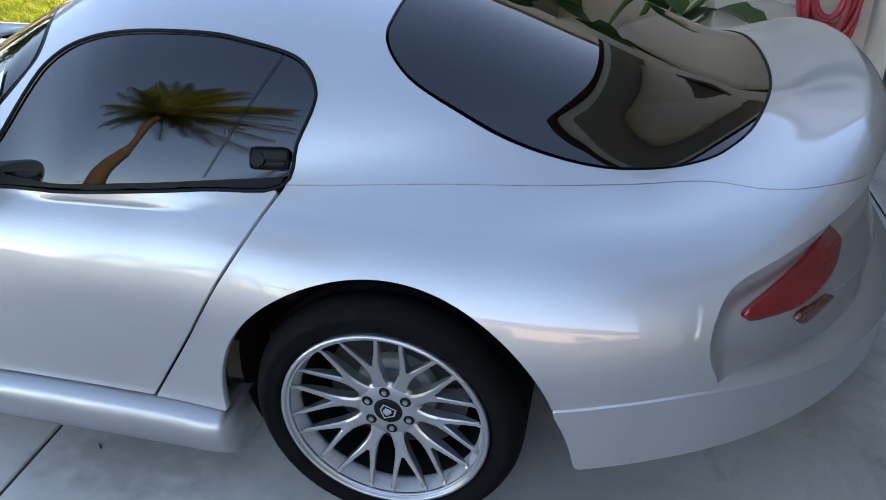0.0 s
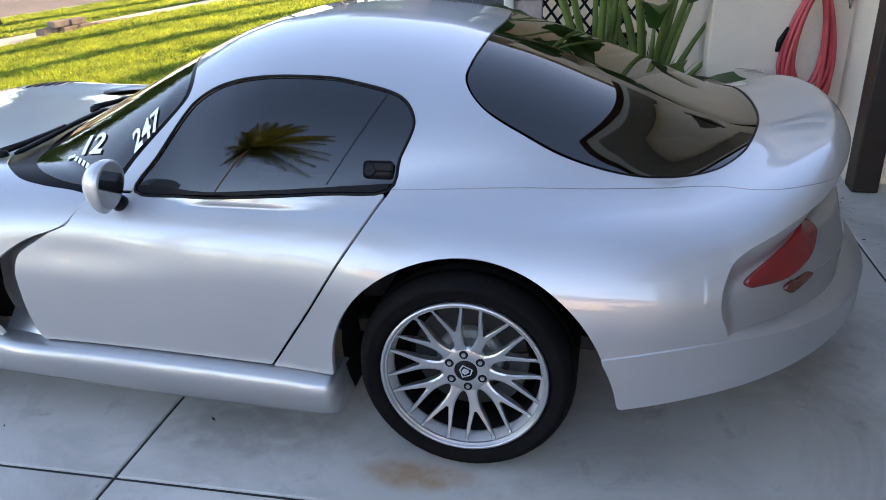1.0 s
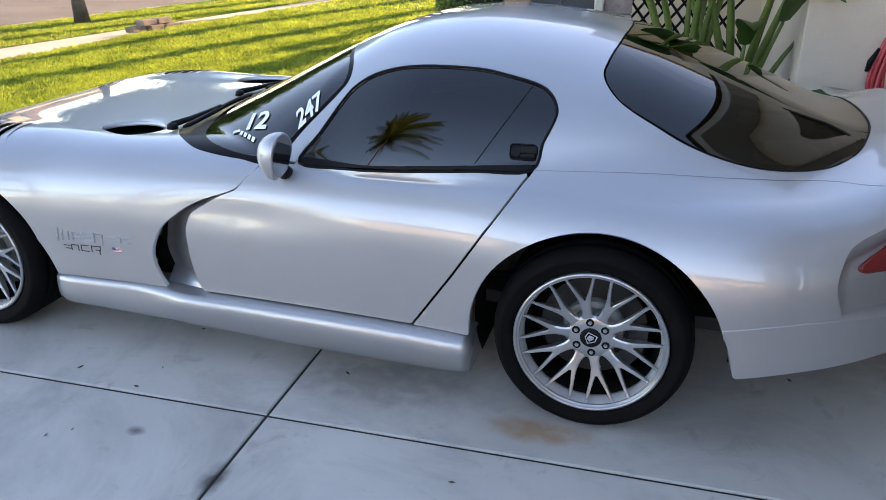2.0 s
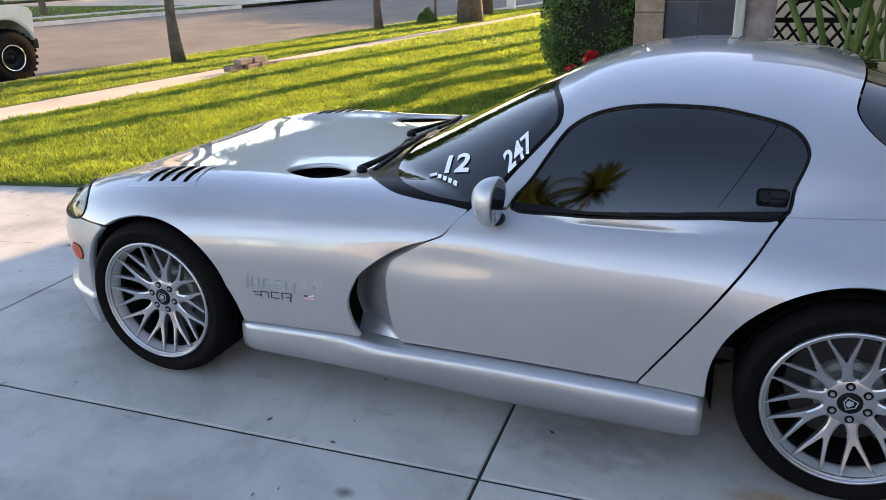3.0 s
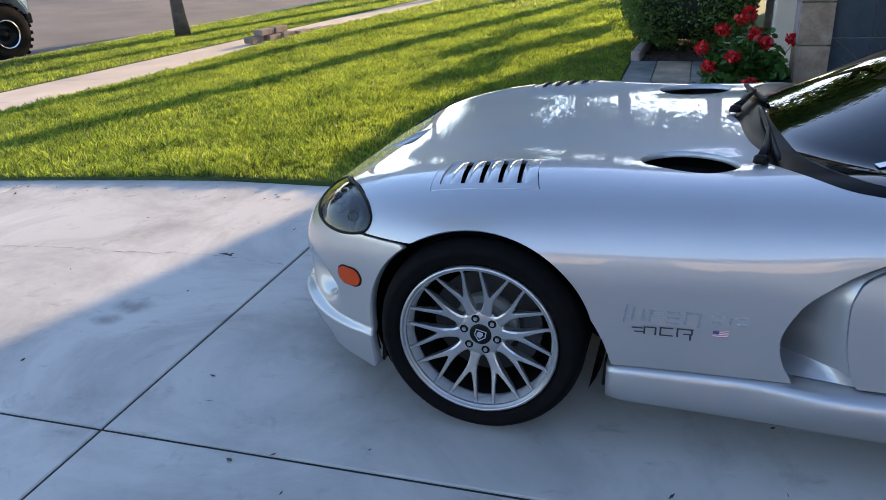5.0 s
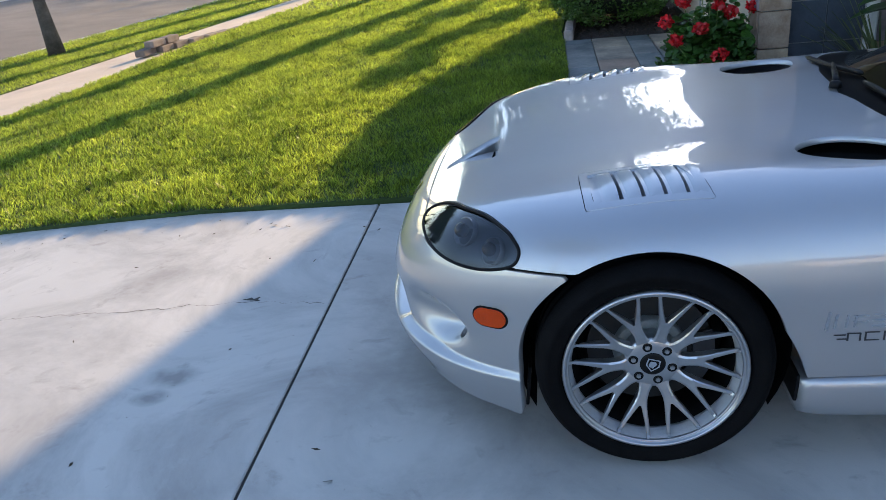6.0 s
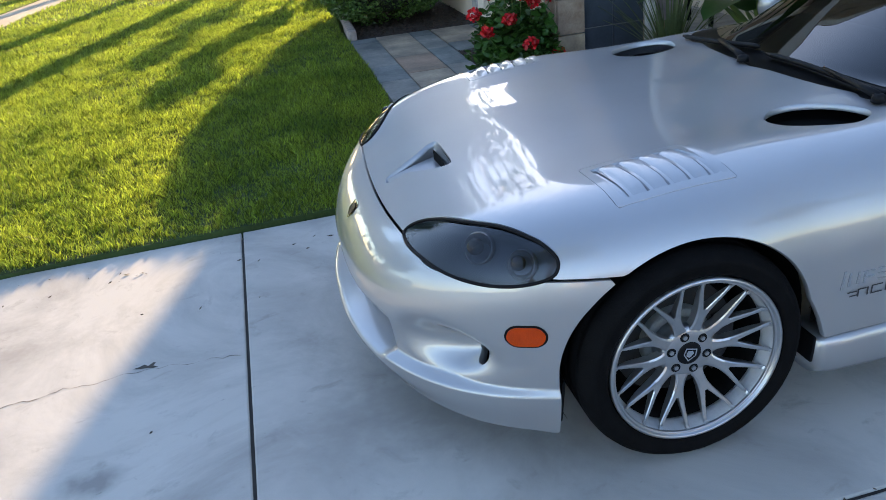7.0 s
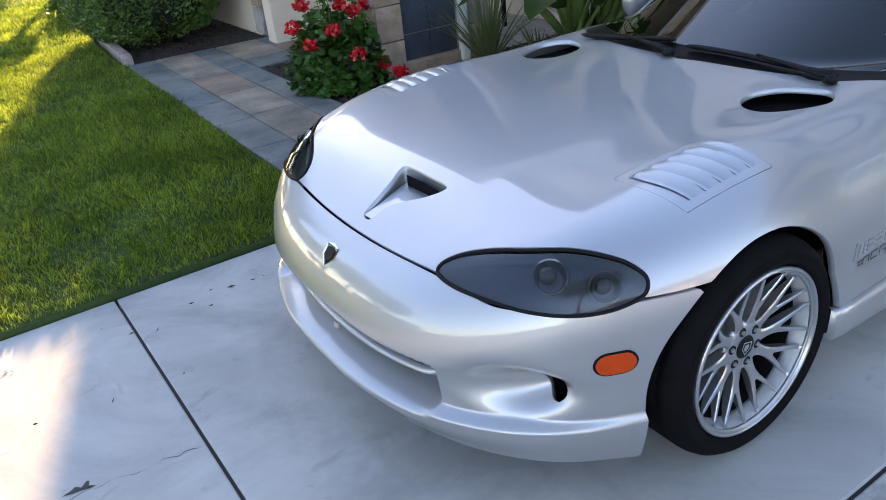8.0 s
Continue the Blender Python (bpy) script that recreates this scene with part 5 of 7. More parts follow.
# ---- stickers ----
def stickers(text, start, end, up, parent, name, size=1.0):
    """Figures laid on the windscreen: from start to end along their foot, up towards up; places in x and y."""
    cu = bpy.data.curves.new(name, "FONT")
    cu.body, cu.size, cu.offset, cu.shear = text, 1.0, 0.030, 0.3
    tmp = new(name, cu)
    dg = bpy.context.evaluated_depsgraph_get()
    me = bpy.data.meshes.new_from_object(tmp.evaluated_get(dg))
    bpy.data.objects.remove(tmp)
    bm = bmesh.new()
    bm.from_mesh(me)
    bmesh.ops.triangulate(bm, faces=bm.faces[:])
    for _ in range(2):
        bmesh.ops.subdivide_edges(bm, edges=[e for e in bm.edges if e.calc_length() > 0.12], cuts=1, use_grid_fill=False)
        bmesh.ops.triangulate(bm, faces=bm.faces[:])
    lo = min(v.co.x for v in bm.verts), min(v.co.y for v in bm.verts)
    hi = max(v.co.x for v in bm.verts), max(v.co.y for v in bm.verts)
    s, e, u = (np.array(q, float) for q in (start, end, up))
    for v in bm.verts:
        a, b = (v.co.x - lo[0]) / (hi[0] - lo[0]), (v.co.y - lo[1]) / (hi[1] - lo[1])
        x, y = s + (e - s) * a + (u - s) * b
        p = on_top(x, y)
        q = p + normal_at(p[None])[0] * 0.0025
        v.co = q
    me2 = bpy.data.meshes.new(name)
    bm.to_mesh(me2)
    bm.free()
    me2.materials.append(WHITE)
    ob = new(name, me2)
    ob.parent = parent
    return tagged(ob, "white race number sticker")


screen = bpy.data.objects["windscreen"]
stickers("247", (-1.078, -0.690), (-0.992, -0.626), (-1.130, -0.630), screen, "number_sticker", 0.0)
stickers("12", (-1.340, -0.600), (-1.222, -0.645), (-1.378, -0.508), screen, "number_sticker")


def skin_strip(corners, mat, parent, name, side=False, lift=0.0022):
    """A small flat mark on the skin, its corners given in x, y (seen from above) or x, z (seen from the side)."""
    verts = []
    for u, w in corners:
        p = on_side(u, w) if side else on_top(u, w)
        verts.append(p + normal_at(p[None])[0] * lift)
    return mesh_ob(name, verts, [tuple(range(len(corners)))], mat, parent)


skin_strip([(-1.405, -0.580), (-1.396, -0.602), (-1.368, -0.598), (-1.374, -0.582)], WHITE, screen, "sticker_mark")
for k in range(4):
    x0, y0 = -1.365 + 0.026 * k, -0.593 - 0.018 * k
    skin_strip([(x0, y0), (x0 + 0.004, y0 - 0.022), (x0 + 0.021, y0 - 0.034), (x0 + 0.018, y0 - 0.012)], WHITE, screen, "sticker_mark")
hood_ob = bpy.data.objects["hood"]
LETTER = material("raised_emblem", (0.50, 0.51, 0.53), 0.2, 0.9, 0.03, 30, 0, 200, 1.0)
INK = material("ink_decal", (0.03, 0.03, 0.035), 0.4, 0, 0.1, 30, 0, 100)
PINK = material("flag_red", (0.45, 0.16, 0.18), 0.4, 0, 0.1, 40, 0, 100)
NAVY = material("flag_blue", (0.06, 0.07, 0.20), 0.4, 0, 0.1, 40, 0, 100)
for x0, w, h, z0 in ((-2.025, 0.012, 0.055, 0.424), (-2.004, 0.012, 0.040, 0.430), (-1.976, 0.010, 0.036, 0.432), (-1.955, 0.036, 0.008, 0.462), (-1.955, 0.036, 0.007, 0.446), (-1.955, 0.008, 0.034, 0.432), (-1.908, 0.036, 0.007, 0.464), (-1.908, 0.036, 0.007, 0.448),
                     (-1.908, 0.036, 0.007, 0.432), (-1.862, 0.038, 0.008, 0.466), (-1.862, 0.008, 0.038, 0.432), (-1.828, 0.008, 0.045, 0.424), (-1.790, 0.026, 0.006, 0.463), (-1.790, 0.026, 0.006, 0.445), (-1.757, 0.026, 0.006, 0.463), (-1.746, 0.007, 0.022, 0.443), (-1.724, 0.026, 0.006, 0.463), (-1.724, 0.026, 0.006, 0.445)):
    bm = bmesh.new()
    w, h = (w * 0.55, h) if h > w else (w, h * 0.5)
    quad = [(x0, z0), (x0 + w, z0), (x0 + w + 0.2 * h - 0.004, z0 + h), (x0 + 0.2 * h - 0.004, z0 + h)]
    lo = [on_side(*q) for q in quad]
    a = [bm.verts.new(p + np.array([0, -0.0022, 0])) for p in lo]
    b = [bm.verts.new(p + np.array([0, 0.002, 0])) for p in lo]
    bm.faces.new(a)
    for k in range(4):
        bm.faces.new((a[k], b[k], b[(k + 1) % 4], a[(k + 1) % 4]))
    part("emblem_bar", bm, LETTER, hood_ob)
for x0, w, h, z0 in ((-2.0, 0.030, 0.004, 0.408), (-1.992, 0.024, 0.004, 0.396), (-1.968, 0.005, 0.022, 0.392), (-1.968, 0.034, 0.004, 0.412), (-1.938, 0.005, 0.024, 0.391), (-1.925, 0.036, 0.004, 0.414), (-1.925, 0.005, 0.024, 0.392), (-1.925, 0.036, 0.004, 0.391),
                     (-1.880, 0.044, 0.004, 0.415), (-1.880, 0.005, 0.026, 0.391), (-1.842, 0.005, 0.014, 0.403), (-1.862, 0.024, 0.004, 0.400), (-1.846, 0.006, 0.020, 0.384)):
    skin_strip([(x0, z0), (x0 + w, z0), (x0 + w, z0 + h), (x0, z0 + h)], INK, hood_ob, "decal_bar", True, 0.0015)
flag = skin_strip([(-1.786, 0.402), (-1.746, 0.404), (-1.746, 0.424), (-1.786, 0.421)], WHITE, hood_ob, "flag_sticker", True, 0.0015)
for k in range(4):
    z = 0.4025 + 0.0055 * k
    skin_strip([(-1.786, z), (-1.746, z + 0.001), (-1.746, z + 0.0038), (-1.786, z + 0.0026)], PINK, flag, "stripe", True, 0.0024)
skin_strip([(-1.786, 0.412), (-1.770, 0.412), (-1.770, 0.4225), (-1.786, 0.4215)], NAVY, flag, "canton", True, 0.003)

# ---- cabin ----
cab_floor = slab((2.6, 1.30, 0.05), (-0.55, 0, 0.30), bevel=0.01)
part("cabin_floor", cab_floor, INTERIOR, car)
dash = bmesh.new()
box(dash, (0.40, 1.30, 0.20), (-1.30, 0, 0.70), (0, -14, 0), 0.05)
box(dash, (0.16, 0.42, 0.10), (-1.16, -0.37, 0.80), (0, -10, 0), 0.04)
part("dashboard", dash, INTERIOR, car, "black dashboard", True)
v, f = tube([(0.17 * math.cos(a), 0.17 * math.sin(a), 0) for a in np.linspace(0, 2 * math.pi, 33)], [0.014] * 33, 8)
wheel_ob = mesh_ob("steering_wheel", v, f, INTERIOR, car, True, "black steering wheel")
wheel_ob.matrix_basis = pose(-0.98, -0.37, 0.78, 0, -68, 0)
mesh_ob("wheel_spoke", *tube([(-0.17, 0, 0), (0, 0, -0.02), (0.17, 0, 0)], [0.014, 0.03, 0.014], 8), INTERIOR, wheel_ob, True)
for s in (-1, 1):
    seat = bmesh.new()
    box(seat, (0.50, 0.48, 0.16), (-0.55, s * 0.36, 0.42), (0, -8, 0), 0.05)
    box(seat, (0.16, 0.48, 0.58), (-0.24, s * 0.36, 0.68), (0, 18, 0), 0.06)
    box(seat, (0.11, 0.26, 0.20), (-0.12, s * 0.36, 0.96), (0, 14, 0), 0.045)
    part("seat", seat, INTERIOR, car, "black bucket seat", True)
shelf = bmesh.new()
box(shelf, (0.80, 1.05, 0.06), (0.42, 0, 0.70), (0, 3, 0), 0.02)
box(shelf, (0.06, 1.10, 0.45), (0.0, 0, 0.62), (0, 12, 0), 0.02)
part("luggage_shelf", shelf, INTERIOR, car, "black luggage shelf", True)
TEAL = material("teal_plastic", (0.10, 0.22, 0.24), 0.35, 0, 0.2, 12, 0.1, 80)
bottle = mesh_ob("bottle", *merged([lathe([(0.0, 0.0), (0.045, 0.0), (0.048, 0.02), (0.048, 0.15), (0.03, 0.19), (0.016, 0.20), (0.016, 0.235), (0.0, 0.235)], 24, "z")]), TEAL, None, True)
bottle.matrix_basis = pose(0.50, -0.12, 0.755, 0, 90, 20)
tagged(bottle, "teal plastic bottle lying under the hatch glass", "bottle")

# ---- leaves and stems ----
HEDGE_LEAF = leaf_material("hedge_leaf", (0.085, 0.165, 0.032), 0.3)
TREE_LEAF = leaf_material("street_tree_leaf", (0.09, 0.16, 0.03), 0.4)
PALM_LEAF = leaf_material("palm_leaf", (0.20, 0.23, 0.06), 0.3)
BROAD_LEAF = leaf_material("broad_leaf", (0.045, 0.10, 0.025), 0.35, 0.2, rough=0.3)
STALK = leaf_material("stalk", (0.13, 0.19, 0.045), 0.15, 0.3)
STRAP_LEAF = leaf_material("strap_leaf", (0.13, 0.17, 0.07), 0.3, 0.3)
PETAL = leaf_material("red_petal", (0.62, 0.012, 0.018), 0.25, 0.3)


def leaf_cloud(centres, size, seed, shape=((-0.5, 0), (-0.25, 0.28), (0.25, 0.28), (0.5, 0), (0.25, -0.28), (-0.25, -0.28)), up=0.35):
    """Many small leaves at the given places, each turned its own way."""
    rng = np.random.default_rng(seed)
    c = np.asarray(centres, float)
    n = len(c)
    a = rng.normal(size=(n, 3))
    nrm = rng.normal(size=(n, 3)) + np.array([0, 0, up * 2])
    nrm /= np.linalg.norm(nrm, axis=1, keepdims=True)
    u = np.cross(nrm, a)
    u /= np.linalg.norm(u, axis=1, keepdims=True)
    v = np.cross(nrm, u)
    s = size * rng.uniform(0.6, 1.3, (n, 1))
    k = len(shape)
    verts = np.stack([c + u * s * p + v * s * q - nrm * s * 0.12 * abs(p) for p, q in shape], 1).reshape(-1, 3)
    return verts, k


def soft_mesh(name, verts, k, mat, parent=None, label=""):
    me = bpy.data.meshes.new(name)
    n = len(verts) // k
    me.vertices.add(len(verts))
    me.vertices.foreach_set("co", np.asarray(verts, np.float32).ravel())
    me.loops.add(k * n)
    me.polygons.add(n)
    me.loops.foreach_set("vertex_index", np.arange(k * n, dtype=np.int32))
    me.polygons.foreach_set("loop_start", np.arange(0, k * n, k, dtype=np.int32))
    me.update()
    me.materials.append(mat)
    ob = new(name, me)
    if parent:
        ob.parent = parent
    if label:
        tagged(ob, label)
    return ob


# ---- house: plain stucco blocks in two storeys, with eaves and a tiled roof ----
ROOF_TILE = material("roof_tile", (0.22, 0.13, 0.09), 0.85, 0, 0.3, 5, 0.5, 40)
TRIM_WHITE = material("trim_paint", (0.62, 0.60, 0.56), 0.6, 0, 0.06, 8, 0.1, 80)
for name, centre, size, lab in (
    ("wall_porch_back", (0.35, 5.6, 1.4), (3.1, 0.2, 2.8), "beige stucco wall at the back of the porch"),
    ("wall_entry", (-0.75, 6.95, 1.4), (0.75, 1.7, 2.8), "beige stucco entry wall behind the hedge"),
    ("wall_hose", (1.36, 2.50, 1.4), (0.84, 0.24, 2.8), "beige stucco wall with a hose hanger"),
    ("wall_hose_return", (1.06, 4.05, 1.4), (0.2, 2.9, 2.8), "beige stucco wall beside the porch"),
    ("wall_garage_pier", (1.86, 2.18, 1.4), (0.24, 0.50, 2.8), "beige stucco pier beside the garage door"),
    ("wall_garage_head", (1.86, -0.6, 2.62), (0.24, 5.05, 0.56), "beige stucco wall over the garage door"),
    ("wall_garage_end", (1.86, -3.6, 1.4), (0.24, 0.95, 2.8), "beige stucco pier beside the garage door"),
    ("wall_upper", (5.5, 8.0, 3.85), (10.2, 7.0, 2.1), "beige stucco upper storey"),
    ("wall_back", (4.025, 10.85, 1.4), (9.35, 2.3, 2.8), "beige stucco ground storey wall"),
    # out of view: its left corner is placed to cast the house's shadow edge
    ("wall_rear", (4.30, 12.75, 2.28), (9.00, 1.5, 4.56), "unseen beige stucco block added to cast the house shadow"),
    ("wall_upper_garage", (5.2, 0.2, 3.4), (6.4, 7.0, 1.2), "beige stucco gable wall over the garage"),
):
    tagged(part(name, slab(size, centre, bevel=0.012), STUCCO), lab, "wall", kind="structure")
for name, centre, size, turn_ in (("eaves_porch", (0.2, 4.35, 2.86), (3.7, 3.3, 0.14), (0, 0, 0)), ("eaves_garage", (4.9, -0.3, 2.98), (6.9, 8.4, 0.14), (0, 0, 0)), ("eaves_upper", (5.5, 8.0, 4.96), (10.9, 7.7, 0.12), (0, 0, 0))):
    tagged(part(name, slab(size, centre, turn_, 0.02), TRIM_WHITE), "pale painted eaves under the roof", "eaves", kind="structure")
for name, x0, x1, y0, y1, z, h, hip in (("roof_upper", 0.05, 10.95, 4.15, 11.85, 5.02, 1.2, 2.5), ("roof_porch", -1.65, 2.05, 2.7, 6.0, 2.93, 0.6, 1.5), ("roof_garage", 1.4, 8.4, -4.6, 4.0, 3.05, 1.5, 2.5)):
    ym = (y0 + y1) / 2
    v = [(x0, y0, z), (x1, y0, z), (x1, y1, z), (x0, y1, z), (x0 + hip, ym, z + h), (x1 - hip, ym, z + h)]
    tagged(mesh_ob(name, v, [(0, 1, 5, 4), (2, 3, 4, 5), (1, 2, 5), (3, 0, 4), (3, 2, 1, 0)], ROOF_TILE), "brown tiled hip roof", "roof", kind="structure")
# garage door in its dark frame
CREAM = material("cream_door_paint", (0.22, 0.19, 0.16), 0.55, 0, 0.08, 5, 0.1, 90)
gdoor = part("garage_door", slab((0.06, 4.75, 2.34), (1.98, -0.62, 1.17), bevel=0.01), CREAM)
tagged(gdoor, "cream panelled garage door, closed", "garage door", kind="structure")
for k in range(4):
    for j in range(6):
        part("panel", slab((0.03, 0.68, 0.48), (1.945, -2.60 + 0.79 * j, 0.32 + 0.575 * k), bevel=0.012), CREAM, gdoor)
tagged(part("garage_door_frame", slab((0.14, 0.16, 2.4), (1.80, 1.84, 1.2), bevel=0.012), BROWN), "dark brown timber garage door post", "door frame", kind="structure")
tagged(part("garage_door_frame", slab((0.14, 0.16, 2.4), (1.80, -3.06, 1.2), bevel=0.012), BROWN), "dark brown timber garage door post", "door frame", kind="structure")

# stone-clad piers and slate-tiled panels of the entry
STONES = [material("stone_%s" % n, c, 0.8, 0, 0.22, 9, 0.5, 60, second=d) for n, c, d in (("tan", (0.36, 0.27, 0.19), (0.48, 0.36, 0.24)), ("plum", (0.26, 0.20, 0.21), (0.40, 0.33, 0.32)), ("grey", (0.36, 0.35, 0.34), (0.50, 0.47, 0.43)), ("rust", (0.30, 0.19, 0.12), (0.40, 0.30, 0.22)))]
SLATE_DARK = material("slate_tile", (0.038, 0.046, 0.060), 0.45, 0, 0.25, 7, 0.25, 60, random_tint=0.15)
GROUT = material("grout", (0.22, 0.22, 0.22), 0.9, 0, 0.1, 20, 0.2, 90)


def stone_pier(x0, x1, y0, y1, height, seed):
    rng = random.Random(seed)
    core = part("stone_pier", slab((x1 - x0 - 0.03, y1 - y0 - 0.03, height), ((x0 + x1) / 2, (y0 + y1) / 2, height / 2)), GROUT)
    tagged(core, "house pier clad in mottled tan and plum stone", "pier", kind="structure")
    z = 0.02
    while z < height:
        h = rng.choice((0.27, 0.30, 0.33))
        part("stone", slab((x1 - x0 + 0.01, 0.03, h - 0.008), ((x0 + x1) / 2, y0 + 0.004, z + h / 2), bevel=0.005), rng.choice(STONES), core)
        part("stone", slab((0.03, y1 - y0 - 0.02, h - 0.008), (x0 + 0.002, (y0 + y1) / 2 + 0.012, z + h / 2), bevel=0.005), rng.choice(STONES), core)
        z += h
    return core


def tile_panel(x0, x1, y, height, seed):
    core = part("tiled_wall", slab((x1 - x0, 0.10, height), ((x0 + x1) / 2, y + 0.055, height / 2)), GROUT)
    tagged(core, "house wall faced with dark blue-grey slate tiles", "wall", kind="structure")
    n = max(1, round((x1 - x0) / 0.275))
    w = (x1 - x0) / n
    for i in range(n):
        for k in range(int(height / 0.30)):
            part("tile", slab((w - 0.008, 0.02, 0.292), (x0 + (i + 0.5) * w, y + 0.002, 0.16 + 0.30 * k), bevel=0.003), SLATE_DARK, core)
    return core


stone_pier(-1.20, -0.99, 3.34, 3.62, 2.8, 1)
tile_panel(-0.99, -0.47, 3.38, 2.8, 1)
stone_pier(-0.40, -0.19, 3.34, 3.62, 2.8, 2)
stone_pier(-1.12, -0.93, 5.98, 6.2, 2.8, 3)
tile_panel(-0.93, -0.40, 6.02, 2.8, 2)
part("base_course", slab((1.05, 0.34, 0.12), (-0.70, 3.50, 0.05), bevel=0.02), STONES[3])
tagged(bpy.data.objects["base_course"], "rough rust-coloured stone base course", "base", kind="structure")
pipe = part("downspout", slab((0.075, 0.06, 2.8), (-0.437, 3.325, 1.42), bevel=0.012), TRIM_WHITE)
tagged(pipe, "cream ribbed metal downspout between stone and tiles", "downspout", kind="structure")
for dx in (-0.02, 0.0, 0.02):
    part("rib", slab((0.006, 0.006, 2.8), (-0.437 + dx, 3.293, 1.42)), TRIM_WHITE, pipe)

# slate walk: bordered columns of flagstones
FLAGS = [material("flag_%s" % n, c, 0.6, 0, 0.3, 3.2, 0.35, 40, second=d, random_tint=0.18) for n, c, d in (("blue", (0.115, 0.136, 0.142), (0.225, 0.235, 0.225)), ("grey", (0.165, 0.175, 0.170), (0.30, 0.28, 0.25)), ("tan", (0.22, 0.19, 0.155), (0.42, 0.33, 0.24)), ("rust", (0.22, 0.17, 0.13), (0.36, 0.24, 0.17)))]
walkway = mesh_ob("walkway", [(-2.57, 1.36, -0.012), (-1.70, 1.36, -0.012), (-1.70, 4.70, -0.012), (0.9, 4.70, -0.012), (0.9, 5.5, -0.012), (-1.1, 5.95, -0.012), (-2.57, 5.95, -0.012)], [tuple(range(7))], GROUT)
tagged(walkway, "slate flagstone garden walk in blue-grey and tan", "walkway", kind="structure")


def flag(x0, x1, y0, y1, mat):
    part("flagstone", slab((x1 - x0 - 0.008, y1 - y0 - 0.008, 0.04), ((x0 + x1) / 2, (y0 + y1) / 2, -0.008 + random.uniform(-0.001, 0.002)), (random.uniform(-0.2, 0.2), random.uniform(-0.2, 0.2), 0), 0.006), mat, walkway)


for x0, x1, step, mats in ((-2.57, -2.29, 0.62, (0, 0, 1)), (-2.29, -1.93, 0.66, (2, 3, 2)), (-1.93, -1.70, 0.7, (0, 1))):
    y, k = 1.37, 0
    while y < 5.9:
        y2 = min(y + step + random.uniform(-0.06, 0.06), 5.94)
        if 5.94 - y2 < 0.2:
            y2 = 5.94
        flag(x0, x1, y, y2, FLAGS[mats[k % len(mats)] if random.random() < 0.8 else 1])
        y, k = y2, k + 1
for i in range(6):
    for y0, y1, mats in ((4.71, 5.12, (0, 1)), (5.12, 5.48, (2, 3)), (5.48, 5.93, (2, 0, 3))):
        x0 = -1.69 + 0.43 * i
        if not (y1 > 5.5 and x0 > -1.2):
            flag(x0, x0 + 0.43, y0, y1, FLAGS[mats[i % len(mats)]])
porch = part("porch_floor", slab((1.3, 2.1, 0.04), (0.35, 4.45, -0.012)), STONES[2])
tagged(porch, "grey stone porch floor", "floor", kind="structure")


def bed(outline, seed):
    rng = np.random.default_rng(seed)
    bm = bmesh.new()
    bm.faces.new([bm.verts.new((x, y, 0.0)) for x, y in outline])
    tagged(part("planting_bed", bm, MULCH), "dark bark mulch planting bed", "planting bed", kind="structure")
    pts = np.array(outline)
    lo, hi = pts.min(0), pts.max(0)
    xy = rng.uniform(lo, hi, (int((hi - lo).prod() * 900), 2))
    keep = np.zeros(len(xy), bool)
    for (x0, y0), (x1, y1) in zip(pts, np.roll(pts, -1, 0)):
        keep ^= ((y0 > xy[:, 1]) != (y1 > xy[:, 1])) & (xy[:, 0] < (x1 - x0) * (xy[:, 1] - y0) / (y1 - y0 + 1e-9) + x0)
    xy = xy[keep]
    v, k = leaf_cloud(np.c_[xy, rng.uniform(0.002, 0.02, len(xy))], 0.035, seed, ((-0.5, -0.12), (-0.5, 0.12), (0.5, 0.15), (0.5, -0.12)), 1.2)
    tagged(soft_mesh("bark_chips", v, k, CHIP), "loose brown bark chips", "mulch", kind="stuff")


CHIP = material("bark_chip", (0.06, 0.038, 0.027), 0.9, 0, 0.3, 20, 0.3, 80, random_tint=0.5, island=True)
bed([(-1.69, 1.38), (0.93, 1.46), (0.93, 3.4), (-0.99, 3.4), (-0.99, 4.69), (-1.69, 4.69)], 5)
bed([(-2.50, 5.97), (-1.13, 5.97), (-1.13, 10.5), (-2.2, 10.5)], 6)

# scalloped stone edging along the hedge's bed
EDGING = material("edging_stone", (0.30, 0.24, 0.21), 0.85, 0, 0.2, 10, 0.4, 60, random_tint=0.15)
stone = slab((0.10, 0.115, 0.13), (0, 0, 0.045), bevel=0.03)
first = part("edging_stone", stone, EDGING)
tagged(first, "scalloped pinkish concrete edging stone beside the lawn", "edging stone", "stones edging the hedge bed")
first.matrix_basis = pose(-2.53, 6.0, 0, 0, 0, 3)
for k in range(1, 40):
    copy_thing(first, pose(-2.53 + 0.007 * k + 0.004 * math.sin(k), 6.0 + 0.122 * k, 0, random.uniform(-4, 4), random.uniform(-4, 4), -4 + random.uniform(-6, 6)))

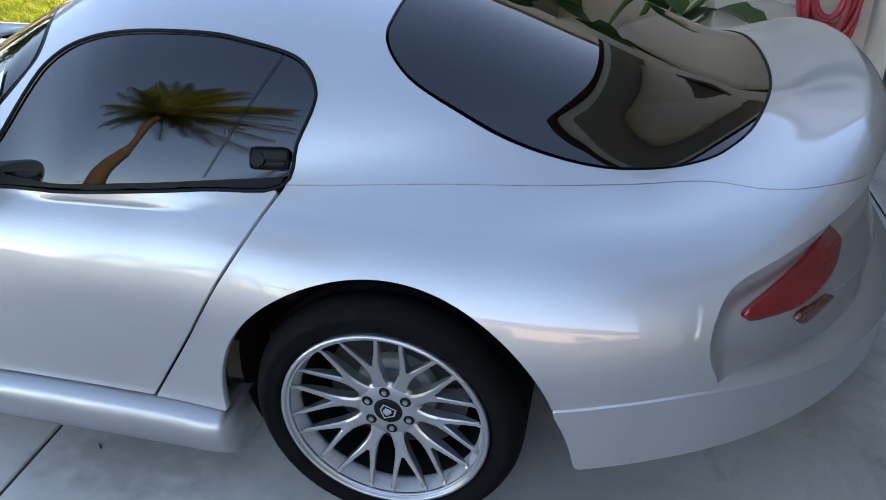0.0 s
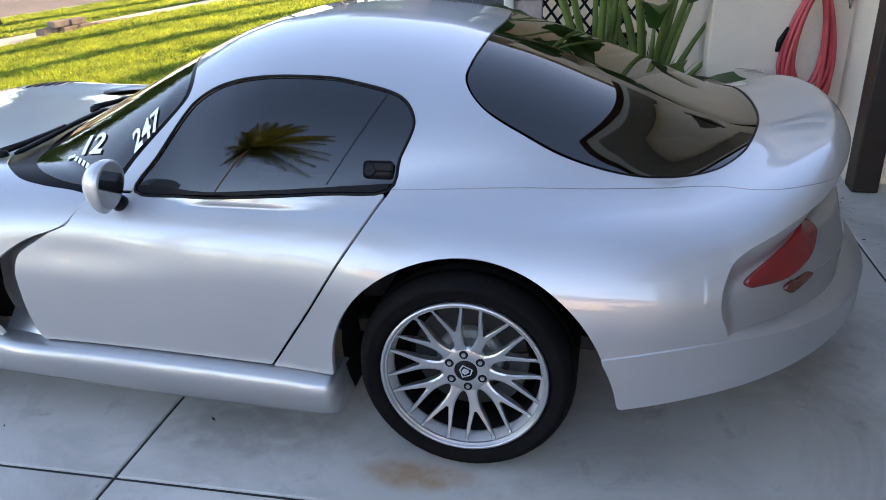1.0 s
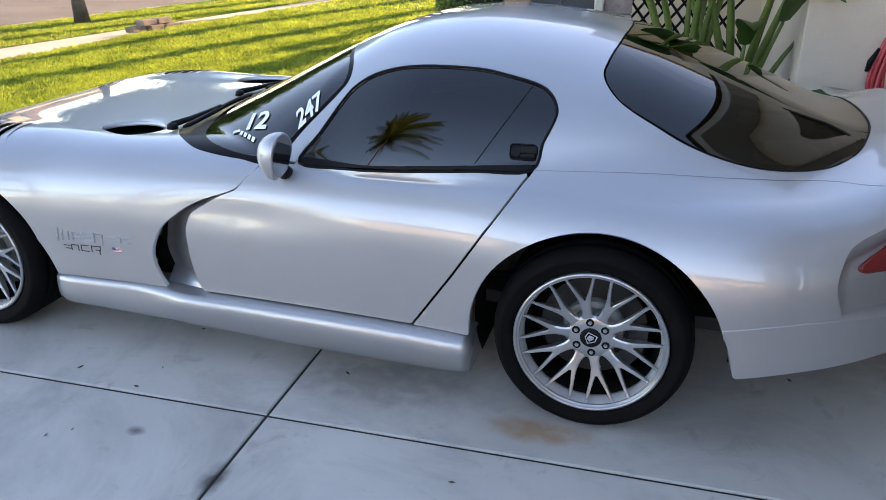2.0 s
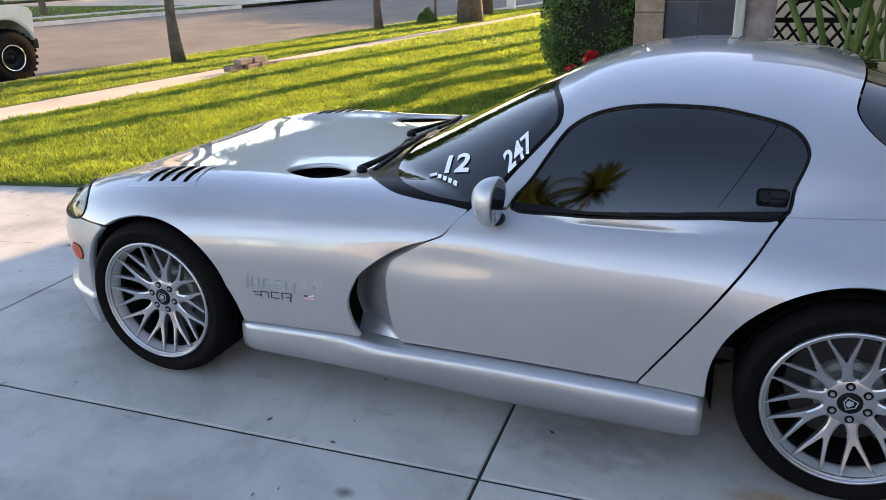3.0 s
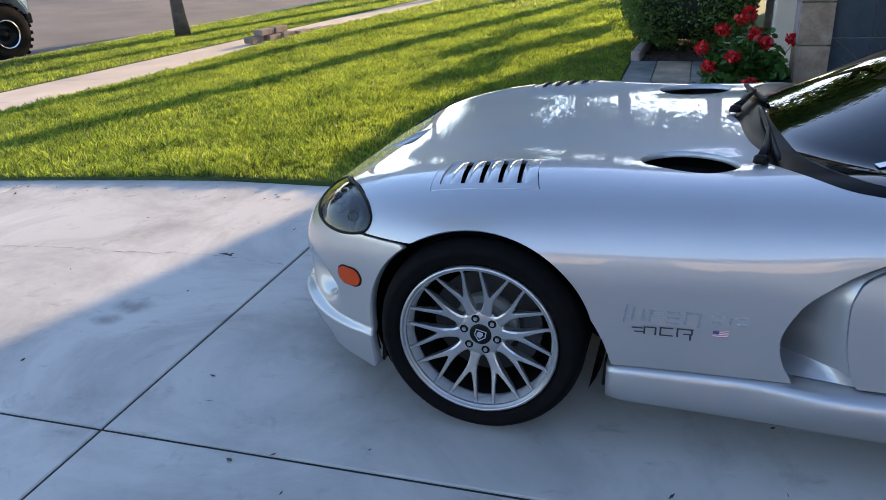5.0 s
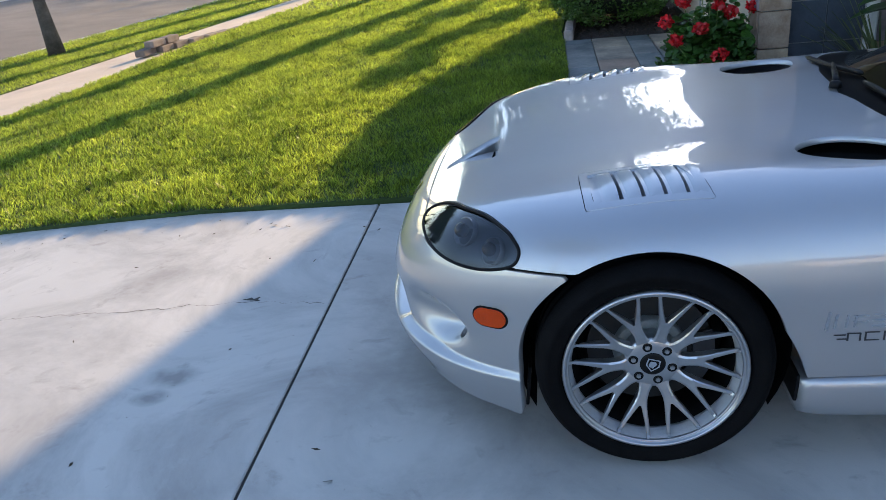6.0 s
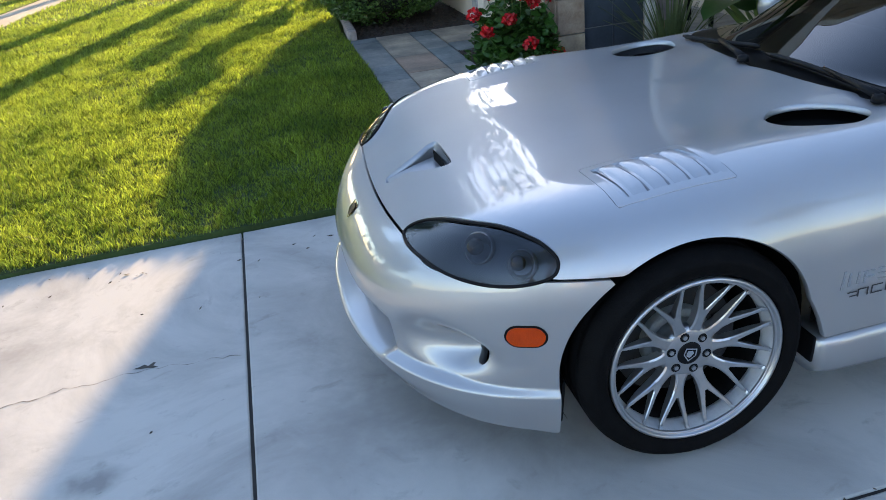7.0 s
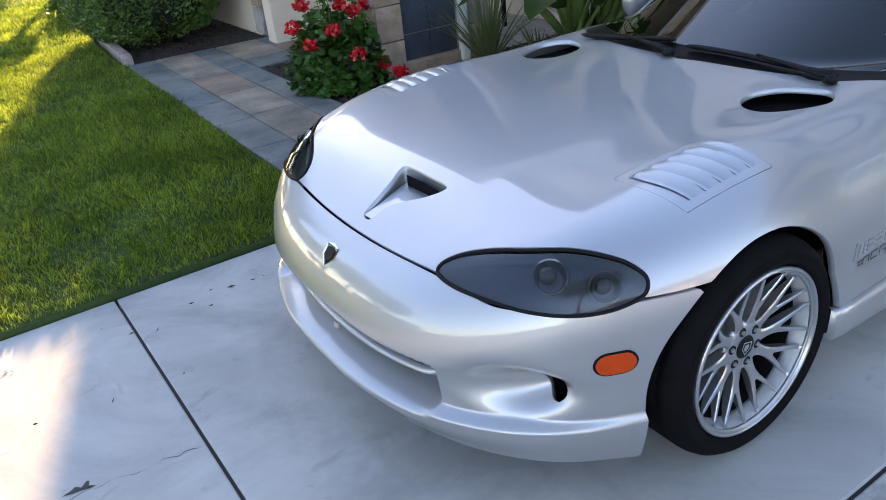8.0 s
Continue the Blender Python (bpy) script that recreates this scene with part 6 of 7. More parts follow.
# ---- plants ----
def hedge(x0, x1, y0, y1, h, n, seed):
    rng = np.random.default_rng(seed)
    ob = thing("hedge", ((x0 + x1) / 2, (y0 + y1) / 2, 0), "clipped dense green hedge beside the lawn", "hedge")
    # solid near-black core stands in for the shade deep between the leaves
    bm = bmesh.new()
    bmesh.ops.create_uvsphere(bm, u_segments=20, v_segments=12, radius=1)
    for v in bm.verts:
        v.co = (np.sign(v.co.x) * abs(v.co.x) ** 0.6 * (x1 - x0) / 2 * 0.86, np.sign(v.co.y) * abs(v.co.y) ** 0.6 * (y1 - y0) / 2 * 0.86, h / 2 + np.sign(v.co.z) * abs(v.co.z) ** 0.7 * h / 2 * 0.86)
    part("core", bm, material("hedge_inner_shade", (0.012, 0.016, 0.007), 0.9, 0, 0.4, 8, 0.5, 40), ob)
    d = rng.normal(size=(n, 3))
    d /= np.linalg.norm(d, axis=1, keepdims=True)
    r = rng.uniform(0.86, 1.04, (n, 1)) + 0.03 * np.sin(d[:, :1] * 9 + 3 * d[:, 1:2]) * np.sin(d[:, 2:] * 8)
    c = np.sign(d) * np.abs(d) ** np.array([0.6, 0.6, 0.7]) * r * np.array([(x1 - x0) / 2, (y1 - y0) / 2, h / 2]) + np.array([0, 0, h / 2 + 0.04])
    v, k = leaf_cloud(c, 0.034, seed)
    soft_mesh("foliage", v, k, HEDGE_LEAF, ob)


hedge(-2.78, -1.25, 6.15, 8.3, 1.55, 26000, 11)


def geranium(at, radius, height, flowers, seed):
    rng = np.random.default_rng(seed)
    g = thing("geranium", (at[0], at[1], 0), "bushy geranium with bright red flower heads in the bed", "flowering plant")
    d = rng.normal(size=(2600, 3))
    d[:, 2] = np.abs(d[:, 2]) * 1.1
    d /= np.linalg.norm(d, axis=1, keepdims=True)
    r = rng.uniform(0.55, 1.0, (2600, 1)) ** 0.6
    c = d * r * np.array([radius, radius, height]) * (0.9 + 0.2 * np.sin(d[:, :1] * 7 + d[:, 1:2] * 5))
    v, k = leaf_cloud(c + np.array([0, 0, 0.03]), 0.062, seed, tuple((0.5 * math.cos(a), 0.5 * math.sin(a) * (0.8 if abs(a - math.pi) > 0.4 else 0.5)) for a in np.linspace(0, 2 * math.pi, 9, False)), 0.9)
    soft_mesh("foliage", v, k, GERANIUM, g)
    for u, w, z in flowers:
        p = np.array([u, w, z])
        q = rng.normal(size=(70, 3))
        q /= np.linalg.norm(q, axis=1, keepdims=True)
        v, k = leaf_cloud(p + q * np.array([0.058, 0.058, 0.045]) * rng.uniform(0.6, 1, (70, 1)), 0.040, seed + int(1000 * abs(u)))
        head = soft_mesh("flower_head", v, k, PETAL, g, "round head of red petals")
        mesh_ob("flower_stem", *tube([(u * 0.5, w * 0.5, z * 0.5), (u, w, z - 0.02)], [0.004, 0.003], 5), STALK, head)


GERANIUM = leaf_material("geranium_leaf", (0.05, 0.13, 0.02), 0.3)
geranium((-1.52, 3.42), 0.38, 0.62, [(-0.28, -0.18, 0.42), (-0.12, -0.25, 0.50), (0.02, -0.12, 0.65), (0.10, -0.16, 0.59), (-0.20, 0.05, 0.66), (-0.06, 0.10, 0.73), (-0.34, -0.05, 0.54), (0.0, -0.34, 0.33), (0.26, -0.22, 0.19), (0.30, 0.02, 0.59), (-0.02, 0.0, 0.78), (0.36, -0.30, 0.12)], 21)
geranium((-2.1, 10.2), 0.5, 0.55, [(-0.3, -0.2, 0.4), (-0.1, -0.4, 0.35), (0.1, -0.3, 0.5), (-0.4, 0, 0.5), (-0.2, 0.2, 0.55)], 22)


def strap_plant(at, n, length, width, seed, mat, label, spread=0.55):
    rng = random.Random(seed)
    g = thing("strap_leaf_plant", (at[0], at[1], 0), label, "plant")
    for _ in range(n):
        a, tilt_ = rng.uniform(0, 2 * math.pi), rng.uniform(0.08, spread)
        ln, w = length * rng.uniform(0.6, 1.1), width * rng.uniform(0.7, 1.2)
        dx, dy = math.cos(a), math.sin(a)
        v = []
        for k in range(6):
            t = k / 5
            out_ = math.sin(tilt_) * ln * t + 0.25 * tilt_ * ln * t * t
            z = math.cos(tilt_) * ln * t - 0.22 * tilt_ * ln * t * t
            ww = w * (1 - t**2) + 0.002
            for sgn, dz in ((-1, 0.004), (0, 0), (1, 0.004)):
                v.append((0.03 * dx + dx * out_ - dy * ww * sgn / 2, 0.03 * dy + dy * out_ + dx * ww * sgn / 2, 0.01 + z + dz))
        f = [(i * 3 + j, i * 3 + j + 1, i * 3 + j + 4, i * 3 + j + 3) for i in range(5) for j in range(2)]
        mesh_ob("leaf", v, f, mat, g, True)


strap_plant((-0.42, 3.02), 70, 0.80, 0.022, 31, STRAP_LEAF, "spiky pale green strap-leaf plant in the bed", 0.75)
strap_plant((0.55, 2.92), 40, 0.62, 0.034, 32, BROAD_LEAF, "dark green strap-leaf plant in the bed", 0.6)
strap_plant((-0.02, 2.9), 26, 0.34, 0.020, 33, STRAP_LEAF, "small grey-green leafy plant in the bed", 0.9)


def bird_of_paradise(at, seed, leaves):
    """Tall stalks, each ending in one broad paddle leaf with a torn edge."""
    rng = random.Random(seed)
    g = thing("bird_of_paradise", (at[0], at[1], 0), "tall bird of paradise plant with broad torn leaves by the porch", "plant")
    for a, lean_, h, ln, wid in leaves:
        dx, dy = math.cos(a), math.sin(a)
        pts = [Vector((0.05 * dx * k + dx * lean_ * (k / 5) ** 2 * h, 0.05 * dy * k + dy * lean_ * (k / 5) ** 2 * h, h * k / 5)) for k in range(6)]
        mesh_ob("stalk", *tube(pts, [0.034, 0.030, 0.026, 0.022, 0.017, 0.011], 8), STALK, g, True)
        d = (pts[-1] - pts[-2]).normalized()
        v, f = [], []
        side = Vector((-dy, dx, 0))
        m = 10
        for k in range(m):
            t = k / (m - 1)
            bend = 0.75 * t * t * ln
            c = pts[-1] + d * ln * t * (1 - 0.25 * t) + Vector((dx * bend * 0.6, dy * bend * 0.6, -bend * 0.55))
            w = wid * math.sin(math.pi * min(1, 0.10 + 0.90 * t)) ** 0.7 * (1 if k < m - 1 else 0.05)
            w1, w2 = w * rng.uniform(0.75, 1.05), w * rng.uniform(0.75, 1.05)
            v += [c - side * w1 + Vector((0, 0, 0.28 * w1)), c - side * w1 * 0.5 + Vector((0, 0, 0.16 * w1)), c, c + side * w2 * 0.5 + Vector((0, 0, 0.16 * w2)), c + side * w2 + Vector((0, 0, 0.28 * w2))]
        f = [(i * 5 + j, i * 5 + j + 1, i * 5 + j + 6, i * 5 + j + 5) for i in range(m - 1) for j in range(4)]
        mesh_ob("leaf", v, f, BROAD_LEAF, g, True)


bird_of_paradise((0.60, 2.80), 41, [(-1.9, 0.30, 1.75, 0.9, 0.20), (-1.3, 0.34, 1.6, 0.9, 0.20), (-2.4, 0.28, 1.9, 0.95, 0.21), (-0.6, 0.22, 1.8, 0.8, 0.18), (0.6, 0.12, 1.9, 0.8, 0.2), (2.0, 0.1, 1.8, 0.8, 0.2), (3.0, 0.25, 1.5, 0.8, 0.2),
                                    (-0.35, 0.30, 0.62, 0.72, 0.14), (-0.9, 0.12, 0.95, 0.6, 0.12), (-2.0, 0.05, 1.25, 0.75, 0.15), (-1.55, 0.10, 0.80, 0.55, 0.09), (0.2, 0.2, 0.85, 0.7, 0.15), (-0.5, 0.30, 0.42, 0.66, 0.15), (-1.4, 0.10, 0.45, 0.62, 0.12), (-0.9, 0.25, 0.40, 0.62, 0.14)])
bird_of_paradise((0.26, 2.80), 42, [(-1.57, 0.12, 0.40, 0.60, 0.17), (-2.6, 0.30, 0.42, 0.60, 0.16), (3.0, 0.30, 0.46, 0.62, 0.16), (-1.9, 0.20, 0.50, 0.60, 0.13), (3.05, 0.32, 0.55, 0.55, 0.17), (-2.7, 0.25, 0.75, 0.6, 0.16), (-2.1, 0.30, 1.6, 0.9, 0.2), (-1.5, 0.36, 1.85, 0.95, 0.21), (-2.8, 0.25, 1.7, 0.85, 0.2), (-1.7, 0.05, 1.2, 0.8, 0.12), (-1.1, 0.06, 1.35, 0.8, 0.14), (1.2, 0.1, 1.8, 0.8, 0.2), (-0.8, 0.08, 1.5, 0.8, 0.16), (2.8, 0.10, 1.2, 0.7, 0.16)])

# ---- hose on its hanger ----
HOSE = material("red_hose", (0.46, 0.05, 0.06), 0.42, 0, 0.15, 12, 0.1, 120, random_tint=0.12)
hose = thing("garden_hose", (1.52, 2.36, 0.0), "red garden hose coiled over a metal wall hanger", "hose")
mesh_ob("hanger", *tube([(-0.10, 0.02, 1.06), (-0.10, -0.13, 1.06), (-0.06, -0.15, 1.10), (0.06, -0.15, 1.10), (0.10, -0.13, 1.06), (0.10, 0.02, 1.06)], [0.011] * 6, 8), STEEL, hose, True, "steel hose hanger")
mesh_ob("hook", *tube([(0.13, -0.02, 1.12), (0.15, -0.07, 1.02), (0.17, -0.07, 0.95), (0.20, -0.04, 1.04)], [0.009] * 4, 8), STEEL, hose, True)
rng = random.Random(8)
for k in range(12):
    pts = []
    wid, drop = 0.100 + 0.017 * (k % 5), 0.58 + 0.045 * ((k * 3) % 5)
    for i in range(33):
        a = 2 * math.pi * i / 32
        down = (1 - math.cos(a)) / 2
        pts.append((wid * math.sin(a) * (0.45 + 0.55 * down) * (1.25 if math.sin(a) < 0 else 0.9) + 0.03 * down * math.sin(k), -0.045 - 0.011 * (k % 6) - 0.02 * (k // 6) + 0.006 * math.sin(3 * a + k), 1.075 - down * drop + 0.01 * math.sin(k * 2.0)))
    mesh_ob("coil", *tube(pts, [0.0140] * 33, 8), HOSE, hose, True)
mesh_ob("nozzle", *tube([(-0.15, -0.09, 0.84), (-0.19, -0.10, 0.76), (-0.20, -0.10, 0.70)], [0.012, 0.019, 0.013], 10), BLACK, hose, True, "black hose nozzle")

# ---- porch bench ----
bench = thing("porch_bench", (0.1, 4.3, 0), "black metal lattice bench on the porch", "bench")
bm = slab((1.0, 0.45, 0.03), (0, 0, 0.45), bevel=0.008)
part("seat", bm, BLACK, bench)
for x in (-0.46, 0.46):
    for y in (-0.2, 0.2):
        part("leg", slab((0.035, 0.035, 0.45), (x, y, 0.225), bevel=0.006), BLACK, bench)
for k in range(9):
    part("lattice_bar", slab((0.022, 0.02, 0.62), (-0.44 + 0.11 * k, -0.21, 0.78), (0, 38, 0), 0.004), BLACK, bench)
    part("lattice_bar", slab((0.022, 0.02, 0.62), (-0.44 + 0.11 * k, -0.212, 0.78), (0, -38, 0), 0.004), BLACK, bench)
for z in (0.52, 1.02):
    part("rail", slab((1.05, 0.035, 0.04), (0, -0.21, z), bevel=0.008), BLACK, bench)
for k in range(3):
    mesh_ob("arch_bar", *tube([(-0.30 + 0.1 * k, -0.21, 1.02), (-0.20 + 0.1 * k, -0.21, 1.16), (-0.02 + 0.1 * k, -0.21, 1.20), (0.2 + 0.06 * k, -0.21, 1.04)], [0.012] * 4, 8), BLACK, bench, True)

# ---- street: trees, blocks, posts ----
def street_tree(x, y, r, h, crown, seed, lean_=0.0, label="slender street tree with a rough brown trunk in the grass"):
    rng = np.random.default_rng(seed)
    z0 = float(fall(x, y)) - 0.02 + (float(swell(x, y)) if along(x, y) > PAVE_IN else 0)
    t = thing("tree", (x, y, z0), label, "tree")
    trunk = [(lean_ * k / 7 * h + 0.03 * math.sin(k * 1.3 + seed), 0.03 * math.cos(k * 1.7 + seed), h * k / 7) for k in range(8)]
    pieces = [tube(trunk, [r * (1.35 if k == 0 else 1.08 if k == 1 else 1 - 0.07 * k) for k in range(8)], 12)]
    tips = []
    for k in range(9):
        a = k * 2.4 + seed
        base = Vector(trunk[5 + k % 3])
        mid = base + Vector((math.cos(a) * crown * 0.3, math.sin(a) * crown * 0.3, crown * 0.35))
        tip = mid + Vector((math.cos(a + 0.5) * crown * 0.4, math.sin(a + 0.5) * crown * 0.4, crown * 0.3))
        pieces.append(tube([base, mid, tip], [r * 0.4, r * 0.25, r * 0.08], 6))
        tips += [mid, tip]
    mesh_ob("trunk", *merged(pieces), BARK, t, True)
    c = []
    for p in tips:
        for _ in range(int(min(130 * crown, 420))):
            d = rng.normal(size=3) * crown * 0.20
            c.append(np.array(p) + d)
    v, k = leaf_cloud(c, 0.17 * max(1.0, crown / 2.2), seed, ((-0.5, 0), (0, 0.3), (0.5, 0), (0, -0.3)))
    soft_mesh("crown", v, k, TREE_LEAF, t)


street_tree(-12.2, 11.3, 0.125, 3.6, 2.2, 1)
street_tree(-11.5, 20.4, 0.12, 4.6, 1.7, 2)
street_tree(-8.9, 22.0, 0.34, 7.6, 3.6, 3, 0.02, "mature tree with a thick rough trunk on the lawn")
street_tree(-9.9, 26.7, 0.28, 9.0, 3.8, 4, 0, "mature tree with a thick rough trunk on the lawn")
# next two are unseen, set behind hedge and house to stripe the lawn with shadow
street_tree(-1.7, 21.2, 0.33, 7.8, 3.4, 9, 0, "mature tree with a thick rough trunk on the lawn")
street_tree(-3.95, 20.0, 0.28, 7.4, 3.2, 10, 0, "mature tree with a thick rough trunk on the lawn")
street_tree(-6.2, 25.0, 0.26, 9.2, 3.8, 5, 0, "mature tree with a thick rough trunk on the lawn")
street_tree(-7.6, 33.0, 0.34, 10.0, 4.2, 6, 0, "mature tree with a thick rough trunk on the lawn")
# two unseen young trees, added to cast thin dappled shade on the lawn
street_tree(-1.2, 15.4, 0.08, 2.8, 0.36, 12, 0, "unseen young thin-trunked tree casting dappled shade beside the house")
street_tree(0.3, 24.0, 0.11, 4.6, 0.45, 13, 0, "unseen young thin tree casting a lawn shadow from afar")
street_tree(-31.0, 44.0, 0.13, 3.4, 2.0, 7)
street_tree(-29.5, 24.0, 0.15, 3.4, 2.2, 8)
# added belt: crowns above the view keep low sky out of the hood's reflection
for k, (x, y, h, crown) in enumerate(((-15.0, 66, 8.5, 5.0), (-3.0, 70, 6.5, 4.8), (-5.5, 63, 6.0, 4.8), (-11.5, 47, 3.6, 3.2), (-20.0, 60, 8.0, 5.5), (-4.0, 78, 8.0, 6.0), (3.0, 80, 8.0, 6.0), (-10.5, 80, 5.5, 5.0), (-16.5, 76, 4.0, 4.5), (-24.5, 66, 11.0, 8.0), (-30, 64, 12.5, 8.0), (-35, 60, 11.5, 8.0), (-40, 55, 12.5, 8.0), (-44, 48, 11.0, 8.0), (-47, 41, 12.0, 8.0), (-48, 33, 10.0, 8.0))):
    street_tree(x, y, 0.35, h, crown, 30 + k, 0, "large leafy tree far down the street, added for reflections")
log = part("hanging_log", slab((0.16, 0.95, 0.14), (-11.38, 20.35, 0.68), (12, 0, 0), 0.04), BARK)
log.parent = None
tagged(log, "short brown log tied across a tree trunk", "log")
BLOCK = material("wall_block", (0.20, 0.155, 0.125), 0.85, 0, 0.25, 8, 0.5, 50, random_tint=0.2)
lead = part("wall_block", slab((0.18, 0.34, 0.10), (0, 0, 0.05), bevel=0.014), BLOCK)
tagged(lead, "weathered brown concrete wall block at the lawn edge", "block", "blocks along the lawn edge")
for k, (u, y, z) in enumerate([(-9.52 + 0.07 * k, 9.05 + 0.36 * k, 0.035 - 0.012 * k) for k in range(8)] + [(-9.46, 9.28 + 0.36 * k, 0.13) for k in range(2)]):
    x, y = street(u + 0.02 * math.sin(k * 2.1), y)
    m = pose(x, y, float(fall(x, y)) - 0.01 + z, 0, 0, -7.4 + random.uniform(-4, 4))
    if k:
        copy_thing(lead, m)
    else:
        lead.matrix_basis = m
for x, y, h, lab in ((-10.9, 24.0, 1.6, "thin brown wooden post on the verge"),):
    tagged(part("post", slab((0.09, 0.09, h), (x, y, float(fall(x, y)) + h / 2 - 0.02), bevel=0.01), BARK), lab, "post")
tagged(part("utility_box", slab((0.35, 0.30, 0.85), (-10.2, 31.5, float(fall(-10.2, 31.5)) + 0.4), bevel=0.02), TRIM_WHITE), "white utility box on the verge", "utility box")
lantern = thing("garden_lantern", (-8.6, 31.0, float(fall(-8.6, 31.0))), "small white garden lantern on a post", "lantern")
part("post", slab((0.06, 0.06, 0.7), (0, 0, 0.33)), BLACK, lantern)
part("glass", slab((0.22, 0.22, 0.32), (0, 0, 0.82), bevel=0.03), WHITE, lantern)
part("cap", slab((0.30, 0.30, 0.06), (0, 0, 1.0), bevel=0.02), BLACK, lantern)

# ---- parked white off-road truck at the kerb ----
TRUCK = material("white_truck_paint", (0.66, 0.64, 0.58), 0.35, 0, 0.05, 4, 0, 100, 0.6)


def truck():
    t = thing("offroad_truck", (-14.12, 8.68, -0.61), "white off-road truck with big knobbly tyres parked at the kerb", "car")
    L = [(0.60, 0.78), (0.64, 1.14), (0.58, 1.26), (0.35, 1.32), (-0.75, 1.38), (-1.25, 1.86), (-3.4, 1.88), (-3.55, 1.2), (-3.55, 0.62)]
    arch = [(-0.60 + 0.60 + 0.58 * math.cos(a), 0.48 + 0.58 * math.sin(a)) for a in np.linspace(math.pi, 0, 13)]
    arch2 = [(-2.65 + 0.58 * math.cos(a), 0.48 + 0.58 * math.sin(a)) for a in np.linspace(math.pi, 0, 13)]
    prof = L + [(p[0], max(p[1], 0.62)) for p in arch2] + [(p[0], max(p[1], 0.62)) for p in arch]
    bm = bmesh.new()
    a = [bm.verts.new((0.02, y, z)) for y, z in ((q[0], q[1] + 0.24) for q in prof)]
    b = [bm.verts.new((-1.72, y, z)) for y, z in ((q[0], q[1] + 0.24) for q in prof)]
    bm.faces.new(a)
    bm.faces.new(b[::-1])
    for k in range(len(prof)):
        bm.faces.new((a[k], b[k], b[(k + 1) % len(prof)], a[(k + 1) % len(prof)]))
    bmesh.ops.recalc_face_normals(bm, faces=bm.faces)
    bmesh.ops.bevel(bm, geom=[e for e in bm.edges if abs(e.verts[0].co.x - e.verts[1].co.x) < 0.01], offset=0.03, segments=2, affect="EDGES")
    part("body", bm, TRUCK, t)
    part("bumper", slab((1.5, 0.14, 0.20), (-0.86, 0.66, 0.78), bevel=0.03), BLACK, t)
    part("tow_bracket", slab((0.10, 0.12, 0.14), (-0.20, 0.70, 0.80), bevel=0.02), STEEL, t)
    part("underbody", slab((1.4, 4.0, 0.3), (-0.86, -1.4, 0.62), bevel=0.05), CAVITY, t)
    part("side_window", slab((0.03, 1.1, 0.38), (0.015, -2.0, 1.50), bevel=0.03), TINT, t)
    part("axle", slab((1.5, 0.12, 0.12), (-0.86, 0, 0.46), bevel=0.03), CAVITY, t)
    for y in (0.0, -2.65):
        for x in (0.02, -1.74):
            s = 1 if x > -0.5 else -1
            tyre = mesh_ob("wheel", *lathe([(0.20, 0.14), (0.30, 0.16), (0.42, 0.15), (0.46, 0.10), (0.465, 0), (0.46, -0.10), (0.42, -0.15), (0.30, -0.16), (0.20, -0.14)], 48), TYRE, t, True, "large black off-road tyre")
            tyre.matrix_basis = pose(x - 0.13 * s, y, 0.562, 0, 0, 90) @ Matrix.Scale(1.15, 4)
            lugs = bmesh.new()
            for k in range(26):
                a_ = 2 * math.pi * k / 26
                for side_ in (-1, 1):
                    box(lugs, (0.055, 0.12, 0.05), (0.462 * math.cos(a_ + 0.06 * side_), 0.075 * side_, 0.462 * math.sin(a_ + 0.06 * side_)), (0, -math.degrees(a_) + 90, 12 * side_), 0.0)
            part("tread", lugs, TYRE, tyre)
            rim = mesh_ob("rim", *lathe([(0.205, -0.15), (0.215, -0.165), (0.225, -0.16), (0.225, -0.14)], 40), RIM_LIP, tyre, True, "bright rim ring")
            mesh_ob("rim_face", *lathe([(0.0, -0.10), (0.05, -0.11), (0.06, -0.06), (0.19, -0.05), (0.205, -0.15)], 40), BLACK, tyre, True)
            if s < 0:
                tyre.matrix_basis = pose(x - 0.13 * s, y, 0.562, 0, 0, -90) @ Matrix.Scale(1.15, 4)
    t.rotation_euler = (0, 0, -math.atan(SKEW))
    return t


truck()

# ---- across the street ----
for name, outline, lab, dens, seed in (
    ("verge_far", [(-29.0, -40), (-27.4, -40), (-27.4, 30.5), (-29.0, 30.5)], "green grass verge across the street", 60, 8),
    ("lawn_far", [(-42, -20), (-30.5, -20), (-30.5, 30.5), (-42, 30.5)], "green lawn across the street", 50, 9),
    ("lawn_far", [(-42, 40.0), (-27.4, 39.0), (-27.4, 75), (-42, 75)], "green lawn across the street", 40, 10),
):
    outline = [street(*p) for p in outline]
    soil(name, outline, lab, 0.26, step=8.0)
    blades(outline, dens, (0.05, 0.035), 0.26, seed)
tagged(part("pavement_far", sheet([street(-30.5, -40), street(-29.0, -40), street(-29.0, 31), street(-30.5, 31)], lambda x, y: -0.19, 20.0), WALK), "pale pavement across the street", "pavement", kind="structure")
tagged(part("driveway_far", sheet([street(-46, 31.0), street(-27.2, 31.0), street(-27.2, 39.0), street(-46, 39.0)], lambda x, y: -0.185, 20.0), WALK), "pale concrete driveway across the street", "driveway", kind="structure")
far_house = thing("house", (-52, 36, 0), "pale stucco house with a garage across the street", "house")
part("wall", slab((8, 34, 3.2), (0, 0, 1.4)), STUCCO, far_house)
mesh_ob("roof", [(-5, -18, 3.0), (5, -18, 3.0), (5, 18, 3.0), (-5, 18, 3.0), (0, -14, 5), (0, 14, 5)], [(0, 1, 4), (1, 2, 5, 4), (2, 3, 5), (3, 0, 4, 5)], ROOF_TILE, far_house)
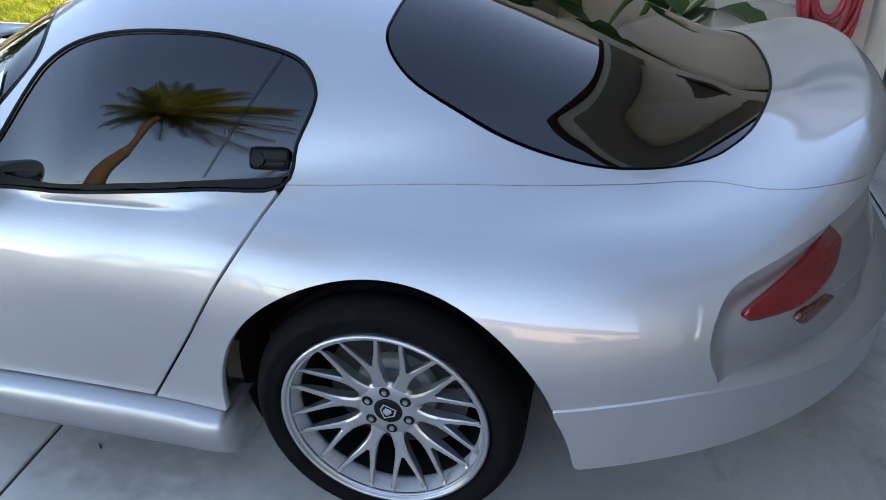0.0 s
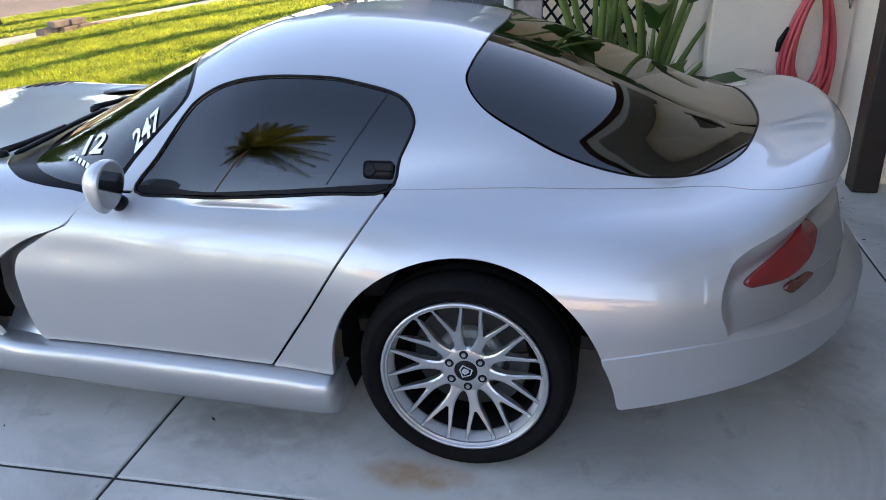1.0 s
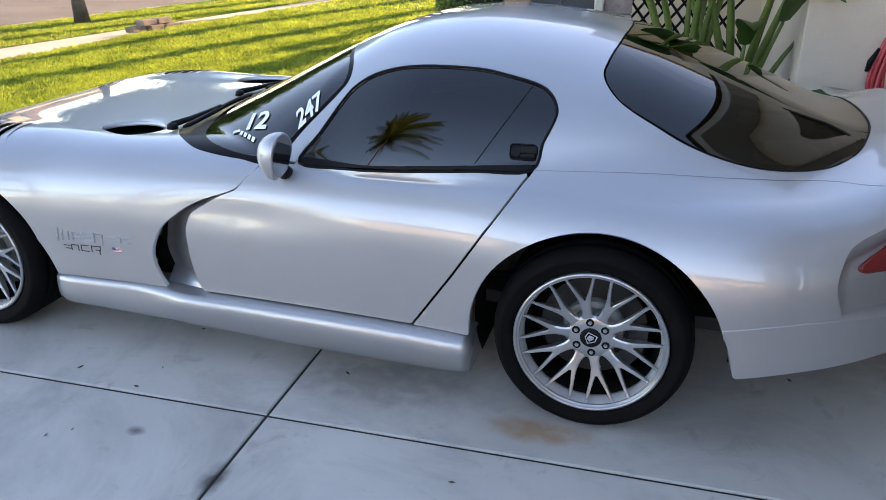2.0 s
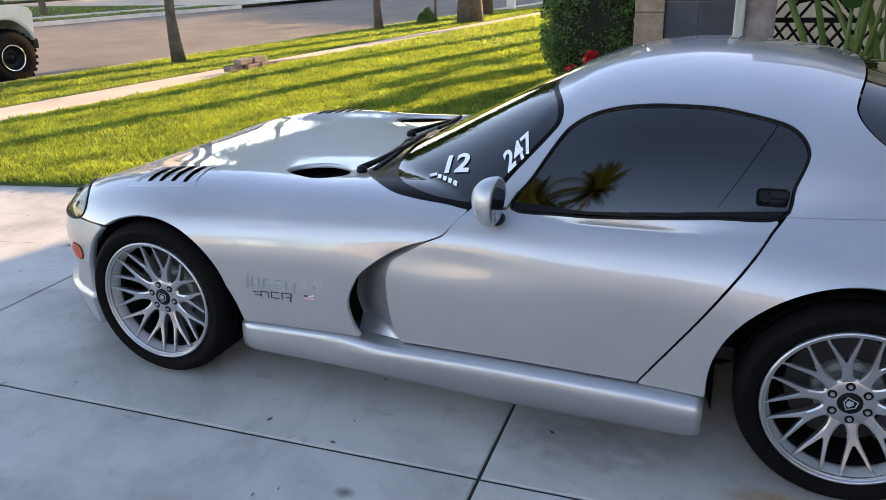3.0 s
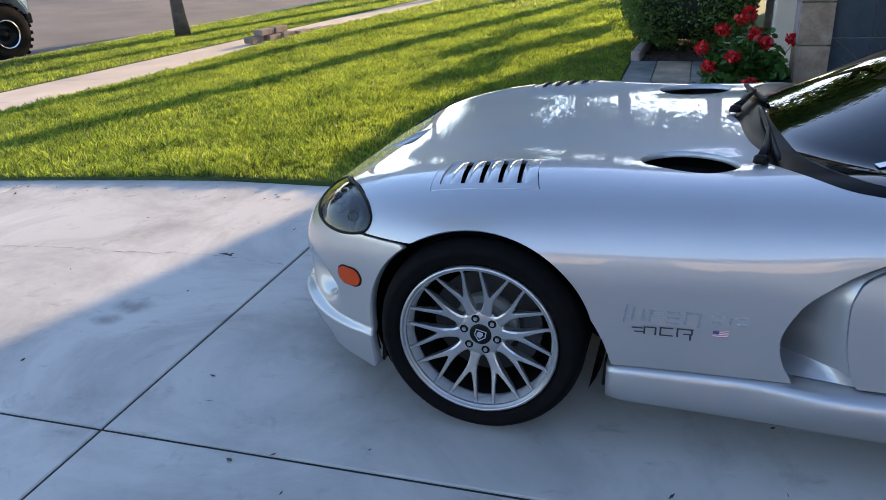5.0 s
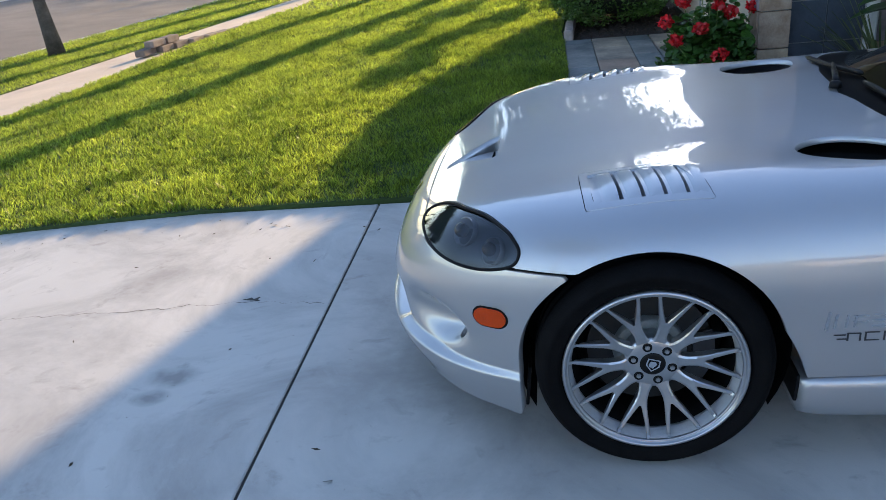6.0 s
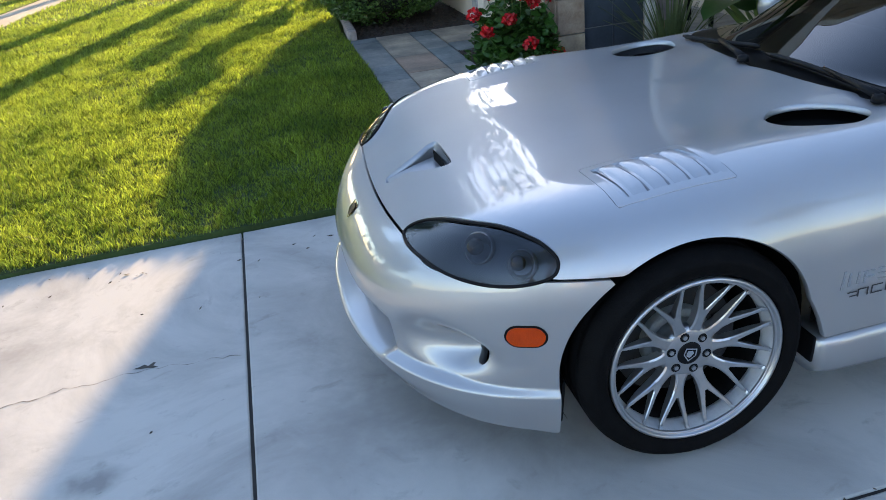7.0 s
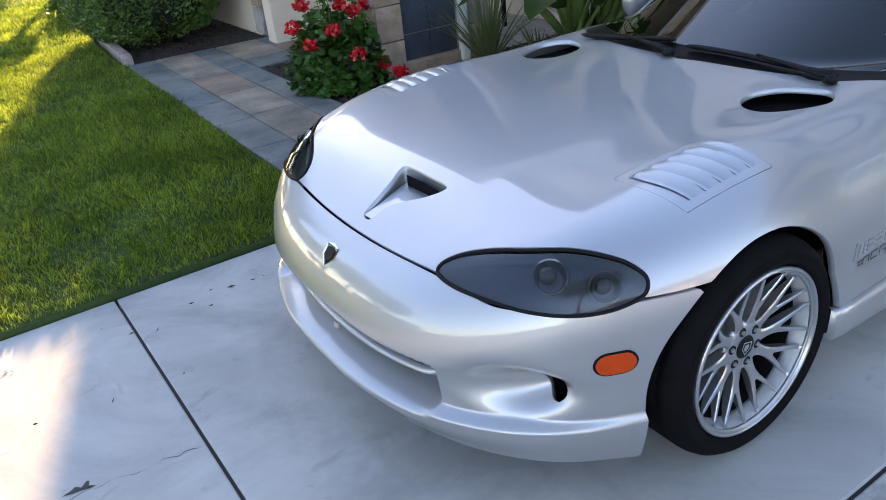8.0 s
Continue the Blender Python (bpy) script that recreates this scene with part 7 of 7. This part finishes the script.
part("garage_door", slab((0.1, 5.0, 2.2), (4.03, -4.0, 1.0), bevel=0.02), TRIM_WHITE, far_house)
for y in (-12, 6, 11):
    part("window", slab((0.1, 1.6, 1.2), (4.03, y, 1.5), bevel=0.02), TINT, far_house)


def far_car(at, turn_):
    c = thing("parked_car", at, "dark parked saloon car on the far driveway", "car")
    side = [(-2.2, 0.22), (-2.25, 0.75), (-1.9, 0.95), (-1.1, 1.0), (-0.55, 1.42), (0.8, 1.44), (1.5, 1.02), (2.2, 0.92), (2.3, 0.22)]
    bm = bmesh.new()
    a = [bm.verts.new((x, -0.88, z)) for x, z in side]
    b = [bm.verts.new((x, 0.88, z)) for x, z in side]
    bm.faces.new(a)
    bm.faces.new(b[::-1])
    for k in range(len(side)):
        bm.faces.new((a[k], b[k], b[(k + 1) % len(side)], a[(k + 1) % len(side)]))
    bmesh.ops.recalc_face_normals(bm, faces=bm.faces)
    bmesh.ops.bevel(bm, geom=bm.edges[:], offset=0.06, segments=2, affect="EDGES")
    part("body", bm, material("dark_car_paint", (0.010, 0.010, 0.012), 0.4, 0, 0.05, 4, 0, 50), c, smooth=False)
    for x in (-1.4, 1.45):
        for y in (-0.86, 0.86):
            w = mesh_ob("wheel", *lathe([(0.0, -0.1), (0.22, -0.1), (0.33, -0.09), (0.34, 0.0), (0.33, 0.09), (0.0, 0.1)], 28), TYRE, c, True)
            w.matrix_basis = pose(x, y, 0.33)
            r = mesh_ob("rim", *lathe([(0.0, -0.115), (0.20, -0.115), (0.215, -0.10)], 24), RIM, w)
    c.matrix_basis = pose(*at, 0, 0, turn_)


far_car((-33.0, 39.5, -0.19), 12)


def shrub(x, y, r, h, seed, n=2600):
    rng = np.random.default_rng(seed)
    s = thing("shrub", (x, y, float(fall(x, y)) if x > -14 else -0.2), "rounded green shrub in a front garden", "shrub")
    d = rng.normal(size=(n, 3))
    d[:, 2] = np.abs(d[:, 2])
    d /= np.linalg.norm(d, axis=1, keepdims=True)
    c = d * np.array([r, r, h]) * (rng.uniform(0.6, 1.05, (n, 1)) ** 0.5) * (0.85 + 0.25 * np.sin(4 * d[:, :1] + seed) * np.cos(5 * d[:, 1:2]))
    v, k = leaf_cloud(c, 0.10 * (r / 1.0) ** 0.4, seed)
    soft_mesh("foliage", v, k, HEDGE_LEAF, s)
    mesh_ob("stem", *merged([tube([(0, 0, -0.1), (0.3 * r * math.cos(a), 0.3 * r * math.sin(a), h * 0.6)], [0.04, 0.015], 6) for a in (0, 1.3, 2.6, 3.9, 5.2)]), BARK, s)


for k, (x, y, r, h) in enumerate(((-36, 21.5, 1.3, 1.4), (-35, 25.5, 1.0, 1.1), (-37, 17, 1.5, 1.6), (-38, 28.5, 0.9, 1.0), (-10.8, 22.9, 0.35, 0.5))):
    shrub(x, y, r, h, 60 + k)

# ---- behind the camera, seen in the paint and the glass: a palm, trees, the neighbour's house ----
def palm(x, y, h, seed, fronds=34, reach=2.6):
    rng = random.Random(seed)
    p = thing("palm_tree", (x, y, -0.05), "tall feather palm with arching fronds", "palm tree")
    pts = [(0.06 * math.sin(k), 0.05 * math.cos(k * 1.4), h * k / 10) for k in range(11)]
    rad = [0.40, 0.32, 0.28, 0.25, 0.24, 0.24, 0.24, 0.25, 0.28, 0.36, 0.26]
    mesh_ob("trunk", *tube(pts, rad, 14), BARK, p, True)
    for i in range(fronds):
        a, up_ = i * 2.399, rng.uniform(0.45, 1.5) if i % 4 else rng.uniform(-0.1, 0.5)
        ln = reach * rng.uniform(0.8, 1.1)
        rib, v, f = [], [], []
        for k in range(12):
            t = k / 11
            out_ = ln * t * math.cos(up_ * (1 - 0.3 * t))
            z = ln * t * math.sin(up_) - 0.36 * ln * t * t * (0.7 + 0.3 * math.cos(up_))
            rib.append(Vector((math.cos(a) * out_, math.sin(a) * out_, h + z)))
        side = Vector((-math.sin(a), math.cos(a), 0))
        for k in range(1, 12):
            for j in range(7):
                t = (k + j / 7) / 12
                c = rib[k - 1].lerp(rib[k], j / 7)
                d = (rib[k] - rib[k - 1]).normalized()
                w = 1.25 * math.sin(math.pi * min(1, 0.12 + 0.86 * t)) ** 0.6
                for sgn in (-1, 1):
                    tip = c + side * sgn * w * 0.8 + d * w * 0.55 - Vector((0, 0, w * rng.uniform(0.25, 0.6)))
                    n = len(v)
                    v += [c - d * 0.032, c + d * 0.032, tip]
                    f.append((n, n + 1, n + 2))
        fr = mesh_ob("frond", v, f, PALM_LEAF, p)
        mesh_ob("rib", *tube(rib, [0.022 * (1 - k / 13) for k in range(12)], 5), STALK, fr)


palm(-9.8, -12.4, 13.2, 3, 84, 6.2)
for k, (x, y, r, h) in enumerate(((-9.5, -12.5, 2.2, 4.2), (-4.5, -14.5, 2.0, 3.8), (-2.5, -14.5, 1.8, 2.2), (4.5, -13.5, 1.6, 2.0))):
    shrub(x, y, r, h, 80 + k, 3000)
neighbour = thing("house", (-1.0, -20.0, 0), "pale stucco neighbouring house with a tiled roof", "house")
part("wall", slab((16, 7, 2.9), (0, 0, 1.45)), STUCCO, neighbour)
mesh_ob("roof", [(-8.6, -4.2, 2.8), (8.6, -4.2, 2.8), (8.6, 4.2, 2.8), (-8.6, 4.2, 2.8), (-5.5, 0, 4.6), (5.5, 0, 4.6)], [(0, 1, 5, 4), (1, 2, 5), (2, 3, 4, 5), (3, 0, 4)], ROOF_TILE, neighbour)
for x in (-5, -1, 4):
    part("window", slab((1.6, 0.1, 1.2), (x, 3.52, 1.5), bevel=0.02), TINT, neighbour)
